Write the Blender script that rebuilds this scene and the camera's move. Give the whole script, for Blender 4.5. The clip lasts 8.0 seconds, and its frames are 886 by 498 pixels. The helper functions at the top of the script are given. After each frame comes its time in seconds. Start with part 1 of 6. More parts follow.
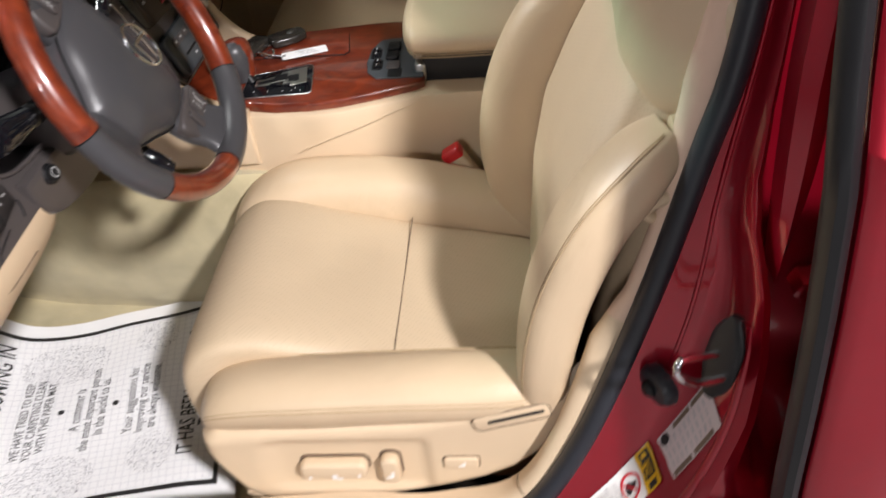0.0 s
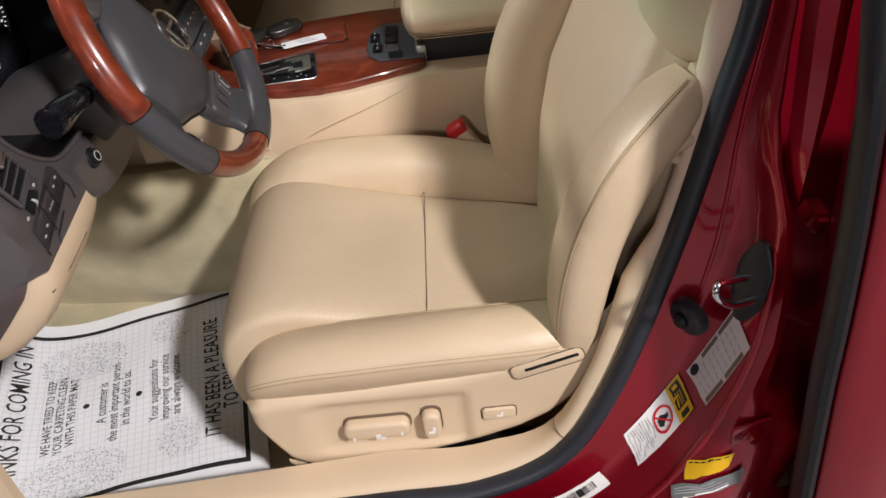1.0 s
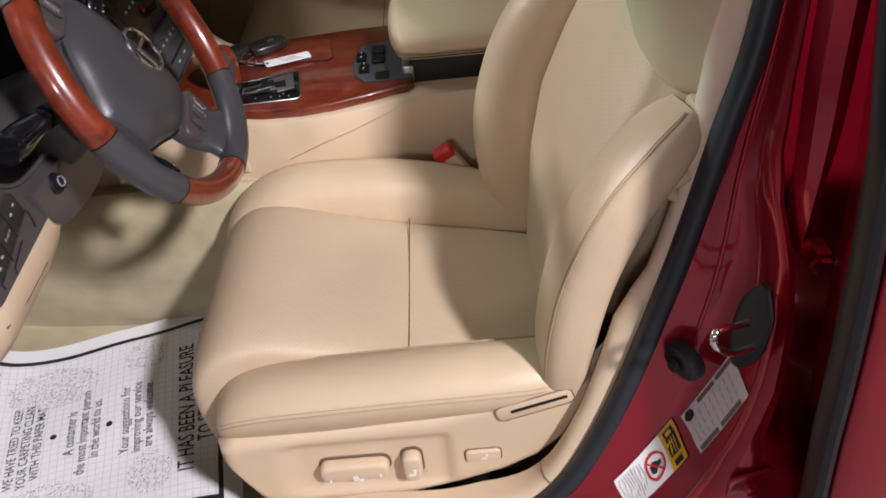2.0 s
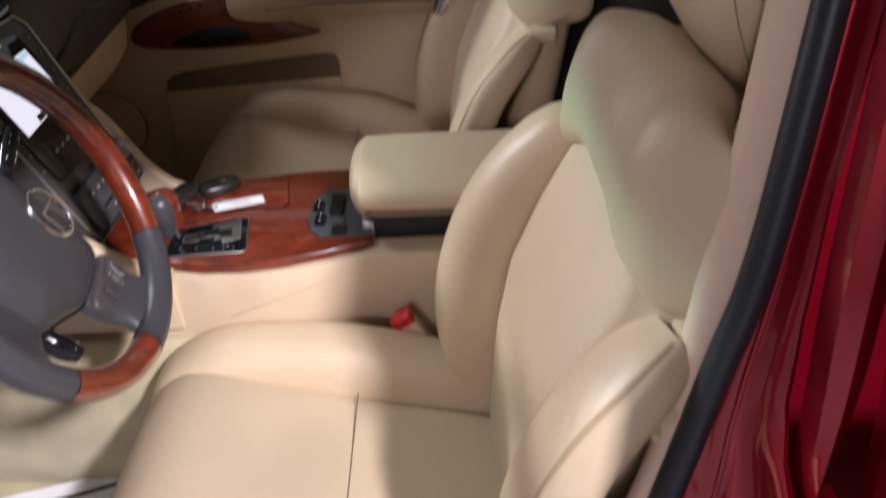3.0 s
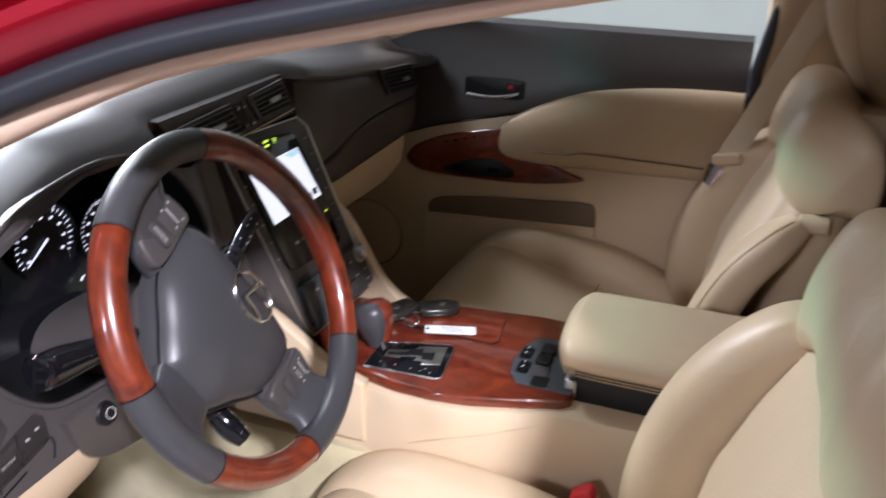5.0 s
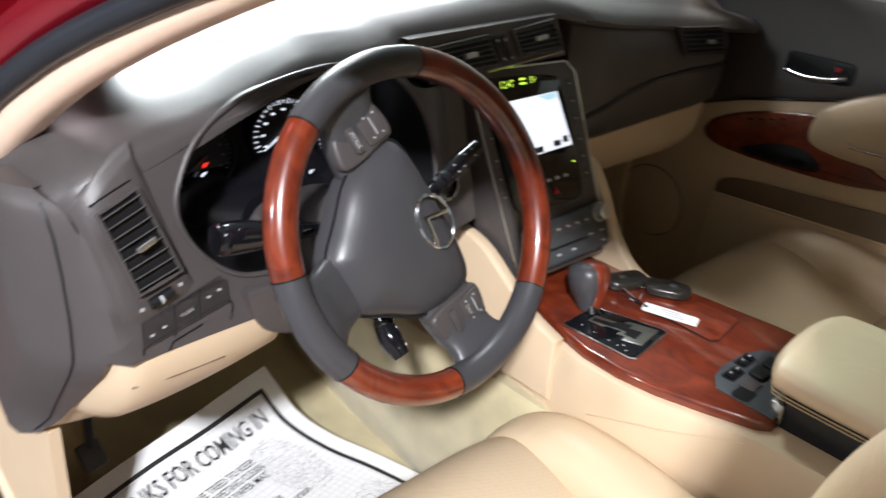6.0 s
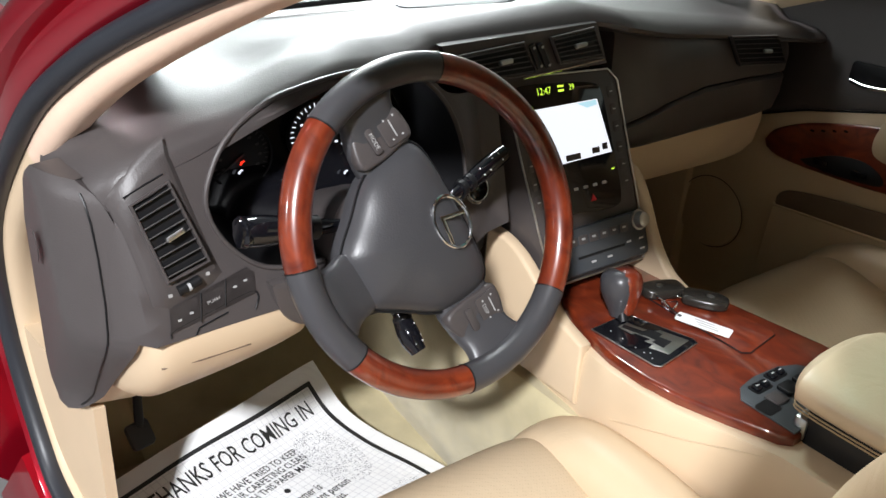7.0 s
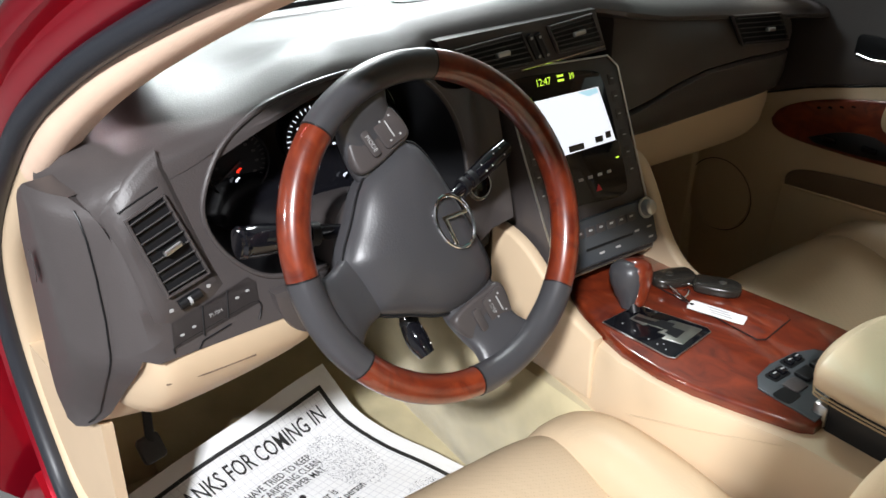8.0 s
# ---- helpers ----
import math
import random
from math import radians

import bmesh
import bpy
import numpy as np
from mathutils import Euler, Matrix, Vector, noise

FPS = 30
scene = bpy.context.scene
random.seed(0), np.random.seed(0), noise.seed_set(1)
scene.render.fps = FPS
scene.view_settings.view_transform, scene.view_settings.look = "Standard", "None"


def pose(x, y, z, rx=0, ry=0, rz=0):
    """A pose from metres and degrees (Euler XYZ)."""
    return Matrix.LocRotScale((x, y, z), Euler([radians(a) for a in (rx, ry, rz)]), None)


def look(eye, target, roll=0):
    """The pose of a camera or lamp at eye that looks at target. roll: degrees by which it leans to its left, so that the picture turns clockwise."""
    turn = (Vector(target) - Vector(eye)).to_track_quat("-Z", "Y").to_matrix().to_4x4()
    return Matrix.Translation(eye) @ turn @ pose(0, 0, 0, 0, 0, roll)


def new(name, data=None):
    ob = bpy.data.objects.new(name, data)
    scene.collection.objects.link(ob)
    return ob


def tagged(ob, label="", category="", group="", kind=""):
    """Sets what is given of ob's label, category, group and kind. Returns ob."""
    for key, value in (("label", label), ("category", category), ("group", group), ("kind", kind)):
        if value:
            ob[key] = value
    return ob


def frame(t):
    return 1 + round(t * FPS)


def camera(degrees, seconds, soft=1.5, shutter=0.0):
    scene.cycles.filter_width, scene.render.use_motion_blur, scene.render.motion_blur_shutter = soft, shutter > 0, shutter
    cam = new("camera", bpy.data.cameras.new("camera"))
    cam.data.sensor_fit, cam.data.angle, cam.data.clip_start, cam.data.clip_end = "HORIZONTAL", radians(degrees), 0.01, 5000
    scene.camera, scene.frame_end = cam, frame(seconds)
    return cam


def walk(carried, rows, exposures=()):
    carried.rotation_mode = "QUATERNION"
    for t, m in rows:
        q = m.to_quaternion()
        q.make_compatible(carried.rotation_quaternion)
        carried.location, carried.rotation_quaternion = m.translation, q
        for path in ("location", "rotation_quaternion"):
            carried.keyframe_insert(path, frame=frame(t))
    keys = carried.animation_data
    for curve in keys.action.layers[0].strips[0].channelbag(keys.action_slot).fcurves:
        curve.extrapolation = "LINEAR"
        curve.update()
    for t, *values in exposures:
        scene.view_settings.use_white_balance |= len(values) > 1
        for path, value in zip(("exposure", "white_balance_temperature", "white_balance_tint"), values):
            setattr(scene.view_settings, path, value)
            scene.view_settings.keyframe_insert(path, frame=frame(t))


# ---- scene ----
cam = camera(55.5, 8.0, shutter=0.5)
PATH = [
    (0, (0.464, -1.286, 1.305), (0.256, 0.248, 0.039), -7.1),
    (0.5, (0.373, -1.383, 1.311), (0.242, 0.145, 0.026), -8.5),
    (1, (0.357, -1.371, 1.306), (0.275, 0.176, 0.042), -7.8),
    (1.2, (0.356, -1.366, 1.305), (0.282, 0.186, 0.046), -7.3),
    (2.5, (0.389, -1.229, 1.288), (0.349, 0.362, 0.076), -5.4),
    (3, (0.413, -1.126, 1.302), (0.401, 0.565, 0.233), -2.5),
    (3.5, (0.432, -1.097, 1.324), (0.377, 0.72, 0.491), -0.5),
    (4, (0.449, -1.105, 1.339), (0.24, 0.76, 0.648), 0.3),
    (4.2, (0.461, -1.107, 1.332), (0.169, 0.752, 0.656), 0.5),
    (5.3, (0.478, -1.027, 1.257), (-0.287, 0.631, 0.44), 2.1),
    (5.5, (0.49, -1.005, 1.247), (-0.373, 0.584, 0.393), 2.5),
    (6, (0.595, -0.944, 1.262), (-0.668, 0.327, 0.373), 5.0),
    (6.5, (0.661, -0.919, 1.27), (-0.735, 0.2, 0.377), 5.0),
    (7, (0.67, -0.9, 1.271), (-0.738, 0.211, 0.386), 3.8),
    (7.5, (0.67, -0.889, 1.271), (-0.734, 0.224, 0.38), 3.0),
    (8, (0.655, -0.882, 1.272), (-0.757, 0.207, 0.367), 0.9),
]
walk(cam, [(t, look(eye, target, roll)) for t, eye, target, roll in PATH],
     ((0, -0.56, 6700, 16), (0.5, -0.95, 6650, 17), (1.2, -0.95, 6700, 16), (2.5, -0.86, 6350, 25), (3, -0.58, 6300, 24), (3.5, -0.2, 6000, 22), (4.2, 0.14, 6050, 12),
      (5.3, -0.48, 6100, 22), (5.8, -0.24, 6250, 15), (6.5, -0.32, 6380, 11), (8, -0.33, 6380, 11)))

# ---- world and lamps ----
world = bpy.data.worlds.new("showroom_air")
world.use_nodes = True
world.node_tree.nodes["Background"].inputs[0].default_value = (0.9, 0.95, 1.0, 1)
world.node_tree.nodes["Background"].inputs[1].default_value = 0.01
scene.world = world


def lamp(name, eye, target, w, h, watts, colour=(0.97, 0.985, 1.0)):
    data = bpy.data.lights.new(name, "AREA")
    data.shape, data.size, data.size_y, data.energy, data.color = "RECTANGLE", w, h, watts, colour
    ob = new(name, data)
    ob.matrix_world = look(eye, target)
    return ob


lamp("ceiling_and_fill_lamp", (2.55, -3.3, 3.75), (0.1, -0.4, 0.5), 0.3, 0.3, 550)
# added fill from above, brightens the passenger seat
lamp("ceiling_and_fill_lamp", (-2.2, 0.9, 4.2), (0.0, 0.2, 0.7), 0.5, 0.5, 95)
lamp("ceiling_and_fill_lamp", (-4.2, 1.3, 3.55), (-0.1, -0.1, 0.9), 0.9, 0.4, 430)
# added low fill from the driver's side, well below the ceiling
lamp("ceiling_and_fill_lamp", (-0.9, -5.4, 2.7), (0.1, -0.1, 0.7), 0.5, 0.5, 85)
lamp("daylight_opening", (-6.6, 5.9, 2.7), (-0.5, 0.2, 1.0), 4.6, 2.4, 650)

# ---- materials ----
def mat(name, colour, rough=0.5, metal=0.0, coat=0.0, vary=0.12, scale=30.0, bump=0.0, bscale=200.0, sheen=0.0, spec=0.5):
    m = bpy.data.materials.new(name)
    m.use_nodes = True
    nt = m.node_tree
    b = nt.nodes["Principled BSDF"]
    b.inputs["Roughness"].default_value = rough
    b.inputs["Metallic"].default_value = metal
    b.inputs["Coat Weight"].default_value = coat
    b.inputs["Coat Roughness"].default_value = 0.06
    b.inputs["Sheen Weight"].default_value = sheen
    b.inputs["Specular IOR Level"].default_value = spec
    co = nt.nodes.new("ShaderNodeTexCoord")
    big = nt.nodes.new("ShaderNodeTexNoise")
    big.inputs["Scale"].default_value = scale
    big.inputs["Detail"].default_value = 4
    nt.links.new(co.outputs["Object"], big.inputs["Vector"])
    ramp = nt.nodes.new("ShaderNodeMix")
    ramp.data_type = "RGBA"
    ramp.inputs[6].default_value = (*[c * (1 - vary) for c in colour], 1)
    ramp.inputs[7].default_value = (*[min(1, c * (1 + vary)) for c in colour], 1)
    nt.links.new(big.outputs["Fac"], ramp.inputs[0])
    nt.links.new(ramp.outputs[2], b.inputs["Base Color"])
    if bump:
        fine = nt.nodes.new("ShaderNodeTexNoise")
        fine.inputs["Scale"].default_value = bscale
        fine.inputs["Detail"].default_value = 3
        nt.links.new(co.outputs["Object"], fine.inputs["Vector"])
        bn = nt.nodes.new("ShaderNodeBump")
        bn.inputs["Strength"].default_value = bump
        bn.inputs["Distance"].default_value = 0.002
        nt.links.new(fine.outputs["Fac"], bn.inputs["Height"])
        nt.links.new(bn.outputs["Normal"], b.inputs["Normal"])
    return m


def glow(name, colour, power):
    m = mat(name, (0.02, 0.02, 0.02), 0.2, vary=0)
    b = m.node_tree.nodes["Principled BSDF"]
    b.inputs["Emission Color"].default_value = (*colour, 1)
    b.inputs["Emission Strength"].default_value = power
    return m


LEATHER = mat("beige_leather", (0.585, 0.445, 0.295), 0.42, vary=0.07, scale=9, bump=0.12, bscale=420)
PERF = mat("perforated_leather", (0.555, 0.43, 0.29), 0.5, vary=0.06, scale=9, bump=0.12, bscale=420)
STITCH = mat("tan_stitching", (0.40, 0.29, 0.17), 0.7, vary=0.1)
BEIGE = mat("beige_plastic", (0.62, 0.475, 0.32), 0.5, vary=0.05, scale=14, bump=0.06, bscale=600)
VENTG = mat("vent_grey", (0.075, 0.070, 0.068), 0.4, vary=0.1)
DARK = mat("dark_grey_plastic", (0.064, 0.055, 0.054), 0.42, vary=0.1, scale=20, bump=0.15, bscale=500)
GREYL = mat("grey_leather", (0.049, 0.048, 0.052), 0.36, vary=0.1, scale=18, bump=0.12, bscale=450)
BLACK = mat("black_plastic", (0.009, 0.009, 0.010), 0.42, vary=0.15, scale=25, spec=0.3)
GLOSS = mat("gloss_black", (0.006, 0.006, 0.008), 0.08, vary=0.1)
RUBBER = mat("black_rubber", (0.018, 0.020, 0.026), 0.42, vary=0.15, scale=30, bump=0.08, bscale=300)
CHROME = mat("chrome", (0.75, 0.75, 0.77), 0.12, metal=1.0, vary=0.03)
GATE = mat("satin_metal", (0.42, 0.42, 0.38), 0.3, metal=0.9, vary=0.1, scale=80)
FOB = mat("dark_brown_plastic", (0.022, 0.019, 0.016), 0.25, vary=0.1)
SILVER = mat("satin_silver", (0.55, 0.55, 0.54), 0.3, metal=1.0, vary=0.05)
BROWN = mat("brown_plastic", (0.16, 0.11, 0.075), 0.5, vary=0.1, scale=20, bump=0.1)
CARPET = mat("tan_carpet", (0.50, 0.43, 0.26), 0.95, vary=0.36, scale=14, bump=0.6, bscale=900, sheen=0.3)
PAPER = mat("white_paper", (0.82, 0.82, 0.82), 0.7, vary=0.03, scale=12)
INK = mat("black_ink", (0.015, 0.015, 0.015), 0.6, vary=0.1)
RED = mat("red_paint", (0.36, 0.004, 0.018), 0.32, metal=0.7, coat=1.0, vary=0.06, scale=60)
WHITE = mat("white_label", (0.8, 0.78, 0.75), 0.45, vary=0.03)
YELLOW = mat("yellow_label", (0.75, 0.42, 0.01), 0.45, vary=0.04)
REDINK = mat("red_ink", (0.6, 0.02, 0.03), 0.5, vary=0.04)
BUCKLE = mat("red_button", (0.55, 0.015, 0.02), 0.35, vary=0.05)
SCREEN = glow("lit_screen", (0.93, 0.96, 1.0), 1.3)
DIGITS = glow("green_digits", (0.55, 0.85, 0.05), 2.0)
GAUGE = glow("gauge_light", (0.85, 0.9, 1.0), 1.5)
LAMPRED = glow("red_telltale", (1.0, 0.03, 0.01), 2.0)
MARK = mat("white_print", (0.42, 0.42, 0.42), 0.5, vary=0.03)
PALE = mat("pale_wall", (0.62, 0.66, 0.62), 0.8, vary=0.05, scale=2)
# the light grey wall colour darkened to hold back bounced light
WALL = mat("dimmed_grey_wall", (0.24, 0.25, 0.245), 0.8, vary=0.05, scale=2)
FLOORM = mat("grey_concrete", (0.20, 0.195, 0.19), 0.5, vary=0.12, scale=3, bump=0.1, bscale=60)
LINER = mat("beige_headliner", (0.55, 0.45, 0.33), 0.9, vary=0.05)
FABRIC = mat("tan_pillar_fabric", (0.72, 0.52, 0.395), 0.9, vary=0.06, scale=60, bump=0.3, bscale=900)
# near-black that stands in for deep shade inside the cabin
NIGHT = mat("shade_black", (0.02, 0.02, 0.02), 0.9, vary=0.1)


def wood(name):
    m = mat(name, (0.2, 0.035, 0.01), 0.3, coat=1.0, vary=0)
    nt = m.node_tree
    b = nt.nodes["Principled BSDF"]
    co = nt.nodes.new("ShaderNodeTexCoord")
    n1 = nt.nodes.new("ShaderNodeTexNoise")
    n1.inputs["Scale"].default_value, n1.inputs["Detail"].default_value, n1.inputs["Distortion"].default_value = 24, 6, 1.6
    mp = nt.nodes.new("ShaderNodeMapping")
    mp.inputs["Scale"].default_value = (0.8, 1.2, 1.2)
    nt.links.new(co.outputs["Object"], mp.inputs["Vector"])
    nt.links.new(mp.outputs["Vector"], n1.inputs["Vector"])
    r = nt.nodes.new("ShaderNodeValToRGB")
    e = r.color_ramp.elements
    e[0].position, e[0].color = 0.3, (0.085, 0.011, 0.005, 1)
    e[1].position, e[1].color = 0.78, (0.235, 0.037, 0.011, 1)
    nt.links.new(n1.outputs["Fac"], r.inputs["Fac"])
    nt.links.new(r.outputs["Color"], b.inputs["Base Color"])
    return m


WOOD = wood("red_burl_wood")


def punch(m, pitch, depth):
    """Rows of small holes in a leather."""
    nt = m.node_tree
    b = nt.nodes["Principled BSDF"]
    co = nt.nodes.new("ShaderNodeTexCoord")
    mp = nt.nodes.new("ShaderNodeMapping")
    mp.inputs["Rotation"].default_value = (0.3, 0.45, 0.785)
    v = nt.nodes.new("ShaderNodeTexVoronoi")
    v.inputs["Scale"].default_value = 1 / pitch
    v.inputs["Randomness"].default_value = 0.0
    nt.links.new(co.outputs["Object"], mp.inputs["Vector"])
    nt.links.new(mp.outputs["Vector"], v.inputs["Vector"])
    mr = nt.nodes.new("ShaderNodeMapRange")
    mr.inputs["From Min"].default_value, mr.inputs["From Max"].default_value = 0.18, 0.34
    nt.links.new(v.outputs["Distance"], mr.inputs["Value"])
    old = b.inputs["Base Color"].links[0].from_socket
    mx = nt.nodes.new("ShaderNodeMix")
    mx.data_type = "RGBA"
    mx.blend_type = "MULTIPLY"
    mx.inputs[0].default_value = depth
    nt.links.new(old, mx.inputs[6])
    nt.links.new(mr.outputs["Result"], mx.inputs[7])
    nt.links.new(mx.outputs[2], b.inputs["Base Color"])


punch(PERF, 0.0036, 0.13)


def crease(m, scale, strength, dist):
    """Broad soft creases under the fine grain."""
    nt = m.node_tree
    b = nt.nodes["Principled BSDF"]
    co = nt.nodes.new("ShaderNodeTexCoord")
    n = nt.nodes.new("ShaderNodeTexNoise")
    n.inputs["Scale"].default_value, n.inputs["Detail"].default_value, n.inputs["Distortion"].default_value = scale, 3, 1.2
    bp = nt.nodes.new("ShaderNodeBump")
    bp.inputs["Strength"].default_value, bp.inputs["Distance"].default_value = strength, dist
    nt.links.new(co.outputs["Object"], n.inputs["Vector"])
    nt.links.new(n.outputs["Fac"], bp.inputs["Height"])
    fine = [x for x in nt.nodes if x.type == "BUMP" and x != bp]
    if fine:
        nt.links.new(bp.outputs["Normal"], fine[0].inputs["Normal"])
    else:
        nt.links.new(bp.outputs["Normal"], b.inputs["Normal"])


crease(LEATHER, 14, 0.2, 0.010)
crease(PERF, 11, 0.12, 0.010)
crease(CARPET, 12, 0.2, 0.012)
crease(PAPER, 9, 0.35, 0.01)


def glass(name, colour):
    m = bpy.data.materials.new(name)
    m.use_nodes = True
    nt = m.node_tree
    nt.nodes.remove(nt.nodes["Principled BSDF"])
    t = nt.nodes.new("ShaderNodeBsdfTransparent")
    t.inputs[0].default_value = (*colour, 1)
    g = nt.nodes.new("ShaderNodeBsdfGlossy")
    g.inputs["Roughness"].default_value = 0.02
    mx = nt.nodes.new("ShaderNodeMixShader")
    mx.inputs[0].default_value = 0.06
    nt.links.new(t.outputs[0], mx.inputs[1])
    nt.links.new(g.outputs[0], mx.inputs[2])
    nt.links.new(mx.outputs[0], nt.nodes["Material Output"].inputs[0])
    return m


GLASS = glass("clear_glass", (0.9, 0.95, 0.92))
BAND = glass("green_shade_band", (0.34, 0.84, 0.70))


# ---- builders ----
def cr(pts, n):
    """n points along a smooth curve through pts (tuples of any length)."""
    p = np.array(pts, float)
    p = np.vstack([2 * p[0] - p[1], p, 2 * p[-1] - p[-2]])
    out = []
    for s in np.linspace(0, len(pts) - 1 - 1e-9, n):
        i = int(s)
        t = s - i
        a, b, c, d = p[i:i + 4]
        out.append(0.5 * (2 * b + (c - a) * t + (2 * a - 5 * b + 4 * c - d) * t * t + (3 * b - a - 3 * c + d) * t ** 3))
    return [tuple(q) for q in out]


def crl(pts, n):
    """n points along a smooth closed curve through pts."""
    p = np.array(pts, float)
    k = len(p)
    out = []
    for s in np.arange(n) * k / n:
        i = int(s)
        t = s - i
        a, b, c, d = p[(i - 1) % k], p[i % k], p[(i + 1) % k], p[(i + 2) % k]
        out.append(0.5 * (2 * b + (c - a) * t + (2 * a - 5 * b + 4 * c - d) * t * t + (3 * b - a - 3 * c + d) * t ** 3))
    return [tuple(q) for q in out]


def pydata(verts, faces):
    bm = bmesh.new()
    vs = [bm.verts.new(v) for v in verts]
    for f in faces:
        try:
            bm.faces.new([vs[i] for i in f])
        except ValueError:
            pass
    bmesh.ops.recalc_face_normals(bm, faces=bm.faces)
    return bm


def loft(rings, closed=True, caps=True, loop=False):
    n = len(rings[0])
    verts = [p for r in rings for p in r]
    faces = []
    k = len(rings)
    for i in range(k if loop else k - 1):
        for j in range(n if closed else n - 1):
            a, b = i * n + j, i * n + (j + 1) % n
            c, d = ((i + 1) % k) * n + (j + 1) % n, ((i + 1) % k) * n + j
            faces.append((a, b, c, d))
    if caps and closed and not loop:
        faces.append(tuple(range(n)))
        faces.append(tuple((k - 1) * n + j for j in range(n)))
    return pydata(verts, faces)


def oval(a, b, n=20, e=2.0):
    """A superellipse in two coordinates."""
    out = []
    for i in range(n):
        t = 2 * math.pi * (i + 0.5) / n
        c, s = math.cos(t), math.sin(t)
        out.append((a * math.copysign(abs(c) ** (2 / e), c), b * math.copysign(abs(s) ** (2 / e), s)))
    return out


def sweep(path, profile, up=(0, 1, 0), scales=None, caps=True, loop=False):
    """Carry a closed profile (u along up, v along tangent x up) along a path; scales: (su, sv) at each point."""
    P = [Vector(p) for p in path]
    rings = []
    k = len(P)
    for i, p in enumerate(P):
        if loop:
            t = P[(i + 1) % k] - P[i - 1]
        else:
            t = P[min(i + 1, k - 1)] - P[max(i - 1, 0)]
        t.normalize()
        u = Vector(up if not callable(up) else up(i / max(1, k - 1)))
        u = (u - t * u.dot(t)).normalized()
        v = t.cross(u)
        su, sv = scales[i] if scales else (1, 1)
        rings.append([tuple(p + u * a * su + v * b * sv) for a, b in profile])
    return loft(rings, True, caps, loop)


def tube(path, r, n=10, up=(0, 0.3, 1), loop=False):
    return sweep(path, oval(r, r, n), up, loop=loop)


def box(lo, hi, bevel=0.0, seg=2):
    x0, y0, z0 = lo
    x1, y1, z1 = hi
    v = [(x, y, z) for x in (x0, x1) for y in (y0, y1) for z in (z0, z1)]
    bm = pydata(v, [(0, 1, 3, 2), (4, 6, 7, 5), (0, 4, 5, 1), (2, 3, 7, 6), (0, 2, 6, 4), (1, 5, 7, 3)])
    if bevel:
        bmesh.ops.bevel(bm, geom=list(bm.edges), offset=bevel, segments=seg, affect="EDGES", profile=0.5)
    return bm


def slab(outline, depth, bevel=0.0, m=None, seg=2):
    """A plate: a closed outline in (a, b), from c = 0 to depth, then placed by the matrix m."""
    n = len(outline)
    v = [(a, b, 0) for a, b in outline] + [(a, b, depth) for a, b in outline]
    f = [tuple(range(n)), tuple(range(n, 2 * n))] + [(i, (i + 1) % n, n + (i + 1) % n, n + i) for i in range(n)]
    bm = pydata(v, f)
    if bevel:
        es = [e for e in bm.edges if abs(e.verts[0].co.z - e.verts[1].co.z) < 1e-9]
        bmesh.ops.bevel(bm, geom=es, offset=bevel, segments=seg, affect="EDGES", profile=0.5)
    if m:
        bm.transform(m)
    return bm


def rrect(w, h, r, n=4, cx=0.0, cy=0.0):
    """A rectangle with round corners, centred at cx, cy."""
    out = []
    for sx, sy, a0 in ((1, 1, 0), (-1, 1, 90), (-1, -1, 180), (1, -1, 270)):
        for i in range(n + 1):
            a = radians(a0 + 90 * i / n)
            out.append((cx + sx * (w / 2 - r) + r * math.cos(a), cy + sy * (h / 2 - r) + r * math.sin(a)))
    return out


def turned(profile, n=24, m=None):
    """Turn a profile of (radius, height) round z."""
    rings = [[(r * math.cos(2 * math.pi * i / n), r * math.sin(2 * math.pi * i / n), h) for i in range(n)] for r, h in profile]
    bm = loft(rings)
    if m:
        bm.transform(m)
    return bm


def axes(o, xa, ya):
    """The matrix with its origin at o, its x along xa and its y near ya."""
    x = Vector(xa).normalized()
    z = x.cross(Vector(ya)).normalized()
    y = z.cross(x)
    m = Matrix((x, y, z)).transposed().to_4x4()
    m.translation = o
    return m


def thing(name, at, label, category, group="", kind=""):
    ob = new(name)
    ob.empty_display_size = 0.02
    ob.location = at
    return tagged(ob, label, category, group, kind)


def part(name, bm, material, parent, label="", smooth=True, sub=0):
    me = bpy.data.meshes.new(name)
    bm.to_mesh(me)
    bm.free()
    me.materials.append(material)
    if smooth:
        for p in me.polygons:
            p.use_smooth = True
        me.set_sharp_from_angle(angle=radians(38))
    ob = new(name, me)
    if sub:
        s = ob.modifiers.new("smooth", "SUBSURF")
        s.levels = s.render_levels = sub
    if parent:
        ob.parent = parent
        if not parent.parent:
            ob.matrix_parent_inverse = Matrix.Translation(-parent.location)
    if label:
        ob["label"] = label
    return ob


def words(text, size, m, material, parent, name="lettering", bend=None, align="CENTER", squeeze=1.0, bold=0.0):
    """Flat lettering as a thin mesh; m places its plane, bend moves its points."""
    cu = bpy.data.curves.new("type", "FONT")
    cu.body, cu.size, cu.align_x, cu.align_y = text, size, align, "CENTER"
    cu.resolution_u = 2
    cu.offset = bold * size
    tmp = new("type", cu)
    bpy.context.view_layer.update()
    me = bpy.data.meshes.new_from_object(tmp.evaluated_get(bpy.context.evaluated_depsgraph_get()))
    bpy.data.objects.remove(tmp)
    bm = bmesh.new()
    bm.from_mesh(me)
    bpy.data.meshes.remove(me)
    for v in bm.verts:
        v.co.x *= squeeze
    if m:
        bm.transform(m)
    if bend:
        for v in bm.verts:
            v.co = bend(v.co)
    return part(name, bm, material, parent, smooth=False)

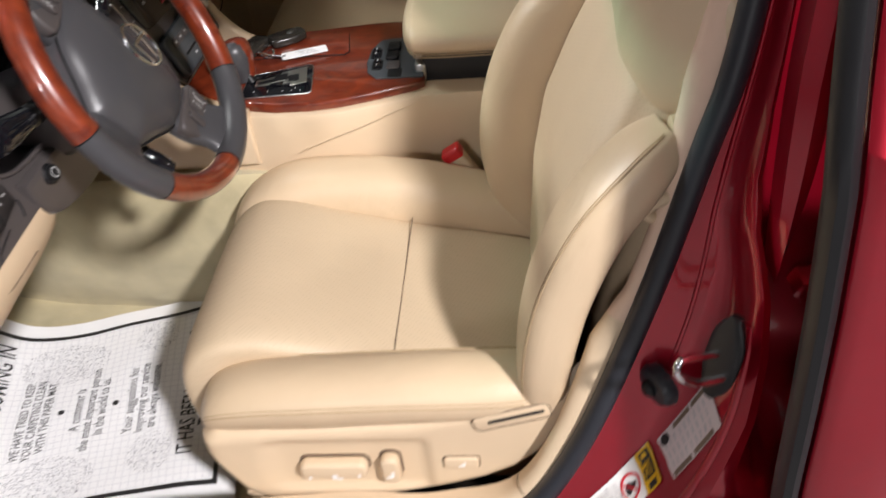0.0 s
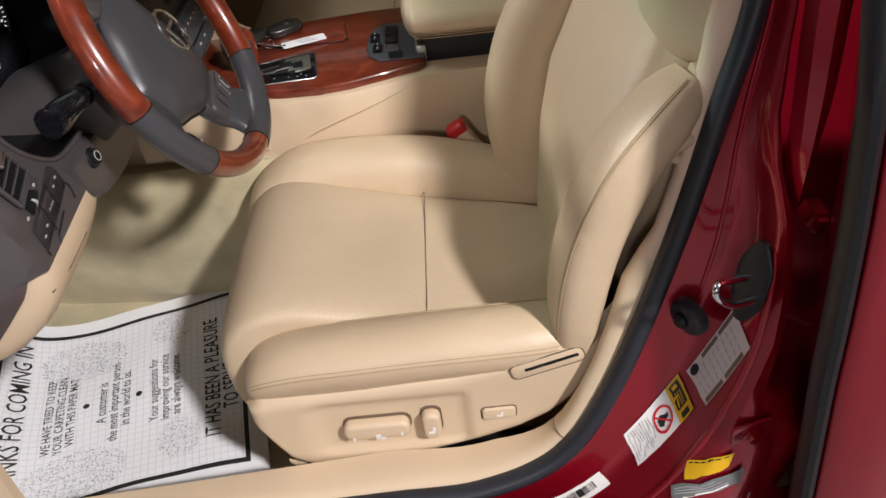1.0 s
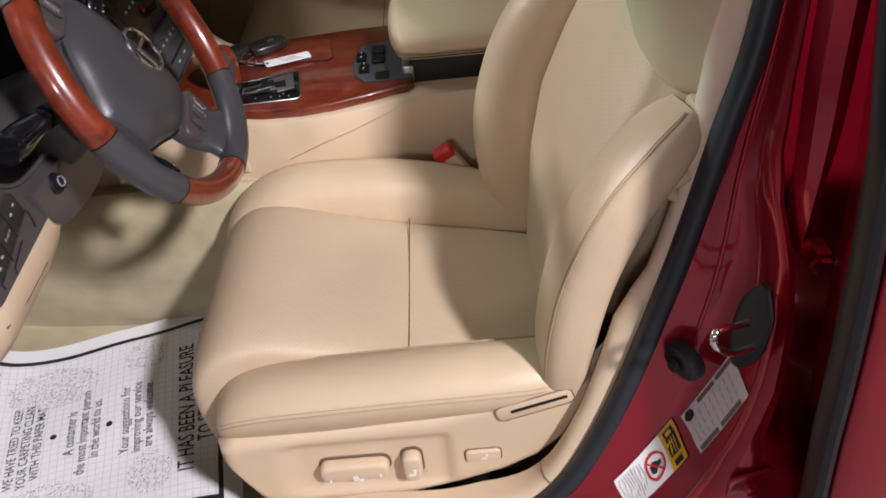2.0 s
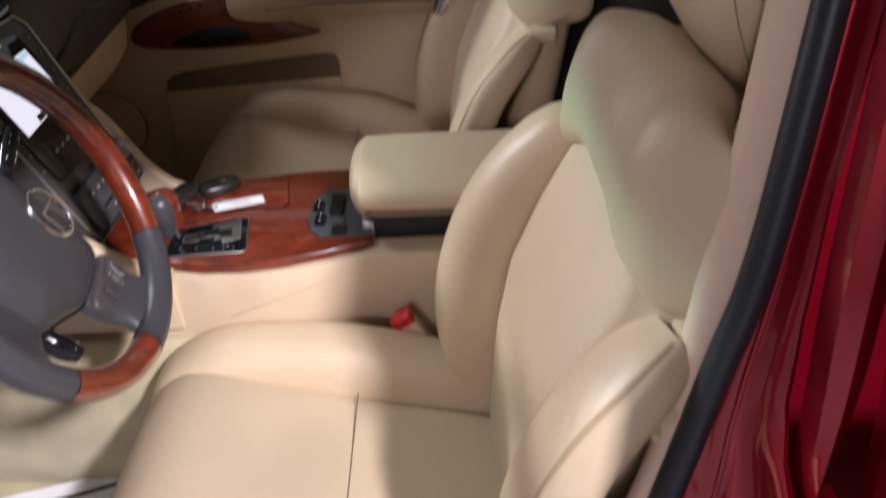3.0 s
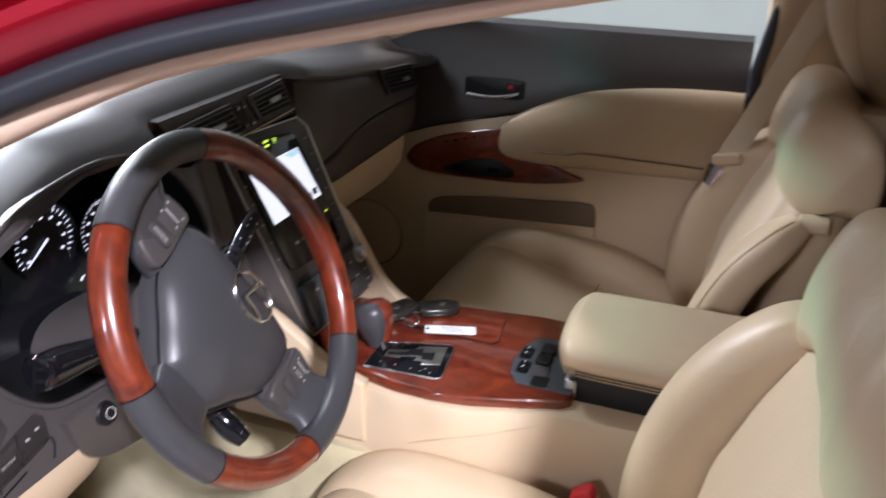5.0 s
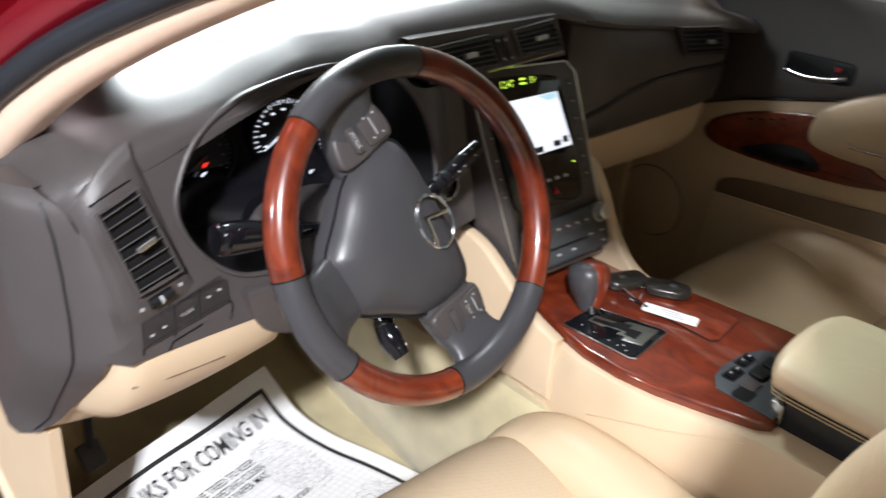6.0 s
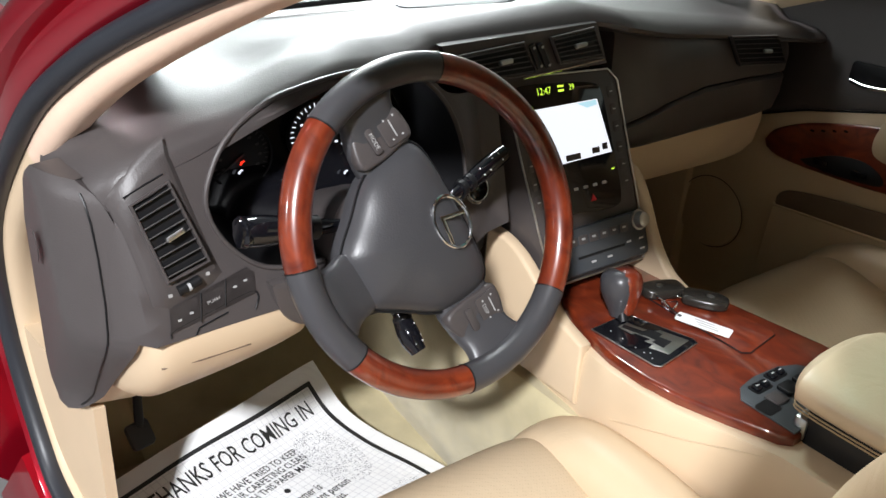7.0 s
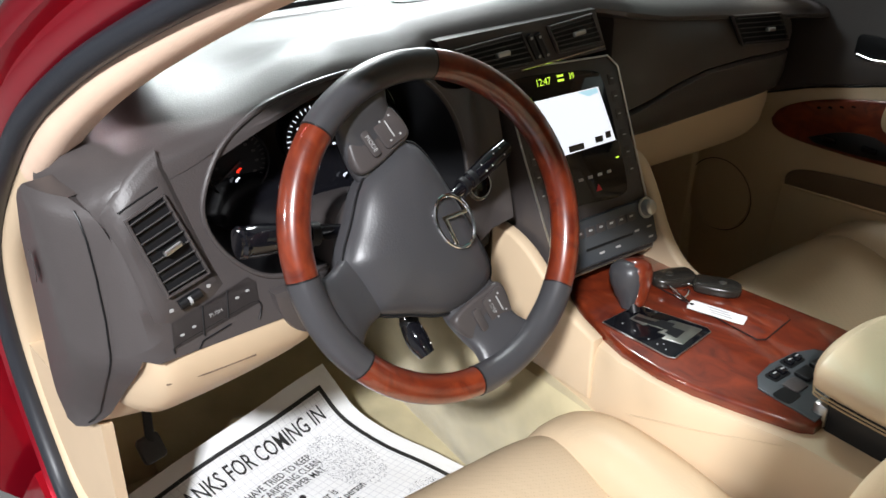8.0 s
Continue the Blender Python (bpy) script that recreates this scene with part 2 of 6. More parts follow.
# ---- the building ----
def plain(name, bm, material, label, category, kind="structure"):
    ob = part(name, bm, material, None)
    return tagged(ob, label, category, "", kind)


plain("ground", box((-9, -7, -0.1), (9, 9, 0.0)), FLOORM, "smooth grey concrete floor of a garage", "floor")
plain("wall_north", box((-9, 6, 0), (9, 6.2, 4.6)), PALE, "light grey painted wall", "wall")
# unseen walls and ceiling, in the darkened grey that limits bounce
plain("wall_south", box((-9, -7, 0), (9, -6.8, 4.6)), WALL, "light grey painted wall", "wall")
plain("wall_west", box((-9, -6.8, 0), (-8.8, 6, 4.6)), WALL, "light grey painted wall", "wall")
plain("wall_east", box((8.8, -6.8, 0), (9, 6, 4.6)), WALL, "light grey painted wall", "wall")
plain("ceiling", box((-9, -7, 4.6), (9, 6.2, 4.7)), WALL, "light grey garage ceiling", "ceiling")

# ---- car body ----
YC = 0.03
body = thing("car", (0.2, YC, 0.0), "dark red sedan with its driver's door open", "car")

# the line of the rubber seal round the driver's door opening
LOOP = [(0.0, -0.70, 0.315), (0.20, -0.69, 0.312), (0.33, -0.688, 0.318), (0.44, -0.675, 0.362), (0.515, -0.655, 0.48), (0.583, -0.626, 0.675),
        (0.630, -0.598, 0.84), (0.656, -0.583, 0.937), (0.682, -0.552, 1.12), (0.690, -0.537, 1.22), (0.676, -0.53, 1.268), (0.615, -0.528, 1.285),
        (0.466, -0.53, 1.268), (0.352, -0.536, 1.246), (0.231, -0.55, 1.22), (0.06, -0.585, 1.178), (-0.10, -0.64, 1.108), (-0.21, -0.69, 1.04),
        (-0.31, -0.725, 0.955), (-0.50, -0.745, 0.77), (-0.56, -0.745, 0.585), (-0.50, -0.74, 0.42), (-0.40, -0.735, 0.345), (-0.20, -0.71, 0.318)]
RING = crl(LOOP, 144)


def ring_frame(s):
    k = len(RING)
    i = int(math.floor(s))
    f = s - i
    a, b = Vector(RING[i % k]), Vector(RING[(i + 1) % k])
    p = a.lerp(b, f)
    t = (Vector(RING[(i + 2) % k]) - Vector(RING[(i - 1) % k])).normalized()
    y = Vector((0, 1, 0))
    y = (y - t * y.dot(t)).normalized()
    c = y.cross(t)
    if c.dot(Vector((0.1, -0.63, 0.8)) - p) < 0:
        c = -c
    return p, c, y


def along(profile):
    """Carry a profile of (towards the opening, inboard) round the door opening."""
    out = []
    for i in range(len(RING)):
        p, c, y = ring_frame(i)
        prof = profile(i) if callable(profile) else profile
        out.append([tuple(p + c * a + y * b) for a, b in prof])
    return out


JAMB_LOW = [(-0.006, 0.014), (-0.012, -0.002), (-0.03, -0.006), (-0.062, -0.004), (-0.078, -0.014), (-0.098, -0.05), (-0.112, -0.075), (-0.122, -0.088), (-0.134, -0.082), (-0.140, -0.045), (-0.146, 0.03), (-0.16, 0.055), (-0.30, 0.06), (-0.30, 0.075), (-0.02, 0.05)]
JAMB_FOOT = [(-0.134, -0.091), (-0.17, -0.094), (-0.205, -0.088), (-0.235, -0.075), (-0.25, -0.05), (-0.25, 0.06)]
JAMB_TOP = [(-0.006, 0.014), (-0.014, -0.004), (-0.024, -0.014), (-0.036, -0.016), (-0.042, -0.004), (-0.052, -0.004), (-0.06, -0.02), (-0.075, -0.026), (-0.09, -0.022), (-0.105, -0.008), (-0.115, 0.01), (-0.12, 0.03), (-0.125, 0.04), (-0.11, 0.07), (-0.02, 0.05)]


def upper(s):
    """1 along the roof and windscreen pillar, 0 along sill and door pillar."""
    def st(a, b, v):
        t = min(1, max(0, (v - a) / (b - a)))
        return t * t * (3 - 2 * t)
    return st(50, 62, s) * (1 - st(106, 118, s))


def jamb(s):
    w = upper(s)
    f = float(np.interp(s, (24, 28, 30, 32, 34, 36, 40, 44, 50), (1.0, 0.955, 0.85, 0.70, 0.49, 0.375, 0.28, 0.22, 0.22)))
    g = f + (1 - f) * 0.6 * min(1.0, max(0.0, (f - 0.5) / 0.35))
    low = []
    for k, (a, b) in enumerate(JAMB_LOW):
        h = g if 1 <= k <= 5 else f if 6 <= k <= 10 else 1.0
        low.append((a * h, b * h if b < 0 else b))
    # low on the pillar the panel runs on behind its ridge
    foot = float(np.interp(s, (12, 16, 25.5, 27.5), (0, 1, 1, 0)))
    low[8:14] = [(a + (c - a) * foot, b + (d - b) * foot) for (a, b), (c, d) in zip(low[8:14], JAMB_FOOT)]
    return [(a * (1 - w) + c * w, b * (1 - w) + d * w) for (a, b), (c, d) in zip(low, JAMB_TOP)]


def on_jamb(s, d, lift=0.002):
    """A place on the painted jamb: s along the seal, d metres outward over the surface."""
    p, c, y = ring_frame(s)
    prof = jamb(s)
    left = d
    for (a0, b0), (a1, b1) in zip(prof[1:], prof[2:]):
        n = math.hypot(a1 - a0, b1 - b0)
        if left <= n:
            f = left / n
            na, nb = -(b0 - b1) / n, (a0 - a1) / n
            q = (a0 + (a1 - a0) * f, b0 + (b1 - b0) * f)
            return p + c * (q[0] + lift * abs(na) * 0.5) + y * (q[1] - lift)
        left -= n
    return p


def trim(s):
    c = float(np.interp(s, (0, 6, 14, 18, 22, 28.6, 29.4, 34, 37, 40, 52, 58, 90, 98, 112, 120, 134, 144), (0.016, 0.020, 0.020, 0.020, 0.026, 0.038, 0.020, 0.018, 0.030, 0.036, 0.036, 0.028, 0.024, 0.034, 0.042, 0.026, 0.016, 0.016)))
    d = float(np.interp(s, (0, 6, 14, 20, 24, 50, 58, 90, 98, 112, 120, 134, 144), (0.07, 0.075, 0.065, 0.042, 0.034, 0.034, 0.05, 0.05, 0.045, 0.05, 0.055, 0.06, 0.07)))
    k = d / 0.1
    return [(0.002, 0.010), (c * 0.3, 0.007), (c * 0.62, 0.007 + 0.003 * k), (c * 0.86, 0.009 + 0.009 * k), (c * 0.97, 0.011 + 0.019 * k), (c, 0.012 + 0.034 * k), (c * 0.9, d - 0.004), (-0.01, d), (-0.012, 0.02)]


part("door_seal", loft(along(oval(0.013, 0.016, 12)), loop=True), RUBBER, body, "black rubber door seal")
trim_rings = along(trim)
part("sill_trim", loft([trim_rings[i % 144] for i in range(109, 144 + 30)]), BEIGE, body, "beige plastic sill and lower pillar trim")
part("pillar_trim", loft(trim_rings[29:110]), FABRIC, body, "tan fabric pillar and roof edge trim")
part("sill_joint", tube([tuple(Vector(p) + Vector((0, -0.001, 0.001))) for p in trim_rings[19][0:7]], 0.0007, 6), BROWN, body, "joint in the sill trim")
part("door_jamb", loft(along(jamb), loop=True), RED, body, "dark red painted door jamb")
part("pillar_flange", loft([[(x0_, y_ + 0.03, z), (x0_ + 0.003, y_ + 0.004, z), ((x0_ + x1_) / 2, y_ - 0.004, z), (x1_ - 0.003, y_ + 0.002, z), (x1_, y_ + 0.03, z)] for z, y_, x0_, x1_ in cr([(0.735, -0.664, 0.694, 0.698), (0.78, -0.668, 0.689, 0.705), (0.86, -0.664, 0.686, 0.716), (0.95, -0.650, 0.688, 0.723), (1.08, -0.622, 0.700, 0.735), (1.24, -0.585, 0.715, 0.745)], 24)]), RED, body, "dark red outer flange of the door pillar")
part("floor_pan", loft([[(x, y, z) for x, z in ((-0.95, 0.85), (-0.88, 0.62), (-0.80, 0.46), (-0.70, 0.34), (-0.58, 0.262), (-0.46, 0.228), (-0.3, 0.212), (-0.05, 0.198), (0.3, 0.19), (1.8, 0.19), (1.8, 0.1), (-0.95, 0.1))] for y in (-0.715, -0.3, 0.2, 0.76)]), CARPET, body, "tan carpeted floor")
part("roof_panel", loft([[(x, y, z - 0.09 * ((y - YC) / 0.56) ** 2) for x, z in ((-0.02, 1.30), (0.15, 1.35), (0.6, 1.40), (1.3, 1.40), (2.0, 1.33), (2.0, 1.36), (1.3, 1.43), (0.6, 1.43), (0.15, 1.385), (-0.02, 1.33))] for y in np.linspace(-0.53, 0.59, 15)]), RED, body, "dark red roof")
part("headliner", loft([[(x, y, z - 0.09 * ((y - YC) / 0.56) ** 2) for x, z in ((0.0, 1.28), (0.15, 1.33), (0.6, 1.38), (1.3, 1.38), (2.0, 1.31), (2.0, 1.318), (1.3, 1.39), (0.6, 1.39), (0.15, 1.342), (0.0, 1.29))] for y in np.linspace(-0.52, 0.58, 15)]), LINER, body, "beige fabric headliner")
part("cowl", box((-0.92, -0.72, 0.70), (-0.69, 0.78, 0.95), 0.02), BLACK, body, "black cowl under the windscreen")
# closes the cabin with a near-black sheet in place of its unlit rear
part("rear_bulkhead", box((1.75, -0.70, 0.15), (1.8, 0.76, 1.35)), NIGHT, body, "near-black sheet for the unlit rear of the cabin")
part("rear_side_trim", box((0.73, -0.515, 0.2), (1.75, -0.50, 0.96)), BROWN, body, "dark trim behind the pillar")
part("firewall", box((-0.92, -0.70, 0.25), (-0.88, 0.76, 0.95)), CARPET, body, "carpeted bulkhead behind the pedals")
part("kick_panel", loft([[(-0.60, -0.735, z), (-0.45, -0.722, z), (-0.28, -0.705, z), (-0.28, -0.69, z), (-0.60, -0.69, z)] for z in (0.24, 0.4, 0.58)]), BEIGE, body, "beige kick panel")
part("kick_panel", box((-0.80, 0.655, 0.2), (-0.42, 0.74, 0.97), 0.01), BEIGE, body, "beige kick panel")
part("sill_outer", loft([[(x, y, z) for y, z in ((-0.72, 0.31), (-0.76, 0.30), (-0.80, 0.24), (-0.80, 0.15), (-0.70, 0.15))] for x in (-0.6, 0.2, 0.8)]), RED, body, "dark red outer sill")


part("front_fender", loft([[(x, y, z) for y, z in ((-0.76, 0.2), (-0.84, 0.3), (-0.86, 0.6), (-0.83, 0.85), (-0.76, 0.95), (-0.6, 1.0 - 0.05), (-0.6, 0.2))] for x in (-2.0, -1.2, -0.64)]), RED, body, "dark red front fender")


part("bonnet", loft([[(x, y, z - 0.07 * ((y - YC) / 0.8) ** 2) for x, z in ((-0.90, 0.93), (-1.2, 0.905), (-1.6, 0.85), (-1.95, 0.76), (-2.05, 0.66), (-2.05, 0.35), (-0.90, 0.35))] for y in np.linspace(-0.72, 0.78, 13)]), RED, body, "dark red bonnet")
part("passenger_fender", loft([[(x, y, z) for y, z in ((0.82, 0.2), (0.90, 0.3), (0.92, 0.6), (0.89, 0.85), (0.82, 0.93), (0.66, 0.93), (0.66, 0.2))] for x in (-2.0, -1.2, -0.52)]), RED, body, "dark red front fender")
part("rear_deck", loft([[(x, y, z) for x, z in ((1.8, 1.02), (2.3, 1.0), (2.65, 0.98), (2.72, 0.9), (2.74, 0.5), (2.65, 0.25), (1.8, 0.25))] for y in np.linspace(-0.76, 0.82, 7)]), RED, body, "dark red boot")
part("rear_screen", loft([[(x, y, z) for y in np.linspace(-0.5, 0.56, 6)] for x, z in ((1.96, 1.33), (2.1, 1.2), (2.3, 1.0))], closed=False), GLASS, body, "clear rear window glass")
for wx in (-1.32, 1.72):
    for wy, side in ((-0.865, -1), (0.925, 1)):
        wm_ = axes((wx, wy, 0.315), (1, 0, 0), (0, 0, side))
        w_ = part("wheel", turned([(0.20, 0.01), (0.30, 0.0), (0.315, 0.03), (0.315, 0.17), (0.30, 0.2), (0.20, 0.19)], 36, wm_), RUBBER, body, "black tyre")
        part("rim", turned([(0.001, 0.03), (0.06, 0.02), (0.10, 0.035), (0.195, 0.02), (0.20, 0.05), (0.20, 0.18), (0.001, 0.18)], 30, wm_), SILVER, w_, "silver wheel rim")


def screen_pt(y, f):
    """A place on the windscreen: f from 0 at its foot to 1 at the roof."""
    k = ((y - YC) / 0.66) ** 2
    x0, z0, x1, z1 = -0.70 + 0.06 * k, 0.975 - 0.02 * k, -0.02 + 0.10 * k, 1.315 - 0.10 * k
    return (x0 + (x1 - x0) * f, YC + (y - YC) * (1.0 - 0.2 * f), z0 + (z1 - z0) * f + 0.06 * f * (1 - f))


for name, y0, y1, f0, f1, m, lab in (("windscreen", -0.66, 0.72, 0.0, 0.87, GLASS, "clear windscreen glass"), ("shade_band", -0.66, 0.72, 0.87, 1.0, BAND, "green shade band of the windscreen")):
    part(name, loft([[screen_pt(y, f) for y in np.linspace(y0, y1, 14)] for f in np.linspace(f0, f1, 6)], closed=False), m, body, lab)

# black printed border of the windscreen
for y0, y1 in ((-0.67, -0.575), (0.635, 0.73)):
    part("screen_border", loft([[tuple(np.array(screen_pt(y, f)) + np.array((0.004, 0, -0.004))) for y in np.linspace(y0, y1, 4)] for f in np.linspace(0.0, 1.0, 10)], closed=False), BLACK, body, "black printed edge of the windscreen")

# passenger side: pillars, windows
part("passenger_front_pillar", sweep([(-0.42, 0.735, 0.97), (-0.2, 0.71, 1.08), (0.06, 0.65, 1.19), (0.2, 0.61, 1.24)], oval(0.03, 0.04, 12), (0, 1, 0)), BEIGE, body, "beige windscreen pillar trim")
part("passenger_roof_rail", sweep([(0.15, 0.615, 1.235), (0.5, 0.595, 1.31), (0.9, 0.59, 1.345), (1.7, 0.6, 1.27)], oval(0.03, 0.035, 12), (0, 1, 0)), LINER, body, "beige roof rail trim")
part("passenger_door_pillar", loft([[(x, y, z) for x, y in ((0.47, ya), (0.475, ya - 0.02), (0.50, ya - 0.035), (0.60, ya - 0.035), (0.63, ya - 0.01), (0.63, ya + 0.05), (0.47, ya + 0.05))] for z, ya in ((0.25, 0.70), (0.8, 0.70), (1.05, 0.68), (1.27, 0.61))]), BEIGE, body, "beige door pillar trim")
part("passenger_window", loft([[(x, 0.74 - 0.42 * (z - 1.04), z) for x in (-0.35, 0.1, 0.47)] for z in (1.04, 1.12, 1.24)], closed=False), GLASS, body, "clear side window")
part("rear_window", loft([[(x, 0.74 - 0.42 * (z - 1.04), z) for x in (0.64, 1.1, 1.7)] for z in (1.04, 1.15, 1.31)], closed=False), GLASS, body, "clear side window")
part("passenger_seal", tube([(0.465, 0.67, 0.30), (0.462, 0.67, 0.8), (0.468, 0.665, 1.0), (0.50, 0.63, 1.18), (0.53, 0.60, 1.26)], 0.012), RUBBER, body, "black rubber door seal")
part("roof_side_rail", loft([[(x, -0.53, z + 0.06), (x, -0.60, z + 0.055), (x, -0.66, z + 0.005), (x, -0.705, z - 0.065), (x, -0.69, z - 0.075), (x, -0.62, z - 0.045), (x, -0.54, z - 0.03)] for x, z in ((0.735, 1.335), (0.9, 1.345), (1.3, 1.335), (1.75, 1.27))]), RED, body, "dark red roof rail over the rear door")
rdoor = thing("door_2", (1.2, 0.7, 0.3), "closed rear passenger door with dark trim", "car door", "", "structure")
part("door_trim", loft([[(x, y, z) for y, z in ((0.70, 0.25), (0.69, 0.7), (0.70, 1.0), (0.72, 1.065), (0.78, 1.065), (0.78, 0.25))] for x in (0.63, 1.1, 1.7)]), DARK, rdoor, "dark grey door trim")

# rear door on the driver's side
rear = thing("door_3", (1.2, -0.82, 0.3), "closed dark red rear door of the car", "car door", "", "structure")
def rx(z):
    tab = ((0.28, 0.704), (0.40, 0.698), (0.62, 0.686), (0.82, 0.682), (0.97, 0.676), (1.3, 0.686))
    return float(np.interp(z, [a for a, b in tab], [b for a, b in tab]))
def ry(z):
    return -0.80 + 0.05 * max(0, z - 0.7) ** 1.2 + 0.35 * max(0, z - 0.95) - 0.015 * math.sin(min(1, z) * 3)
ZS = list(np.linspace(0.26, 0.965, 22))
ZU = list(np.linspace(0.26, 1.27, 28))
part("door_skin", loft([[(rx(z) + 0.018, ry(z), z), (rx(z) + 0.03, ry(z) - 0.012, z), (rx(z) + 0.1, ry(z) - 0.022, z), (1.2, ry(z) - 0.035, z), (1.75, ry(z) - 0.01, z), (1.75, ry(z) + 0.03, z), (rx(z) + 0.018, ry(z) + 0.03, z)] for z in ZS]), RED, rear, "dark red painted door skin")
part("edge_rubber", loft([[(rx(z) + 0.018 - 0.013 + a, ry(z) + 0.008 + b, z) for a, b in oval(0.011, 0.018, 10)] for z in ZU]), BLACK, rear, "black rubber edge strip")
part("edge_panel", loft([[(rx(z) + 0.02, ry(z) + 0.02, z), (rx(z) + 0.06, ry(z) + 0.16, z), (rx(z) + 0.07, ry(z) + 0.16, z), (rx(z) + 0.03, ry(z) + 0.02, z)] for z in ZU]), RED, rear, "red inner edge of the door")
part("window_frame", loft([[(rx(z) + 0.018, ry(z), z), (rx(z) + 0.03, ry(z) - 0.010, z), (rx(z) + 0.10, ry(z) - 0.012, z), (rx(z) + 0.10, ry(z) + 0.02, z), (rx(z) + 0.018, ry(z) + 0.03, z)] for z in np.linspace(0.965, 1.27, 10)]), RED, rear, "dark red upright of the window frame")
part("window", loft([[(x, ry(z) + 0.008, z) for x in (rx(z) + 0.10, 1.2, 1.72)] for z in np.linspace(0.965, 1.27, 6)], closed=False), GLASS, rear, "clear window glass")

# striker, buffer, labels and bolts on the door pillar
striker = thing("door_striker", on_jamb(30.5, 0.12, 0), "chrome door striker loop on a black plate", "door striker")
U = on_jamb(31.5, 0.12, 0) - on_jamb(29.5, 0.12, 0)
U.normalize()
sb = Vector((0.628, -0.706, 0.665))
part("base_plate", sweep([tuple(sb + Vector((0.022, 0.010, 0)) + U * a) for a in np.linspace(-0.05, 0.05, 9)], oval(0.023, 0.005, 18, 2.4), (0.45, -0.89, 0), [(w, 1) for w in (0.3, 0.7, 0.92, 1, 1, 1, 0.9, 0.65, 0.25)]), BLACK, striker, "black striker plate")
part("loop", tube(cr([(0.640, -0.708, 0.682), (0.613, -0.725, 0.696), (0.599, -0.734, 0.700), (0.597, -0.738, 0.690), (0.604, -0.737, 0.680), (0.622, -0.728, 0.663), (0.656, -0.708, 0.649)], 30), 0.0042), CHROME, striker, "chrome loop")
buffer_ = thing("door_buffer", (0.6, -0.665, 0.584), "round black rubber buffer on the pillar", "buffer")
bm_ = axes((0.600, -0.658, 0.584), (0.47, -0.88, 0), (0, 0, 1))
part("pad", sweep([tuple(bm_ @ Vector((0, 0, h))) for h in (-0.004, 0.006, 0.012, 0.014)], oval(0.02, 0.026, 18, 2.6), (0, 0, 1), [(1, 1), (1, 1), (0.85, 0.85), (0.5, 0.5)]), RUBBER, buffer_, "black rubber pad")
part("knob", turned([(0.001, 0.0), (0.010, 0.0), (0.010, 0.018), (0.006, 0.022), (0.001, 0.022)], 16, bm_), BLACK, buffer_)


def jamb_patch(s0, s1, d0, d1, lift=0.002, n=8, k=5):
    return loft([[tuple(on_jamb(s, d, lift)) for d in np.linspace(d0, d1, k)] for s in np.linspace(s0, s1, n)], closed=False)


def fold(points, r):
    """A pressed ridge on the jamb along (s, d) points."""
    return sweep([tuple(on_jamb(a, b, 0.0)) for a, b in cr(points, 40)], oval(r, r * 0.8, 10), (0.6, -0.8, 0))


part("pressed_ridge", fold([(18.0, 0.118), (22.0, 0.128), (26.0, 0.134), (28.0, 0.130), (30.0, 0.118), (31.0, 0.108)], 0.005), RED, body, "pressed ridge in the red jamb")
part("pressed_ridge", fold([(28.0, 0.040), (30.0, 0.036), (34.0, 0.024), (40.0, 0.014), (46.0, 0.012)], 0.003), RED, body, "pressed ridge in the red jamb")

# ---- seats ----
def crest(path, scales, a, b):
    """The line that a point of a swept profile follows."""
    P, out = [Vector(p) for p in path], []
    for i, p in enumerate(P):
        t = (P[min(i + 1, len(P) - 1)] - P[max(i - 1, 0)]).normalized()
        u = Vector((0, 1, 0))
        u = (u - t * u.dot(t)).normalized()
        out.append(tuple(p + u * a * scales[i][0] + t.cross(u) * b * scales[i][1]))
    return out


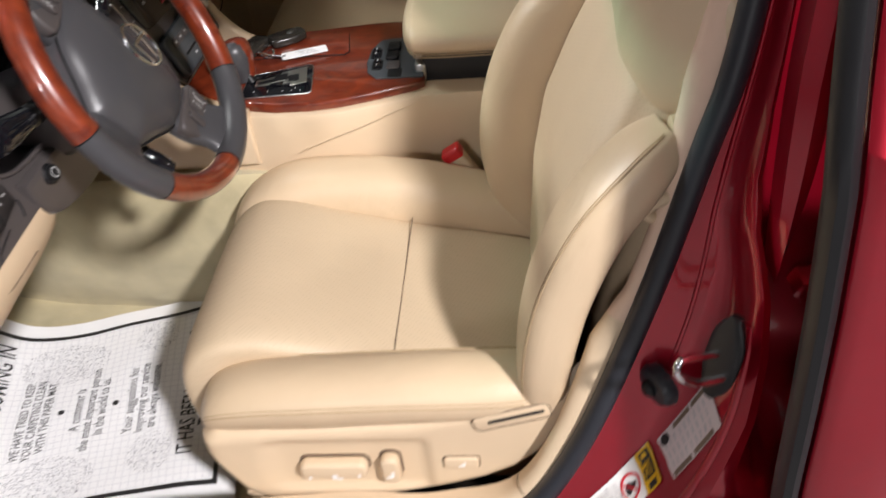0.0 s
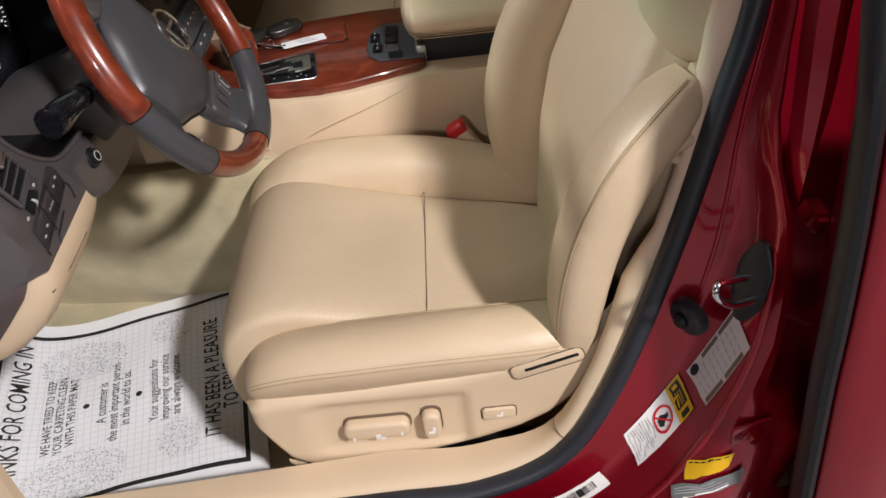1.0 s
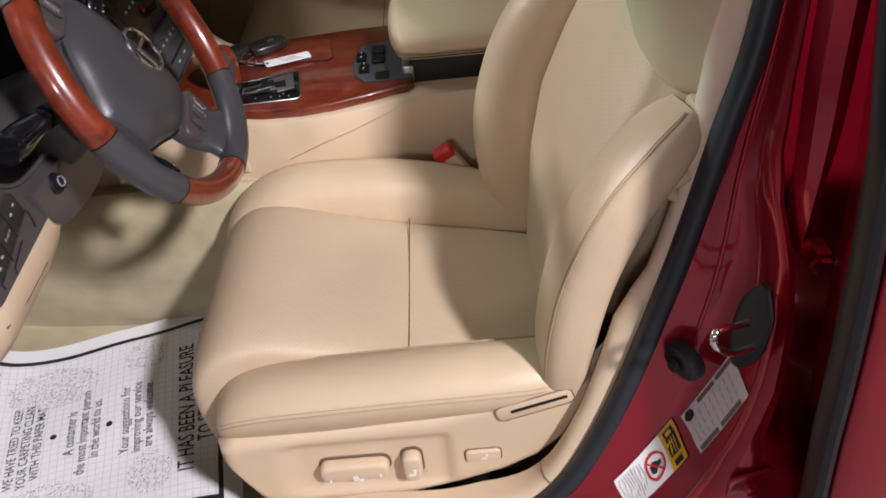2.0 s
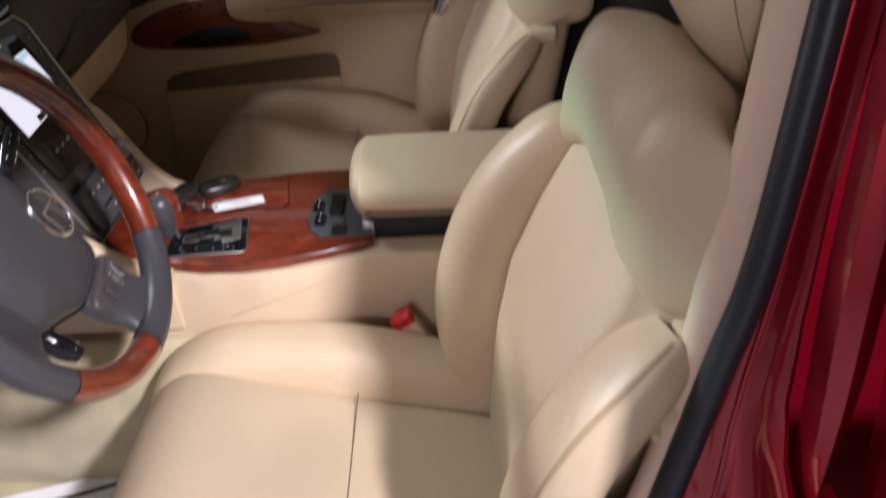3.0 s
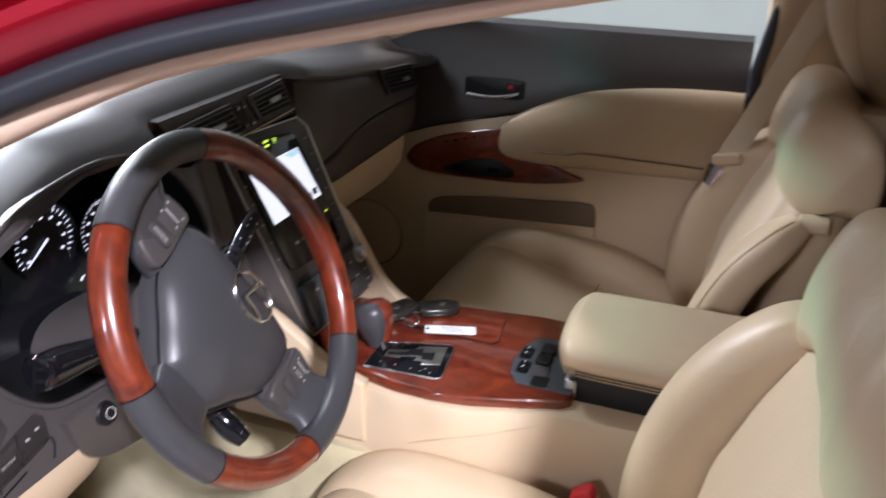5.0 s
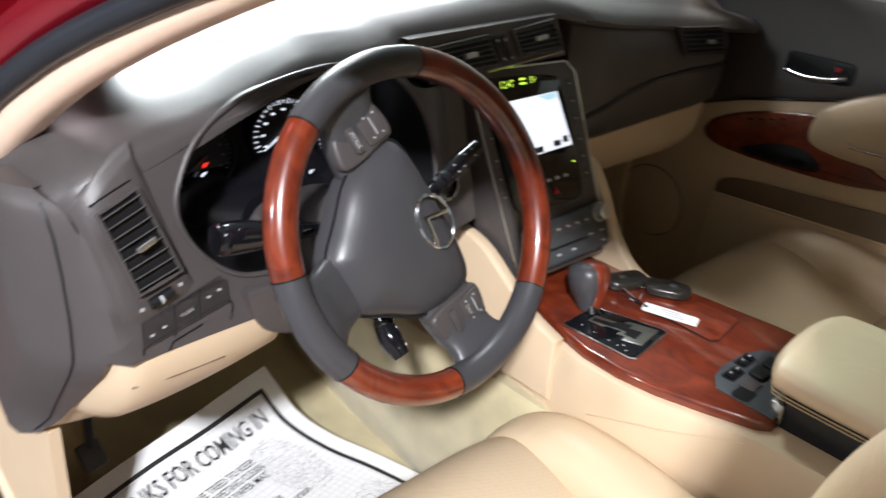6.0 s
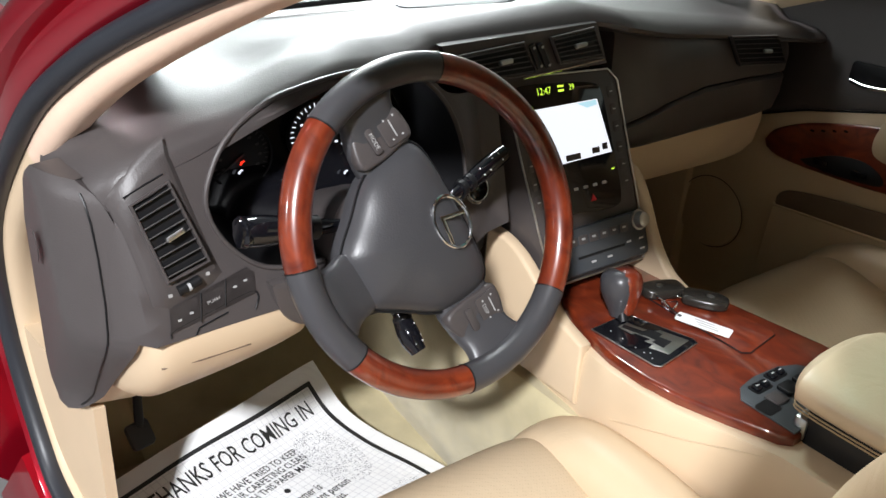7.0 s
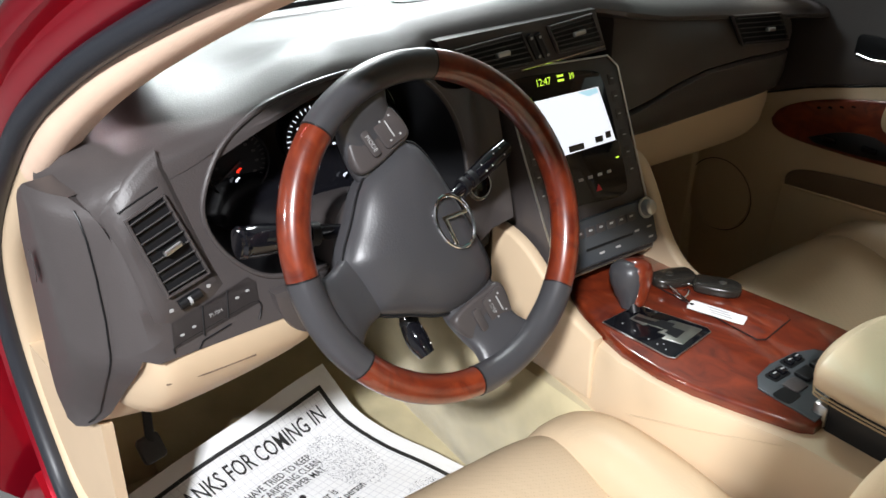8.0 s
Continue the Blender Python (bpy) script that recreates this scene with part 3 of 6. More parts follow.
def make_seat(x0, y0, label, lift=0.0, reach=0.0):
    """A front seat; lift raises the cushion, reach brings its nose forward."""
    s = thing("car_seat", (0.22 + x0, y0, 0.2), label, "seat", "front seats")

    def q(pts):
        return [(x0 + x, y0 + y, z) for x, y, z in pts]

    def qb(pts):
        """The upper backrest: its outer side sits a little further back."""
        return q([(x + 0.15 * max(0.0, -y - 0.03) * min(1.0, max(0.0, (z - 0.70) / 0.14)), y, z) for x, y, z in pts])

    def qc(pts):
        return [(x0 + x - reach * max(0.0, 1 - x / 0.45), y0 + y, z + lift * min(1.0, max(0.0, (z - 0.3) / 0.12)) * min(1.0, max(0.3, (0.6 - x) / 0.3))) for x, y, z in pts]

    # cushion: a perforated panel in two pieces, wrapped over the nose
    top = [(0.50, 0, 0.412), (0.40, 0, 0.436), (0.285, 0, 0.458), (0.17, 0, 0.487), (0.085, 0, 0.510), (0.038, 0, 0.505), (0.010, 0, 0.468), (0.008, 0, 0.39), (0.025, 0, 0.31)]
    path = cr(top, 61)
    cut = 17
    wide = cr([(0.93, 1), (0.97, 1), (1, 1), (1.02, 1), (1.05, 1), (1.09, 1), (1.11, 1), (1.09, 0.9), (1.0, 0.8)], 61)
    prof = [(a, b + ((0.010 if a > 0 else 0.002) * (abs(a) / 0.158) ** 2 if b > 0 else 0)) for a, b in oval(0.158, 0.036, 44, 4.5)]
    part("cushion_panel", sweep(qc(path[:cut]), prof, (0, 1, 0), wide[:cut]), PERF, s, "perforated beige leather rear cushion panel")
    part("cushion_panel", sweep(qc(path[cut - 1:]), prof, (0, 1, 0), wide[cut - 1:]), PERF, s, "perforated beige leather front cushion panel")
    seam = []
    for a in np.linspace(-0.15, 0.15, 19):
        b = 0.036 * (1 - abs(a / 0.158) ** 4.5) ** (1 / 4.5) + (0.010 if a > 0 else 0.002) * (a / 0.158) ** 2
        seam.append(crest(path, wide, a, -b)[cut - 1])
    part("cross_seam", tube(qc(seam), 0.0009, 6), BROWN, s, "stitched cross seam")
    # rows of stitching where the panel turns over the nose beside the outer bolster
    for k in range(3):
        part("nose_seam", tube(qc(crest(path, wide, -0.146 + 0.004 * k, 0.0296 + 0.0016 * k)[cut + 12:cut + 33]), 0.0010, 6), STITCH, s, "stitching at the cushion's corner")
    # outer bolster: a crowned top, a stitched shoulder and an upright lower face
    rows = [(0.502, -0.184, 0.488, 0.35, 0.42), (0.490, -0.190, 0.498, 0.66, 0.72), (0.468, -0.197, 0.498, 0.86, 0.90), (0.43, -0.202, 0.500, 0.98, 1.0), (0.36, -0.204, 0.501, 1.0, 1.0), (0.26, -0.205, 0.501, 1.0, 1.0), (0.17, -0.206, 0.499, 1.0, 1.0),
            (0.11, -0.204, 0.495, 1.0, 0.98), (0.068, -0.201, 0.487, 0.98, 0.92), (0.042, -0.197, 0.476, 0.93, 0.82), (0.026, -0.192, 0.462, 0.80, 0.64), (0.020, -0.188, 0.450, 0.45, 0.35)]
    section = [(0.060, -0.012), (0.046, 0.010), (0.026, 0.024), (0.002, 0.030), (-0.020, 0.027), (-0.036, 0.017), (-0.045, 0.003), (-0.0445, -0.018), (-0.036, -0.037), (-0.024, -0.06), (0.0, -0.08), (0.05, -0.06)]
    rings = []
    for x, y, z, sy, sz in cr(rows, 46):
        rings.append(qc(crl([(x, y + a * sy, z + b * sz) for a, b in section], 40)))
    part("cushion_bolster", loft(rings), LEATHER, s, "smooth beige leather bolster")
    for k, (a, b) in enumerate(((-0.0432, 0.0065), (-0.0456, 0.0012))):
        line = [(x, y + a * sy, z + b * sz) for x, y, z, sy, sz in cr(rows, 46)[5:40]]
        part("seam", tube(qc(line), 0.0009, 6), STITCH, s, "double stitched seam")
    part("panel_seam", tube(qc([(x, y + 0.046 * sy, z + 0.0112 * sz) for x, y, z, sy, sz in cr(rows, 46)[6:34]]), 0.0014, 6), STITCH, s, "seam between panel and bolster")
    # inner bolster
    rail = [(0.50, 0.195, 0.425), (0.40, 0.20, 0.458), (0.27, 0.202, 0.488), (0.15, 0.202, 0.500), (0.075, 0.198, 0.496), (0.03, 0.190, 0.472), (0.008, 0.180, 0.43), (0.012, 0.168, 0.37)]
    cc, scn = cr(rail, 44), cr([(0.8, 0.7), (1, 0.9), (1, 1), (1, 1), (1, 0.95), (0.96, 0.8), (0.9, 0.6), (0.7, 0.5)], 44)
    part("cushion_bolster", sweep(qc(cc), oval(0.056, 0.072, 32, 2.6), (0, 1, 0), scn), LEATHER, s, "smooth beige leather bolster")
    part("panel_seam", tube(qc([(x, 0.160 * w[0], z + 0.034 + 0.006) for (x, y, z), w in list(zip(path, wide))[3:36]]), 0.0013, 6), STITCH, s, "seam between panel and bolster")
    part("cushion_base", box((0.05 + x0, y0 - 0.19, 0.26), (0.5 + x0, y0 + 0.2, 0.42), 0.03), LEATHER, s)

    # backrest: a perforated insert between two bolsters, under a wide yoke
    def ins_x(z):
        return float(np.interp(z, (0.40, 0.50, 0.62, 0.72, 0.80, 0.86, 0.92, 0.96), (0.462, 0.466, 0.474, 0.492, 0.524, 0.552, 0.579, 0.60)))

    rows_i = []
    for z in np.linspace(0.40, 0.955, 40):
        hw = 0.158 if z < 0.80 else 0.158 - 0.05 * ((z - 0.80) / 0.155) ** 2
        rows_i.append(qb(crl([(ins_x(z) + 0.05, -hw, z), (ins_x(z) + 0.012, -hw * 0.99, z), (ins_x(z) - 0.001, -hw * 0.82, z), (ins_x(z), -hw * 0.4, z), (ins_x(z) + 0.002, 0, z), (ins_x(z), hw * 0.4, z), (ins_x(z) - 0.001, hw * 0.82, z), (ins_x(z) + 0.012, hw * 0.99, z), (ins_x(z) + 0.05, hw, z)], 54)))
    part("backrest_panel", loft(rows_i), PERF, s, "perforated beige leather backrest panel")
    for side in (-1, 1):
        if side < 0:
            b = [(0.489, -0.190, 0.43), (0.475, -0.196, 0.48), (0.476, -0.200, 0.56), (0.495, -0.201, 0.66), (0.531, -0.198, 0.75), (0.576, -0.189, 0.81), (0.608, -0.179, 0.842)]
            sc = [(0.55, 0.55), (0.85, 0.85), (1, 1), (1, 1.05), (1, 1), (0.9, 0.85), (0.6, 0.55)]
        else:
            b = [(0.52, 0.185, 0.40), (0.485, 0.192, 0.47), (0.470, 0.199, 0.58), (0.483, 0.202, 0.68), (0.516, 0.199, 0.77), (0.562, 0.190, 0.845), (0.600, 0.178, 0.878)]
            sc = [(0.5, 0.5), (0.85, 0.85), (1, 1.05), (1, 1.08), (1, 1), (0.85, 0.8), (0.5, 0.5)]
        cc, scn = cr(b, 40), cr(sc, 40)
        shape = oval(0.054, 0.034 if side < 0 else 0.074, 36, 3.0 if side < 0 else 2.6)
        part("backrest_bolster", sweep(q(cc), shape, (0, 1, 0), scn), LEATHER, s, "smooth beige leather side bolster")
        pa, pb = shape[13 if side < 0 else 4]
        for off, m_ in ((0.0, STITCH), (0.0035, STITCH)):
            part("seam", tube(q(crest(cc, scn, (pa - side * off) * 1.008, (pb + off * 0.3) * 1.008)[3:39]), 0.0009, 6), m_, s, "stitched seam")
    # yoke with a wing at either side
    yoke = []
    for v in np.sin(np.linspace(-1, 1, 49) * math.pi / 2):
        a = abs(v)
        za = 0.918 - 0.062 * min(1.0, a / 0.86) ** 2 + 0.012 * max(0.0, a - 0.8) / 0.2
        zt = 1.046 - 0.018 * v * v - 0.05 * a ** 6
        xf = 0.556 - 0.008 * math.exp(-((a - 0.6) / 0.25) ** 2) + 0.055 * (max(0.0, a - 0.62) / 0.38) ** 1.3
        w = min(1.0, max(0.0, (a - 0.40) / 0.58))
        w = w * w * (3 - 2 * w)
        xf = min(xf, ins_x(za) - 0.006) * (1 - w) + (xf - 0.006) * w
        pr_ = [(xf + 0.05, za + 0.002), (xf + 0.016, za - 0.003), (xf + 0.004, za + 0.006), (xf - 0.002, za + 0.026), (xf + 0.004, (za + zt) / 2 - 0.004), (xf + 0.020, zt - 0.036), (xf + 0.040, zt - 0.010), (xf + 0.068, zt), (xf + 0.098, zt - 0.014), (xf + 0.116, zt - 0.05), (xf + 0.118, za + 0.02), (xf + 0.09, za)]
        cx, cz = xf + 0.055, (za + zt) / 2
        f = max(0.0, 1 - (max(0.0, a - 0.80) / 0.2) ** 3) ** (1 / 3) * 0.97 + 0.03
        f2 = 0.45 + 0.55 * f
        thin = 1 - (0.62 if y0 < 0 else 0.2) * max(0.0, a - 0.45) / 0.55
        pr_ = [(xf + (x - xf) * thin, z) for x, z in pr_]
        cx = xf + 0.055 * thin
        yoke.append(qb(crl([(cx + (x - cx) * f2 * (0.3 + 0.7 * f), 0.204 * v, cz + (z - cz) * f2) for x, z in pr_], 48)))
    part("backrest_shoulder", loft(yoke), LEATHER, s, "smooth beige leather shoulder section")
    arch = []
    for v in np.linspace(-0.66, 0.66, 33):
        za = 0.918 - 0.062 * min(1.0, abs(v) / 0.86) ** 2
        arch.append((ins_x(za) - 0.001, 0.204 * v, za - 0.002))
    part("shoulder_seam", tube(qb(arch), 0.0012, 6), STITCH, s, "seam under the shoulder section")
    part("backrest_shell", loft([q([(xb + dx, dy, z) for dx, dy in oval(0.05, hw, 24, 3)]) for xb, z, hw in ((0.575, 0.36, 0.15), (0.600, 0.6, 0.16), (0.640, 0.85, 0.17), (0.668, 0.97, 0.17), (0.68, 1.01, 0.14))]), LEATHER, s)
    for side in (-1, 1):
        part("shoulder_cap", sweep(qb([(0.580, side * 0.190, 0.852), (0.594, side * 0.190, 0.850), (0.620, side * 0.190, 0.848)]), oval(0.020, 0.013, 16, 2.6), (0, 1, 0), [(0.7, 0.7), (1, 1), (1, 1)]), BEIGE, s, "pale plastic cap")
    # headrest
    hr = [(0.715, 1.000, 0.020, 0.04), (0.708, 1.022, 0.046, 0.080), (0.698, 1.06, 0.064, 0.104), (0.686, 1.105, 0.078, 0.120), (0.679, 1.155, 0.086, 0.130), (0.678, 1.20, 0.084, 0.130), (0.684, 1.238, 0.068, 0.114), (0.692, 1.262, 0.042, 0.084), (0.697, 1.271, 0.016, 0.045)]
    levels = cr(hr, 30)
    part("headrest", loft([q([(x + a, b, z) for a, b in oval(hx, hy, 40, 2.7)]) for x, z, hx, hy in levels]), LEATHER, s, "beige leather headrest")
    for side in (-1, 1):
        for ang, m_ in ((242, STITCH),):
            line = []
            for x, z, hx, hy in levels[3:26]:
                c_, s_ = math.cos(radians(ang)), math.sin(radians(ang))
                line.append((x + hx * 1.006 * math.copysign(abs(c_) ** (2 / 2.7), c_), -side * hy * 1.006 * math.copysign(abs(s_) ** (2 / 2.7), s_), z))
            part("headrest_seam", tube(q(line), 0.0007, 6), m_, s, "stitched seam")
        part("headrest_post", tube(q([(0.715, side * 0.06, 0.98), (0.715, side * 0.06, 1.05)]), 0.006), CHROME, s, "chrome post")
        part("post_guide", box((0.685 + x0, y0 + side * 0.06 - 0.02, 1.030), (0.745 + x0, y0 + side * 0.06 + 0.02, 1.046), 0.006, 2), BLACK, s, "dark post guide")

    # side shield: one moulded skin with rounded edges and a shallow recess for the switches
    def shield_y(x, z, lo, hi, x_in):
        e = min(z - lo, hi - z, x_in)
        r = 0.022
        y = -0.2455 + (r - math.sqrt(max(0.0, r * r - (r - min(e, r)) ** 2)))
        ramp_ = lambda a, b, t: min(1.0, max(0.0, (t - a) / (b - a)))
        rec = ramp_(0.085, 0.13, x) * (1 - ramp_(0.312, 0.326, x)) * ramp_(0.330, 0.342, z) * (1 - ramp_(0.426, 0.442, z))
        return y + 0.007 * rec * rec * (3 - 2 * rec)

    XT, ZT_ = (0.018, 0.04, 0.09, 0.153, 0.306, 0.388, 0.44, 0.485, 0.515), (0.436, 0.452, 0.458, 0.462, 0.472, 0.490, 0.512, 0.522, 0.510)
    XB, ZB_ = (0.018, 0.028, 0.042, 0.062, 0.09, 0.16, 0.249, 0.333, 0.39, 0.434, 0.47, 0.50, 0.515), (0.425, 0.395, 0.360, 0.318, 0.300, 0.299, 0.306, 0.326, 0.345, 0.370, 0.405, 0.45, 0.48)
    grid = []
    for x in np.linspace(0.018, 0.515, 74):
        lo, hi = float(np.interp(x, XB, ZB_)), float(np.interp(x, XT, ZT_))
        col_ = []
        for f in (0.5 - 0.5 * np.cos(np.linspace(0, math.pi, 34))):
            z = lo + (hi - lo) * f
            col_.append((x, shield_y(x, z, lo, hi, min(x - 0.018, (0.515 - x) * 2)), z))
        grid.append(q([(col_[0][0], -0.19, col_[0][2])] + col_ + [(col_[-1][0], -0.19, col_[-1][2])]))
    shield = part("side_shield", loft(grid, closed=False), BEIGE, s, "beige plastic seat side panel")
    M = Matrix(((1, 0, 0, x0), (0, 0, -1, y0 - 0.2385), (0, 1, 0, 0), (0, 0, 0, 1)))
    for cx, cz, w, h, r, d, lab in ((0.193, 0.386, 0.092, 0.030, 0.012, 0.019, "long beige seat switch"), (0.269, 0.384, 0.026, 0.050, 0.011, 0.019, "upright beige recliner switch"), (0.363, 0.392, 0.046, 0.022, 0.006, 0.0115, "beige lumbar switch")):
        part("switch_gap", slab(rrect(w + 0.004, h + 0.004, r + 0.001, 5, cx, cz), 0.0076 if cx > 0.3 else 0.0012, 0, M), BROWN, shield, "dark gap round a switch")
        part("seat_switch", slab(rrect(w, h, r, 6, cx, cz), d, 0.006 if cx < 0.3 else 0.0025, M, 4), BEIGE, shield, lab)
    for cx, cz, w, h in ((0.160, 0.376, 0.003, 0.007), (0.194, 0.378, 0.007, 0.010), (0.200, 0.374, 0.008, 0.004), (0.227, 0.380, 0.003, 0.007), (0.268, 0.376, 0.009, 0.004), (0.272, 0.382, 0.004, 0.008), (0.364, 0.389, 0.008, 0.0035), (0.367, 0.393, 0.003, 0.006)):
        part("switch_mark", slab(rrect(w, h, 0.001, 2, cx, cz), 0.0006, 0, Matrix.Translation((0, -0.0192 if cx < 0.3 else -0.0116, 0)) @ M), WHITE, shield)
    RS = Matrix.Translation((0.432 + x0, y0 - 0.2395, 0.482)) @ Matrix.Rotation(radians(-17), 4, "Y") @ Matrix(((1, 0, 0, 0), (0, 0, -1, 0), (0, 1, 0, 0), (0, 0, 0, 1)))
    slot = rrect(0.100, 0.026, 0.009, 5)
    part("belt_slot", slab(slot, 0.009, 0.003, RS), BEIGE, shield, "raised rim of the belt slot")
    part("slot_edge", tube([tuple(RS @ Vector((a, b, 0.0078))) for a, b in slot], 0.0010, 6, (0, 1, 0), True), BROWN, shield, "dark edge of the belt slot")
    part("belt_slot_opening", slab(rrect(0.074, 0.0055, 0.002, 3, 0.006, 0.001), 0.0004, 0, RS @ Matrix.Translation((0, 0, 0.0092))), BLACK, shield, "dark belt slot")
    part("rail_cover", slab(cr([(0.05, 0.305), (0.07, 0.285), (0.12, 0.272), (0.20, 0.272)], 10) + [(0.20, 0.31), (0.05, 0.31)], 0.03, 0.004, Matrix.Translation((0, 0.035, 0)) @ M), BEIGE, shield, "beige lower lip of the side panel")
    part("seat_rail", box((0.06 + x0, y0 - 0.21, 0.20), (0.50 + x0, y0 - 0.17, 0.27), 0.006), BLACK, s, "black seat rail")
    part("seat_rail", box((0.06 + x0, y0 + 0.17, 0.20), (0.50 + x0, y0 + 0.21, 0.27), 0.006), BLACK, s, "black seat rail")
    return s


make_seat(0.0, -0.372, "beige leather driver's seat with perforated panels")
make_seat(-0.04, 0.44, "beige leather passenger seat beside the centre console", 0.045, 0.03)

belt_lever = thing("belt_guide", (0.585, -0.59, 0.77), "beige plastic belt guide at the pillar", "belt guide")
part("hook", tube(cr([(0.60, -0.585, 0.755), (0.582, -0.592, 0.77), (0.582, -0.596, 0.782), (0.605, -0.59, 0.788)], 12), 0.008), BEIGE, belt_lever, "beige hook")

buckle = thing("seat_belt_buckle", (0.345, -0.125, 0.45), "beige seat belt buckle with a red button", "seat belt buckle")
BM = pose(0.345, -0.125, 0.545, 0, -32, 0)
b_ = box((-0.016, -0.012, -0.10), (0.016, 0.012, 0.004), 0.005, 3)
b_.transform(BM)
part("stalk", b_, BEIGE, buckle, "beige plastic stalk")
b_ = box((-0.017, -0.0135, -0.004), (0.017, 0.0135, 0.016), 0.005, 3)
b_.transform(BM)
part("release_button", b_, BUCKLE, buckle, "red release button")

dbelt = thing("seat_belt", (0.46, -0.61, 0.47), "beige seat belt running from the slot behind the bolster", "seat belt")
part("webbing", sweep(cr([(0.446, -0.612, 0.486), (0.478, -0.606, 0.506), (0.535, -0.592, 0.555), (0.582, -0.575, 0.64), (0.612, -0.565, 0.74)], 20), oval(0.014, 0.0012, 10, 4), (1, 0.2, -0.3)), LINER, dbelt, "beige belt webbing")

# ---- centre console ----
console = thing("centre_console", (0.1, YC, 0.2), "beige centre console with a red burl wood top", "console")
ZT = 0.655
edge = [(-0.12, -0.04), (-0.09, -0.064), (-0.05, -0.086), (0.0, -0.106), (0.06, -0.120), (0.12, -0.1215), (0.17, -0.114), (0.23, -0.095), (0.290, -0.072), (0.302, -0.06), (0.302, 0.155), (0.295, 0.166), (0.2, 0.166), (0.05, 0.148), (-0.05, 0.127), (-0.12, 0.11)]
wood_top = part("wood_panel", slab(edge, 0.022, 0.006, Matrix.Translation((0, 0, ZT - 0.022)), 3), WOOD, console, "glossy red burl wood panel")
lid = [(-0.045, 0.045), (0.155, 0.04), (0.162, 0.05), (0.152, 0.122), (0.142, 0.13), (-0.045, 0.115)]
part("ashtray_lid", slab(lid, 0.0035, 0.0015, Matrix.Translation((0, 0, ZT - 0.0005))), WOOD, wood_top, "wood-faced ashtray lid")
rim_ = [(a, b, ZT + 0.001) for a, b in lid]
part("lid_joint", tube(rim_, 0.0012, 6, (0, 0, 1), True), BLACK, wood_top)
flank = [(-0.55, -0.09), (-0.3, -0.10), (-0.1, -0.108), (0.0, -0.118), (0.06, -0.128), (0.12, -0.130), (0.17, -0.124), (0.23, -0.106), (0.3, -0.086), (0.5, -0.075), (0.8, -0.075), (0.8, 0.16), (0.3, 0.172), (0.05, 0.158), (-0.1, 0.14), (-0.55, 0.12)]
body_rings = []
for z, g in ((0.19, -0.02), (0.30, -0.004), (0.40, 0.0), (0.52, 0.004), (0.60, 0.006), (0.628, 0.004), (0.637, 0.0), (0.640, -0.008)):
    body_rings.append([(x, y - g if y < YC else y + g, z) for x, y in flank])
part("console_body", loft(body_rings), BEIGE, console, "beige padded console side")
part("tunnel_carpet", loft([[(x, y - g, z) for y, z in ((-0.135, 0.535), (-0.145, 0.52), (-0.142, 0.42), (-0.128, 0.30), (-0.10, 0.19), (-0.05, 0.19), (-0.05, 0.535))] for x, g in ((-0.75, -0.01), (-0.3, 0.0), (0.02, 0.0), (0.06, -0.02))]), CARPET, console, "tan carpet on the tunnel side")
part("side_seam", tube(cr([(0.10, -0.147, 0.583), (0.15, -0.142, 0.600), (0.20, -0.130, 0.612), (0.25, -0.114, 0.625), (0.29, -0.10, 0.634)], 16), 0.0007, 6), BEIGE, console, "curved seam on the console side")
for side, yy, lab in ((-1, -0.135, "beige console flank with a stitched edge"), (1, 0.122, "beige console flank")):
    out = cr(([(-0.20, 0.745), (-0.160, 0.741), (-0.122, 0.727), (-0.08, 0.698)] if side < 0 else [(-0.20, 0.82), (-0.145, 0.81), (-0.11, 0.77), (-0.075, 0.71)]) + [(-0.035, 0.668), (0.02, 0.648)], 16) + [(0.02, 0.55), (-0.20, 0.55)]
    part("stack_flank", slab(out, 0.022, 0.006, Matrix(((1, 0, 0, 0), (0, 0, -1, yy + (0.024 if side < 0 else 0.011)), (0, 1, 0, 0), (0, 0, 0, 1))), 3), BEIGE, console, lab)
part("armrest_base", box((0.298, -0.042, 0.62), (0.75, 0.13, 0.688), 0.008), BLACK, console, "black armrest box")
part("armrest_hinge", box((0.285, -0.045, 0.640), (0.305, 0.10, 0.672), 0.006), SILVER, console, "grey trim at the armrest's foot")
arm = part("armrest", loft([[(x, 0.043 + a * w, 0.710 + b * h + 0.006 * (1 - (a / 0.108) ** 2) * (b > 0)) for a, b in oval(0.108, 0.026, 40, 3.0)] for x, w, h in cr([(0.268, 0.40, 0.35), (0.272, 0.66, 0.66), (0.282, 0.86, 0.88), (0.306, 0.98, 1), (0.45, 1, 1), (0.7, 1, 1)], 26)]), LEATHER, console, "padded beige leather armrest")
for dz in (-0.013, -0.0175):
    part("seam", tube(cr([(0.7, -0.0665, 0.710 + dz), (0.45, -0.0665, 0.710 + dz), (0.31, -0.0645, 0.710 + dz), (0.286, -0.052, 0.710 + dz * 0.95), (0.2745, -0.02, 0.710 + dz * 0.85), (0.2725, 0.045, 0.710 + dz * 0.8), (0.2745, 0.1, 0.710 + dz * 0.85)], 40), 0.0011, 6), STITCH, arm, "stitched seam")

# shift gate and lever
def flat(outline, z, depth, bevel=0.0):
    return slab(outline, depth, bevel, Matrix.Translation((0, 0, z)))


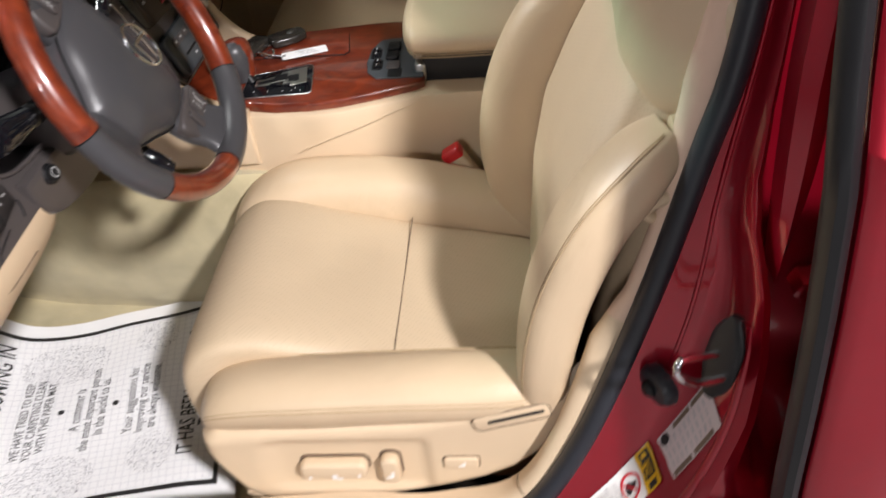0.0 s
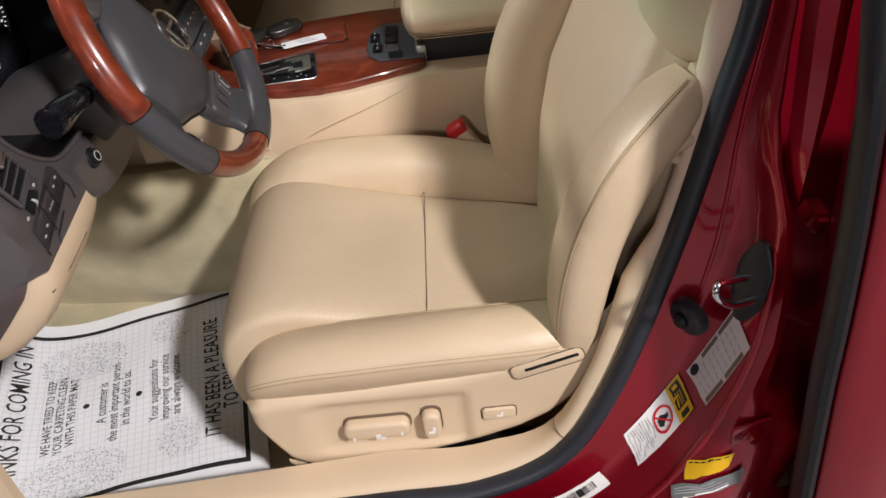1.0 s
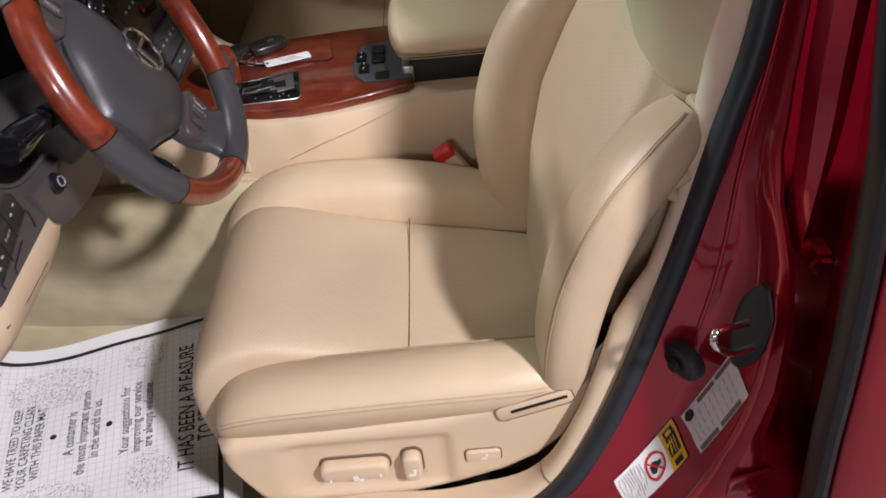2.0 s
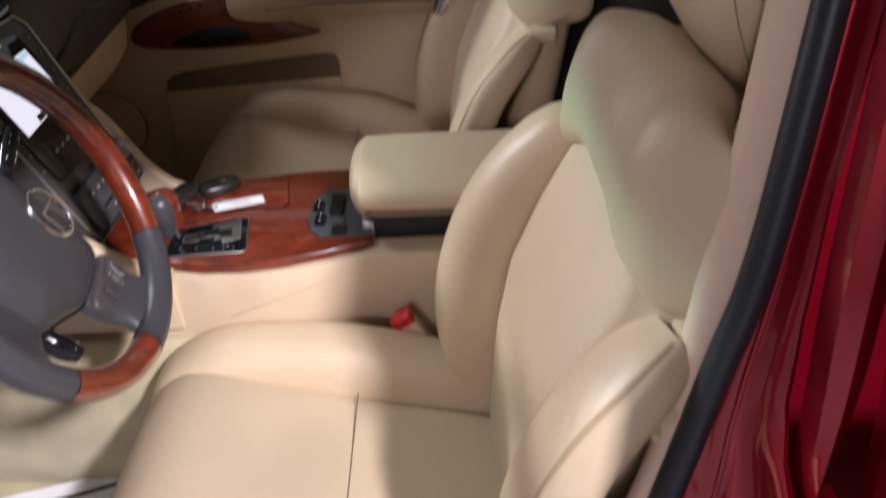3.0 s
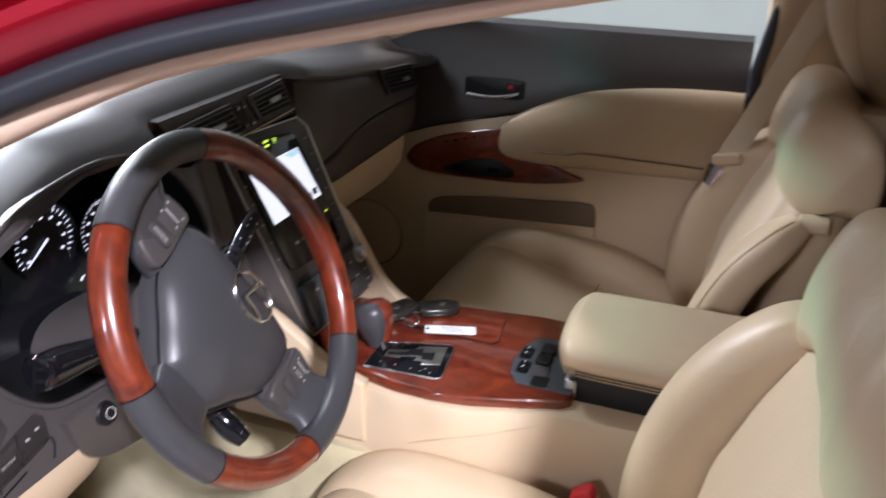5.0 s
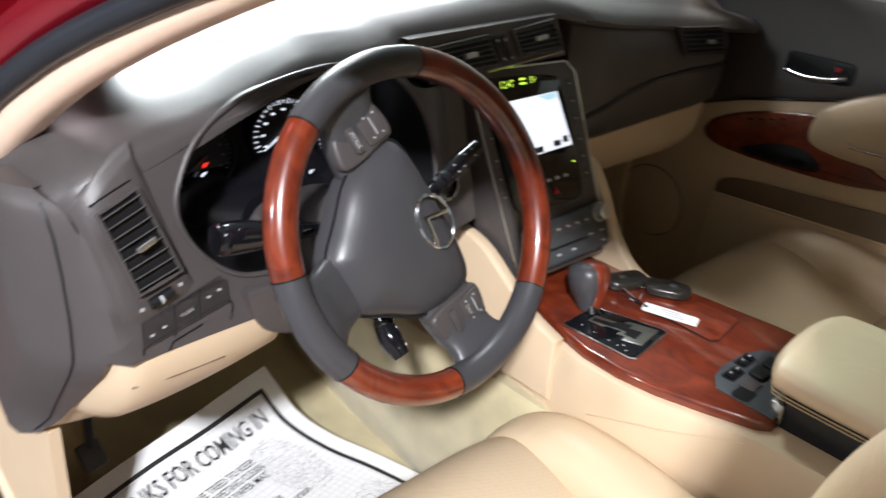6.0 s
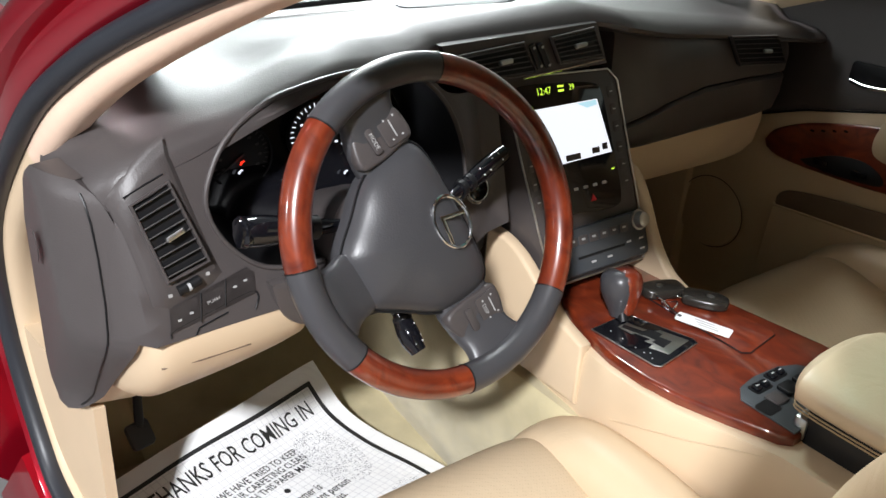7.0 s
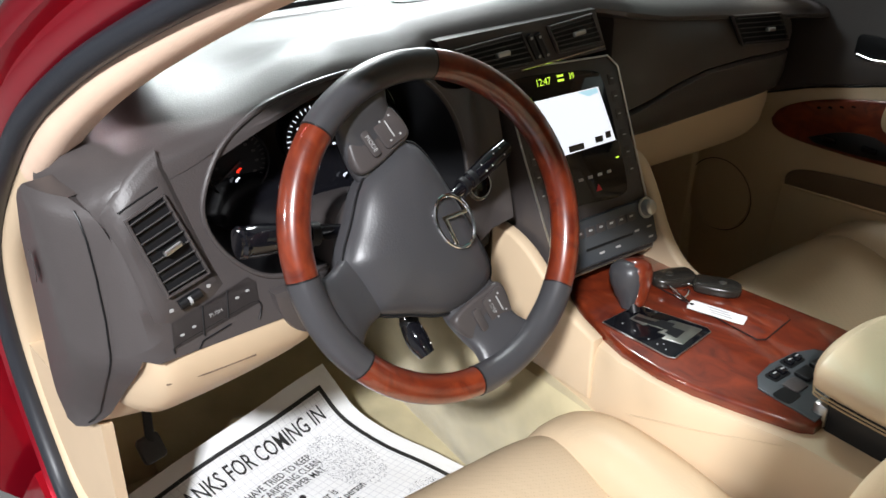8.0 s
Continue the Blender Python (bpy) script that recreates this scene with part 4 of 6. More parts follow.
shifter = part("shift_gate", flat([(0.003, -0.098), (0.0, -0.03), (0.008, -0.02), (0.098, 0.008), (0.107, 0.004), (0.119, -0.086), (0.112, -0.092)], ZT, 0.003, 0.001), GLOSS, console, "glossy black shift gate plate")
zig = [(0.018, -0.042), (0.03, -0.040), (0.055, -0.030), (0.058, -0.018), (0.098, -0.003), (0.106, -0.055), (0.080, -0.066), (0.078, -0.055), (0.066, -0.058), (0.068, -0.046), (0.045, -0.053), (0.043, -0.060), (0.02, -0.062)]
part("gate_insert", flat(zig, ZT + 0.003, 0.0015, 0.0005), GATE, shifter, "brushed silver gate insert")
slot_ = [(0.022, -0.052), (0.048, -0.042), (0.050, -0.030), (0.068, -0.024), (0.070, -0.034), (0.088, -0.028), (0.092, -0.050), (0.074, -0.052), (0.074, -0.044), (0.056, -0.048), (0.055, -0.050), (0.024, -0.060)]
part("gate_slot", flat(slot_, ZT + 0.0045, 0.0008), BLACK, shifter, "dark zigzag slot")
for x, y in ((0.022, -0.079), (0.045, -0.080), (0.07, -0.081), (0.085, -0.081), (0.10, -0.082), (0.09, -0.074)):
    part("gate_mark", flat(rrect(0.0018, 0.0022, 0.0005, 2, x, y), ZT + 0.003, 0.0006), MARK, shifter)
part("gate_frame", tube([(0.003, -0.098, ZT + 0.002), (0.0, -0.03, ZT + 0.002), (0.008, -0.02, ZT + 0.002), (0.098, 0.008, ZT + 0.002), (0.107, 0.004, ZT + 0.002), (0.119, -0.086, ZT + 0.002), (0.112, -0.092, ZT + 0.002)], 0.0010, 6, (0, 0, 1), True), SILVER, shifter, "thin silver frame")
lever = part("shift_lever", tube([(0.010, -0.040, ZT), (-0.006, -0.034, 0.68)], 0.008), BLACK, console, "black shift lever")
KM = axes((-0.012, -0.034, 0.694), (-0.25, 0.1, 1), (0, 1, 0))
part("knob_leather", sweep([tuple(KM @ Vector((h, 0, 0))) for h in (-0.038, -0.034, -0.026, -0.014, 0.0, 0.014, 0.024, 0.030, 0.032)], oval(0.025, 0.027, 24, 2.3), (0, 1, 0), [(0.42, 0.42), (0.46, 0.46), (0.56, 0.6), (0.76, 0.8), (0.95, 0.97), (1, 1), (0.9, 0.9), (0.6, 0.62), (0.25, 0.25)]), GREYL, lever, "grey leather knob")
part("knob_wood", sweep([tuple(KM @ Vector((h, 0.007, -0.005))) for h in (-0.034, -0.014, 0.002, 0.016, 0.026, 0.032, 0.034)], oval(0.023, 0.026, 24, 2.3), (0, 1, 0), [(0.5, 0.55), (0.75, 0.8), (0.93, 0.96), (1, 1), (0.88, 0.88), (0.55, 0.6), (0.2, 0.2)]), WOOD, lever, "glossy wood half of the knob")

# switch panel before the armrest
spanel = part("switch_panel", flat([(0.222, -0.056), (0.206, -0.035), (0.200, 0.0), (0.203, 0.05), (0.214, 0.078), (0.225, 0.086), (0.30, 0.092), (0.30, -0.058)], ZT, 0.003, 0.001), mat("blue_grey_plastic", (0.06, 0.068, 0.075), 0.4, vary=0.08), console, "dark blue-grey switch panel")
for x, y in ((0.220, -0.012), (0.214, 0.030)):
    part("switch_frame", flat(rrect(0.018, 0.034, 0.004, 3, x, y), ZT + 0.003, 0.001), BLACK, spanel)
    for dy in (-0.008, 0.008):
        part("rocker_switch", flat(rrect(0.012, 0.012, 0.003, 3, x, y + dy), ZT + 0.003, 0.006, 0.002), GLOSS, spanel, "glossy rocker switch")
        part("rocker_mark", flat(rrect(0.002, 0.006, 0.0005, 2, x, y + dy), ZT + 0.009, 0.0005), MARK, spanel)
part("seat_heater_switch", flat(rrect(0.022, 0.028, 0.004, 3, 0.243, 0.050), ZT + 0.003, 0.006, 0.002), BLACK, spanel, "black switch")
part("seat_heater_switch", flat(rrect(0.022, 0.028, 0.004, 3, 0.243, 0.016), ZT + 0.003, 0.006, 0.002), BLACK, spanel, "black switch")
part("blank_cover", flat(rrect(0.022, 0.026, 0.003, 3, 0.247, -0.016), ZT + 0.003, 0.003, 0.001), DARK, spanel)
part("coin_slot", flat(rrect(0.024, 0.030, 0.006, 3, 0.252, -0.042), ZT + 0.003, 0.0008), BLACK, spanel, "dark recess")

# keys on the console
def fob(at, turn, label):
    k = thing("key_fob", at, label, "car key", "keys on the console")
    m = pose(*at, 0, 0, turn)
    part("case", slab(crl([(-0.032, -0.012), (-0.02, -0.019), (0.015, -0.020), (0.033, -0.012), (0.036, 0.0), (0.033, 0.012), (0.015, 0.020), (-0.02, 0.019), (-0.032, 0.012)], 28), 0.016, 0.005, m, 3), FOB, k, "dark plastic key case")
    part("badge", slab(oval(0.006, 0.0045, 16), 0.0008, 0, m @ Matrix.Translation((0.008, 0, 0.016))), SILVER, k, "small silver badge")
    part("end_ring", tube([tuple(m @ Vector((-0.034 + 0.006 * math.cos(a), 0.006 * math.sin(a), 0.006))) for a in np.linspace(0, 6.28, 16)], 0.0012, 6), CHROME, k, "chrome ring")
    return k


fob((-0.012, 0.071, ZT + 0.003), 250, "black car key fob lying on the wood console")
fob((0.042, 0.101, ZT + 0.003), 32, "black car key fob with a silver badge on the wood console")
ringk = thing("key_ring", (0.01, 0.065, ZT + 0.004), "chrome key ring joining the fobs", "key ring")
part("ring", tube([(0.016 + 0.012 * math.cos(a), 0.052 + 0.012 * math.sin(a), ZT + 0.006 + 0.004 * math.sin(2 * a)) for a in np.linspace(0, 6.2, 26)], 0.0012, 6, (0, 0, 1), True), CHROME, ringk, "chrome ring")
part("chain", tube(cr([(-0.006, 0.045, ZT + 0.012), (0.008, 0.040, ZT + 0.014), (0.022, 0.042, ZT + 0.008), (0.046, 0.034, ZT + 0.008)], 18), 0.0018, 6), CHROME, ringk, "chrome chain")
tagk = thing("key_tag", (0.075, 0.066, ZT + 0.004), "white paper key tag with a punched hole", "key tag")
TM = axes((0.084, 0.047, ZT + 0.006), (0.936, 0.35, -0.02), (-0.35, 0.936, 0))
part("card", slab(rrect(0.080, 0.025, 0.003, 3), 0.0012, 0, TM), PAPER, tagk, "white card")
part("eyelet", slab(oval(0.003, 0.003, 12), 0.0006, 0, TM @ Matrix.Translation((-0.036, 0, 0.0013))), INK, tagk, "dark eyelet")
for k in range(3):
    part("written_bar", slab(rrect(0.03, 0.0022, 0.0005, 2, 0.0 + 0.004 * k, 0.006 - 0.006 * k), 0.0003, 0, TM @ Matrix.Translation((0, 0, 0.0013))), MARK, tagk)

# ---- dashboard ----
dash = thing("dashboard", (-0.3, YC, 0.6), "dark grey dashboard with a lit instrument cluster", "dashboard")


def edge_z(y):
    tab = ((-0.72, 0.890), (-0.705, 0.918), (-0.685, 0.940), (-0.65, 0.958), (-0.6, 0.972), (-0.5, 0.99), (-0.40, 1.022), (-0.30, 1.022), (-0.24, 1.032), (0.06, 1.048), (0.2, 1.024), (0.45, 1.0), (0.76, 0.965))
    return float(np.interp(y, [a for a, b in tab], [b for a, b in tab]))


def face_x(y, z):
    """The driver's face of the dashboard."""
    return -0.14 - 0.3 * (z - 0.88) - 0.05 * min(1.6, max(0.0, (-0.668 - y) / 0.04)) ** 2 - 0.035 * min(1.0, max(0.0, (y + 0.245) / 0.07)) ** 1.5


def edge_x(y):
    c = min(1, max(0, (y + 0.27) / 0.03)) * min(1, max(0, (0.10 - y) / 0.03))
    w = min(1.0, max(0.0, (-0.24 - y) / 0.06))
    return (-0.19 - 0.03 * c - 0.015 * max(0, (y - 0.5) / 0.26) ** 2) * (1 - w) + (face_x(y, edge_z(y) - 0.016) - 0.002) * w


def dash_ring(y):
    e, x = edge_z(y), edge_x(y)
    b = 0.01 * math.exp(-((y - YC) / 0.3) ** 2)
    k = min(1.0, max(0.0, (-0.5 - y) / 0.08))
    s = min(1.0, max(0.0, (-0.22 - y) / 0.1))
    return [(-0.70 + 0.05 * ((y - YC) / 0.7) ** 2, y, 0.968), (-0.55, y, 0.99 + b), (-0.42, y, 1.0 + b), (-0.32, y, max(1.0 + b, e - 0.002)), (x - 0.085, y, e + 0.005 + 0.008 * s), (x - 0.055, y, e + 0.004 + 0.007 * s), (x - 0.022, y, e + 0.001 * s), (x - 0.004, y, e - 0.007), (x + 0.003, y, e - 0.016), (x + 0.002 + 0.005 * k, y, e - 0.022 - 0.014 * k), (x - 0.012, y, e - 0.026 - 0.014 * k), (-0.3, y, e - 0.04), (-0.68, y, 0.93)]


part("dash_pad", loft([dash_ring(y) for y in np.linspace(-0.715, 0.75, 60)]), DARK, dash, "soft dark grey dash top")
HOOD = [(-0.588, 0.884), (-0.582, 0.918), (-0.55, 0.962), (-0.494, 0.992), (-0.415, 1.008), (-0.352, 1.010), (-0.29, 0.995), (-0.248, 0.95), (-0.232, 0.885), (-0.25, 0.83), (-0.34, 0.81), (-0.42, 0.806), (-0.494, 0.808), (-0.538, 0.818), (-0.572, 0.848)]
hood = crl(HOOD, 72)
outer = []
for y, z in hood:
    dy, dz = y + 0.41, z - 0.905
    f = min((0.30 if dy < 0 else 0.27) / max(1e-6, abs(dy)), ((edge_z(y) - 0.01 - 0.905) if dz > 0 else 0.145) / max(1e-6, abs(dz)))
    oy = -0.41 + dy * f
    oz = 0.905 + dz * f
    if dz < 0 and oz < 0.78:
        oz = 0.76 + 0.028 * (oy + 0.66)
    lim = min(1.0, max(0.0, (oy + 0.29) / 0.05))
    outer.append((oy, min(oz, (edge_z(oy) - 0.012 - 0.018 * min(1.0, max(0.0, (-0.5 - oy) / 0.08))) * (1 - lim) + 0.957 * lim)))
rings = []
for k in np.linspace(0, 1, 9):
    rings.append([(face_x(y + (oy - y) * k, z + (oz - z) * k), y + (oy - y) * k, z + (oz - z) * k) for (y, z), (oy, oz) in zip(hood, outer)])
rings.append([(x - 0.08, y, z) for x, y, z in rings[-1]])
part("driver_panel", loft(rings, caps=False), DARK, dash, "dark grey panel round the instruments")
part("hood_lip", sweep([(face_x(y, z) + 0.001, y, z) for y, z in hood], oval(0.0035, 0.003, 8), (1, 0, 0), loop=True), DARK, dash, "raised lip of the instrument hood")
CY, CZ = -0.41, 0.905
tunnel = [[(face_x(y, z) - d, CY + (y - CY) * f, CZ + (z - CZ) * f) for y, z in hood] for d, f in ((-0.001, 1.0), (0.03, 0.97), (0.08, 0.93), (0.11, 0.90))]
part("instrument_hood", loft(tunnel, caps=False), BLACK, dash, "black instrument hood")
cluster = part("instrument_face", loft([tunnel[-1], [(x - 0.004, CY + (y - CY) * 0.9, CZ + (z - CZ) * 0.9) for x, y, z in tunnel[-1]]]), GLOSS, dash, "dark instrument face")


def on_face(y, z, lift):
    return (face_x(y, z) - 0.11 + lift, y, z)


GP = Matrix(((0, 0, 1, 0), (1, 0, 0, 0), (0, 1, 0, 0), (0, 0, 0, 1)))
for gy, gz, r in ((-0.50, 0.90, 0.042), (-0.388, 0.912, 0.047), (-0.30, 0.90, 0.042)):
    m = Matrix.Translation(on_face(gy, gz, 0.004)) @ GP
    dial = part("dial", turned([(r, 0), (r, 0.006), (r * 0.94, 0.006), (r * 0.92, 0.001), (0.001, 0.001)], 36, m), BLACK, cluster, "round black dial with a silver ring")
    for k in range(27):
        a = radians(-130 + k * 260 / 26)
        t_ = slab(rrect(0.0013, 0.007 if k % 2 == 0 else 0.004, 0.0004, 2), 0.0006, 0, m @ Matrix.Rotation(-a, 4, "Z") @ Matrix.Translation((0, r * 0.84, 0.002)))
        part("dial_mark", t_, GAUGE if gy > -0.48 else DARK, dial, "scale mark")
    part("needle", slab([(-0.0015, -0.005), (0.0015, -0.005), (0.0006, r * 0.75), (-0.0006, r * 0.75)], 0.001, 0, m @ Matrix.Rotation(radians(125), 4, "Z") @ Matrix.Translation((0, 0, 0.003))), GAUGE if gy > -0.48 else DARK, dial, "needle")
    for k in range(9):
        a = radians(-120 + k * 30)
        part("dial_number", slab(rrect(0.0045, 0.003, 0.0008, 2), 0.0006, 0, m @ Matrix.Translation((math.sin(a) * r * 0.62, math.cos(a) * r * 0.62, 0.002))), GAUGE if gy > -0.48 else DARK, dial, "scale number")
for y, z, m in ((-0.501, 0.894, LAMPRED), (-0.505, 0.884, GAUGE), (-0.36, 0.86, GAUGE)):
    part("telltale", slab([(-0.003, -0.002), (-0.001, -0.003), (0.001, 0.0), (0.004, 0.002), (0.002, 0.003), (-0.002, 0.001)], 0.001, 0, Matrix.Translation(on_face(y, z, 0.010)) @ GP), m, cluster, "lit warning lamp")

# end panel of the dashboard, facing the door
capz = np.linspace(0.573, 0.926, 38)
capr = []
for z in capz:
    xe = float(np.interp(z, (0.573, 0.585, 0.60, 0.62, 0.66, 0.705, 0.738, 0.758, 0.80, 0.845, 0.89, 0.914, 0.926), (-0.31, -0.283, -0.265, -0.245, -0.208, -0.164, -0.134, -0.124, -0.130, -0.138, -0.152, -0.166, -0.20)))
    ye = float(np.interp(z, (0.573, 0.60, 0.62, 0.66, 0.705, 0.738, 0.758, 0.80, 0.845, 0.89, 0.914, 0.926), (-0.728, -0.706, -0.697, -0.693, -0.690, -0.685, -0.680, -0.676, -0.677, -0.684, -0.692, -0.706)))
    xl = float(np.interp(z, (0.573, 0.64, 0.84, 0.90, 0.926), (-0.335, -0.345, -0.330, -0.30, -0.265)))
    row_ = [(xe - 0.016, ye + 0.010, z)]
    for f in np.linspace(0, 1, 14):
        x = xe + (xl - xe) * f ** 1.5
        k = min(1.0, (xe - x) / 0.10)
        row_.append((x, ye + (min(ye, -0.737) - ye) * (1 - (1 - k) ** 2.2), z))
    capr.append(row_)
capr = [[(x, y + 0.03, z - 0.003) for x, y, z in capr[0]]] + capr + [[(x, y + 0.03, z + 0.003) for x, y, z in capr[-1]]]
part("end_panel", loft(capr, closed=False), DARK, dash, "dark grey end cover of the dashboard")
part("cap_groove", tube([(x, y - 0.001, z) for x, y, z in [r_[4] for r_ in capr[3:-2]]], 0.0012, 6), BLACK, dash, "dark joint in the end cover")
part("end_emblem", slab(oval(0.014, 0.02, 16), 0.001, 0, Matrix(((1, 0, 0, -0.262), (0, 0, -1, -0.7425), (0, 1, 0, 0.832), (0, 0, 0, 1)))), DARK, dash, "faint embossed mark")


# air vents: frame, dark throat, slats, thumb tab
def vent(corners, slats, name, depth, tabs, parent):
    """corners: top left, top right, bottom right, bottom left, as seen from the seat."""
    tl, tr, br, bl = [Vector(c) for c in corners]
    nrm = (br - tl).cross(tr - bl).normalized()
    if nrm.x < 0:
        nrm = -nrm
    v = part(name, pydata([tuple(p + nrm * 0.002) for p in (tl, tr, br, bl)] + [tuple(p - nrm * 0.004) for p in (tl, tr, br, bl)], [(0, 1, 2, 3), (4, 5, 6, 7), (0, 1, 5, 4), (1, 2, 6, 5), (2, 3, 7, 6), (3, 0, 4, 7)]), BLACK, parent, "dark vent throat", smooth=False)
    part("vent_frame", sweep([tuple(p + nrm * 0.003) for p in (tl, tl.lerp(tr, 0.5), tr, tr.lerp(br, 0.5), br, br.lerp(bl, 0.5), bl, bl.lerp(tl, 0.5))], oval(0.003, 0.002, 8, 3), tuple(nrm), loop=True), DARK, v, "dark vent frame")
    for k in range(slats):
        f = (k + 0.5) / slats
        a, b = tl.lerp(bl, f), tr.lerp(br, f)
        h = (bl - tl).length / slats
        d = (b - a)
        rot = Matrix.Rotation(radians(22), 3, d.normalized())
        prof = oval(h * 0.24, 0.0008, 8, 3)
        part("slat", sweep([tuple(a + d * 0.03 + nrm * 0.006), tuple(b - d * 0.03 + nrm * 0.006)], prof, tuple(rot @ (nrm * 0.75 + (tl - bl).normalized() * 0.6))), VENTG, v, "dark vent slat")
    for f, w in tabs:
        c = tl.lerp(bl, f).lerp(tr.lerp(br, f), w)
        d = (tr - tl).normalized()
        part("vent_tab", sweep([tuple(c + d * x + nrm * 0.012) for x in (-0.011, -0.0095, 0.0095, 0.011)], oval(0.0042, 0.0035, 10, 3), tuple(nrm), [(0.6, 0.6), (1, 1), (1, 1), (0.6, 0.6)]), SILVER, v, "silver vent tab")
    return v


def fx(y, z, d=0.004):
    return (face_x(y, z) + d, y, z)


POD = [(-0.688, 0.912), (-0.674, 0.930), (-0.656, 0.947), (-0.638, 0.960), (-0.622, 0.969), (-0.616, 0.945), (-0.610, 0.918), (-0.602, 0.885), (-0.594, 0.853), (-0.584, 0.821), (-0.598, 0.811), (-0.622, 0.803), (-0.648, 0.797), (-0.664, 0.803), (-0.670, 0.838), (-0.678, 0.876)]
pc = (-0.635, 0.872)
part("vent_pod", loft([[fx(pc[0] + (y - pc[0]) * f, pc[1] + (z - pc[1]) * f, d) for y, z in POD] for f, d in ((1.02, -0.003), (1.0, 0.0003), (0.95, 0.0016), (0.88, 0.0040), (0.82, 0.0058), (0.5, 0.0062))]), DARK, dash, "raised dark pod round the side vent")
vent([fx(-0.670, 0.912, 0.009), fx(-0.628, 0.928, 0.009), fx(-0.600, 0.841, 0.009), fx(-0.647, 0.829, 0.009)], 8, "side_vent", 0.02, [(0.52, 0.55)], dash)
part("vent_line", tube([fx(-0.674, 0.919, 0.0066), fx(-0.650, 0.929, 0.0066), fx(-0.630, 0.936, 0.0066)], 0.0009, 6), BLACK, dash, "dark line above the vent")
roller = part("vent_roller", sweep([fx(-0.637, 0.8155, 0.007), fx(-0.612, 0.8225, 0.007)], oval(0.006, 0.006, 12), (1, 0, 0)), BLACK, dash, "ribbed vent roller")
part("roller_mark", sweep([fx(-0.627, 0.8185, 0.0092), fx(-0.624, 0.8193, 0.0092)], oval(0.0055, 0.005, 12), (1, 0, 0)), MARK, roller)
for y, z in ((-0.646, 0.813), (-0.602, 0.8265)):
    part("vent_mark", slab(rrect(0.0045, 0.004, 0.001, 2), 0.0006, 0, Matrix.Translation(fx(y, z, 0.0068)) @ GP), MARK, dash, "printed vent mark")
# button row and small drawer below the vent
row = part("button_strip", loft([[fx(y, z - 0.001, 0.002) for y, z in ring] for ring in ([(-0.652, 0.772), (-0.648, 0.798), (-0.556, 0.822), (-0.548, 0.815), (-0.550, 0.792), (-0.600, 0.782)], [(-0.650, 0.774), (-0.647, 0.796), (-0.556, 0.82), (-0.550, 0.814), (-0.552, 0.794), (-0.600, 0.784)])]), DARK, dash, "dark strip of small buttons", smooth=False)
for y, z in ((-0.640, 0.7835), (-0.626, 0.788), (-0.573, 0.8035), (-0.560, 0.8075)):
    part("button_mark", slab(rrect(0.0045, 0.0028, 0.0008, 2), 0.0005, 0, Matrix.Translation(fx(y, z, 0.003)) @ GP), MARK, row)
words("PUSH", 0.0065, Matrix.Translation(fx(-0.600, 0.7955, 0.0045)) @ GP @ Matrix.Rotation(radians(14), 4, "Z"), MARK, row)
for pts in (((-0.617, 0.775), (-0.612, 0.806)), ((-0.587, 0.785), (-0.582, 0.814))):
    part("button_gap", tube([fx(y, z, 0.0025) for y, z in pts], 0.0009, 6), BLACK, row)
part("drawer_gap", tube([fx(y, z, 0.001) for y, z in cr([(-0.652, 0.766), (-0.646, 0.774), (-0.60, 0.784), (-0.556, 0.793), (-0.547, 0.786), (-0.553, 0.772)], 24)], 0.0011, 6), BLACK, dash, "gap round a small drawer")
part("drawer_gap", tube([fx(y, z, 0.001) for y, z in ((-0.625, 0.762), (-0.62, 0.769), (-0.585, 0.777))], 0.0009, 6), BLACK, dash)

# knee panel and column
KP = cr([(-0.688, -0.06), (-0.68, -0.038), (-0.668, -0.016), (-0.65, -0.004), (-0.61, 0.0), (-0.55, 0.0), (-0.49, -0.006), (-0.47, -0.02), (-0.40, -0.03), (-0.32, -0.05), (-0.27, -0.08)], 34)
part("knee_panel", loft([[(x + d, y, z + (0.028 + 0.16 * max(0.0, (0.72 - z) / 0.08)) * (y + 0.66)) for x, z in ((-0.130, 0.785), (-0.110, 0.772), (-0.105, 0.757), (-0.107, 0.73), (-0.116, 0.703), (-0.140, 0.672), (-0.172, 0.646), (-0.205, 0.632), (-0.235, 0.634), (-0.32, 0.68), (-0.40, 0.76))] for y, d in KP]), BEIGE, dash, "beige knee panel under the dash")
corner = []
for z in np.linspace(0.580, 0.764, 16):
    xe = float(np.interp(z, (0.573, 0.585, 0.60, 0.62, 0.66, 0.705, 0.738, 0.764), (-0.31, -0.283, -0.265, -0.245, -0.208, -0.164, -0.134, -0.124)))
    ye = float(np.interp(z, (0.573, 0.60, 0.62, 0.66, 0.705, 0.738, 0.764), (-0.728, -0.706, -0.697, -0.693, -0.690, -0.685, -0.679)))
    corner.append([(xe - 0.012, ye - 0.004, z), (xe - 0.004, ye + 0.010, z), (xe + 0.004, ye + 0.028, z), (xe + 0.010, ye + 0.055, z), (xe + 0.006, ye + 0.082, z), (xe - 0.02, ye + 0.10, z), (xe - 0.07, ye + 0.08, z), (xe - 0.08, ye + 0.02, z)])
part("knee_corner", loft(corner), BEIGE, dash, "beige corner of the knee panel")
part("drawer_line", tube([(-0.1180, -0.662, 0.722), (-0.1095, -0.62, 0.7245), (-0.1088, -0.56, 0.7265)], 0.0011, 6), BROWN, dash, "dark joint line")
# the shade under the dash, put in as a near-black sheet
part("under_dash_shade", box((-0.55, -0.66, 0.70), (-0.20, -0.13, 0.74), 0.01), NIGHT, dash, "near-black sheet for the shade under the dash")
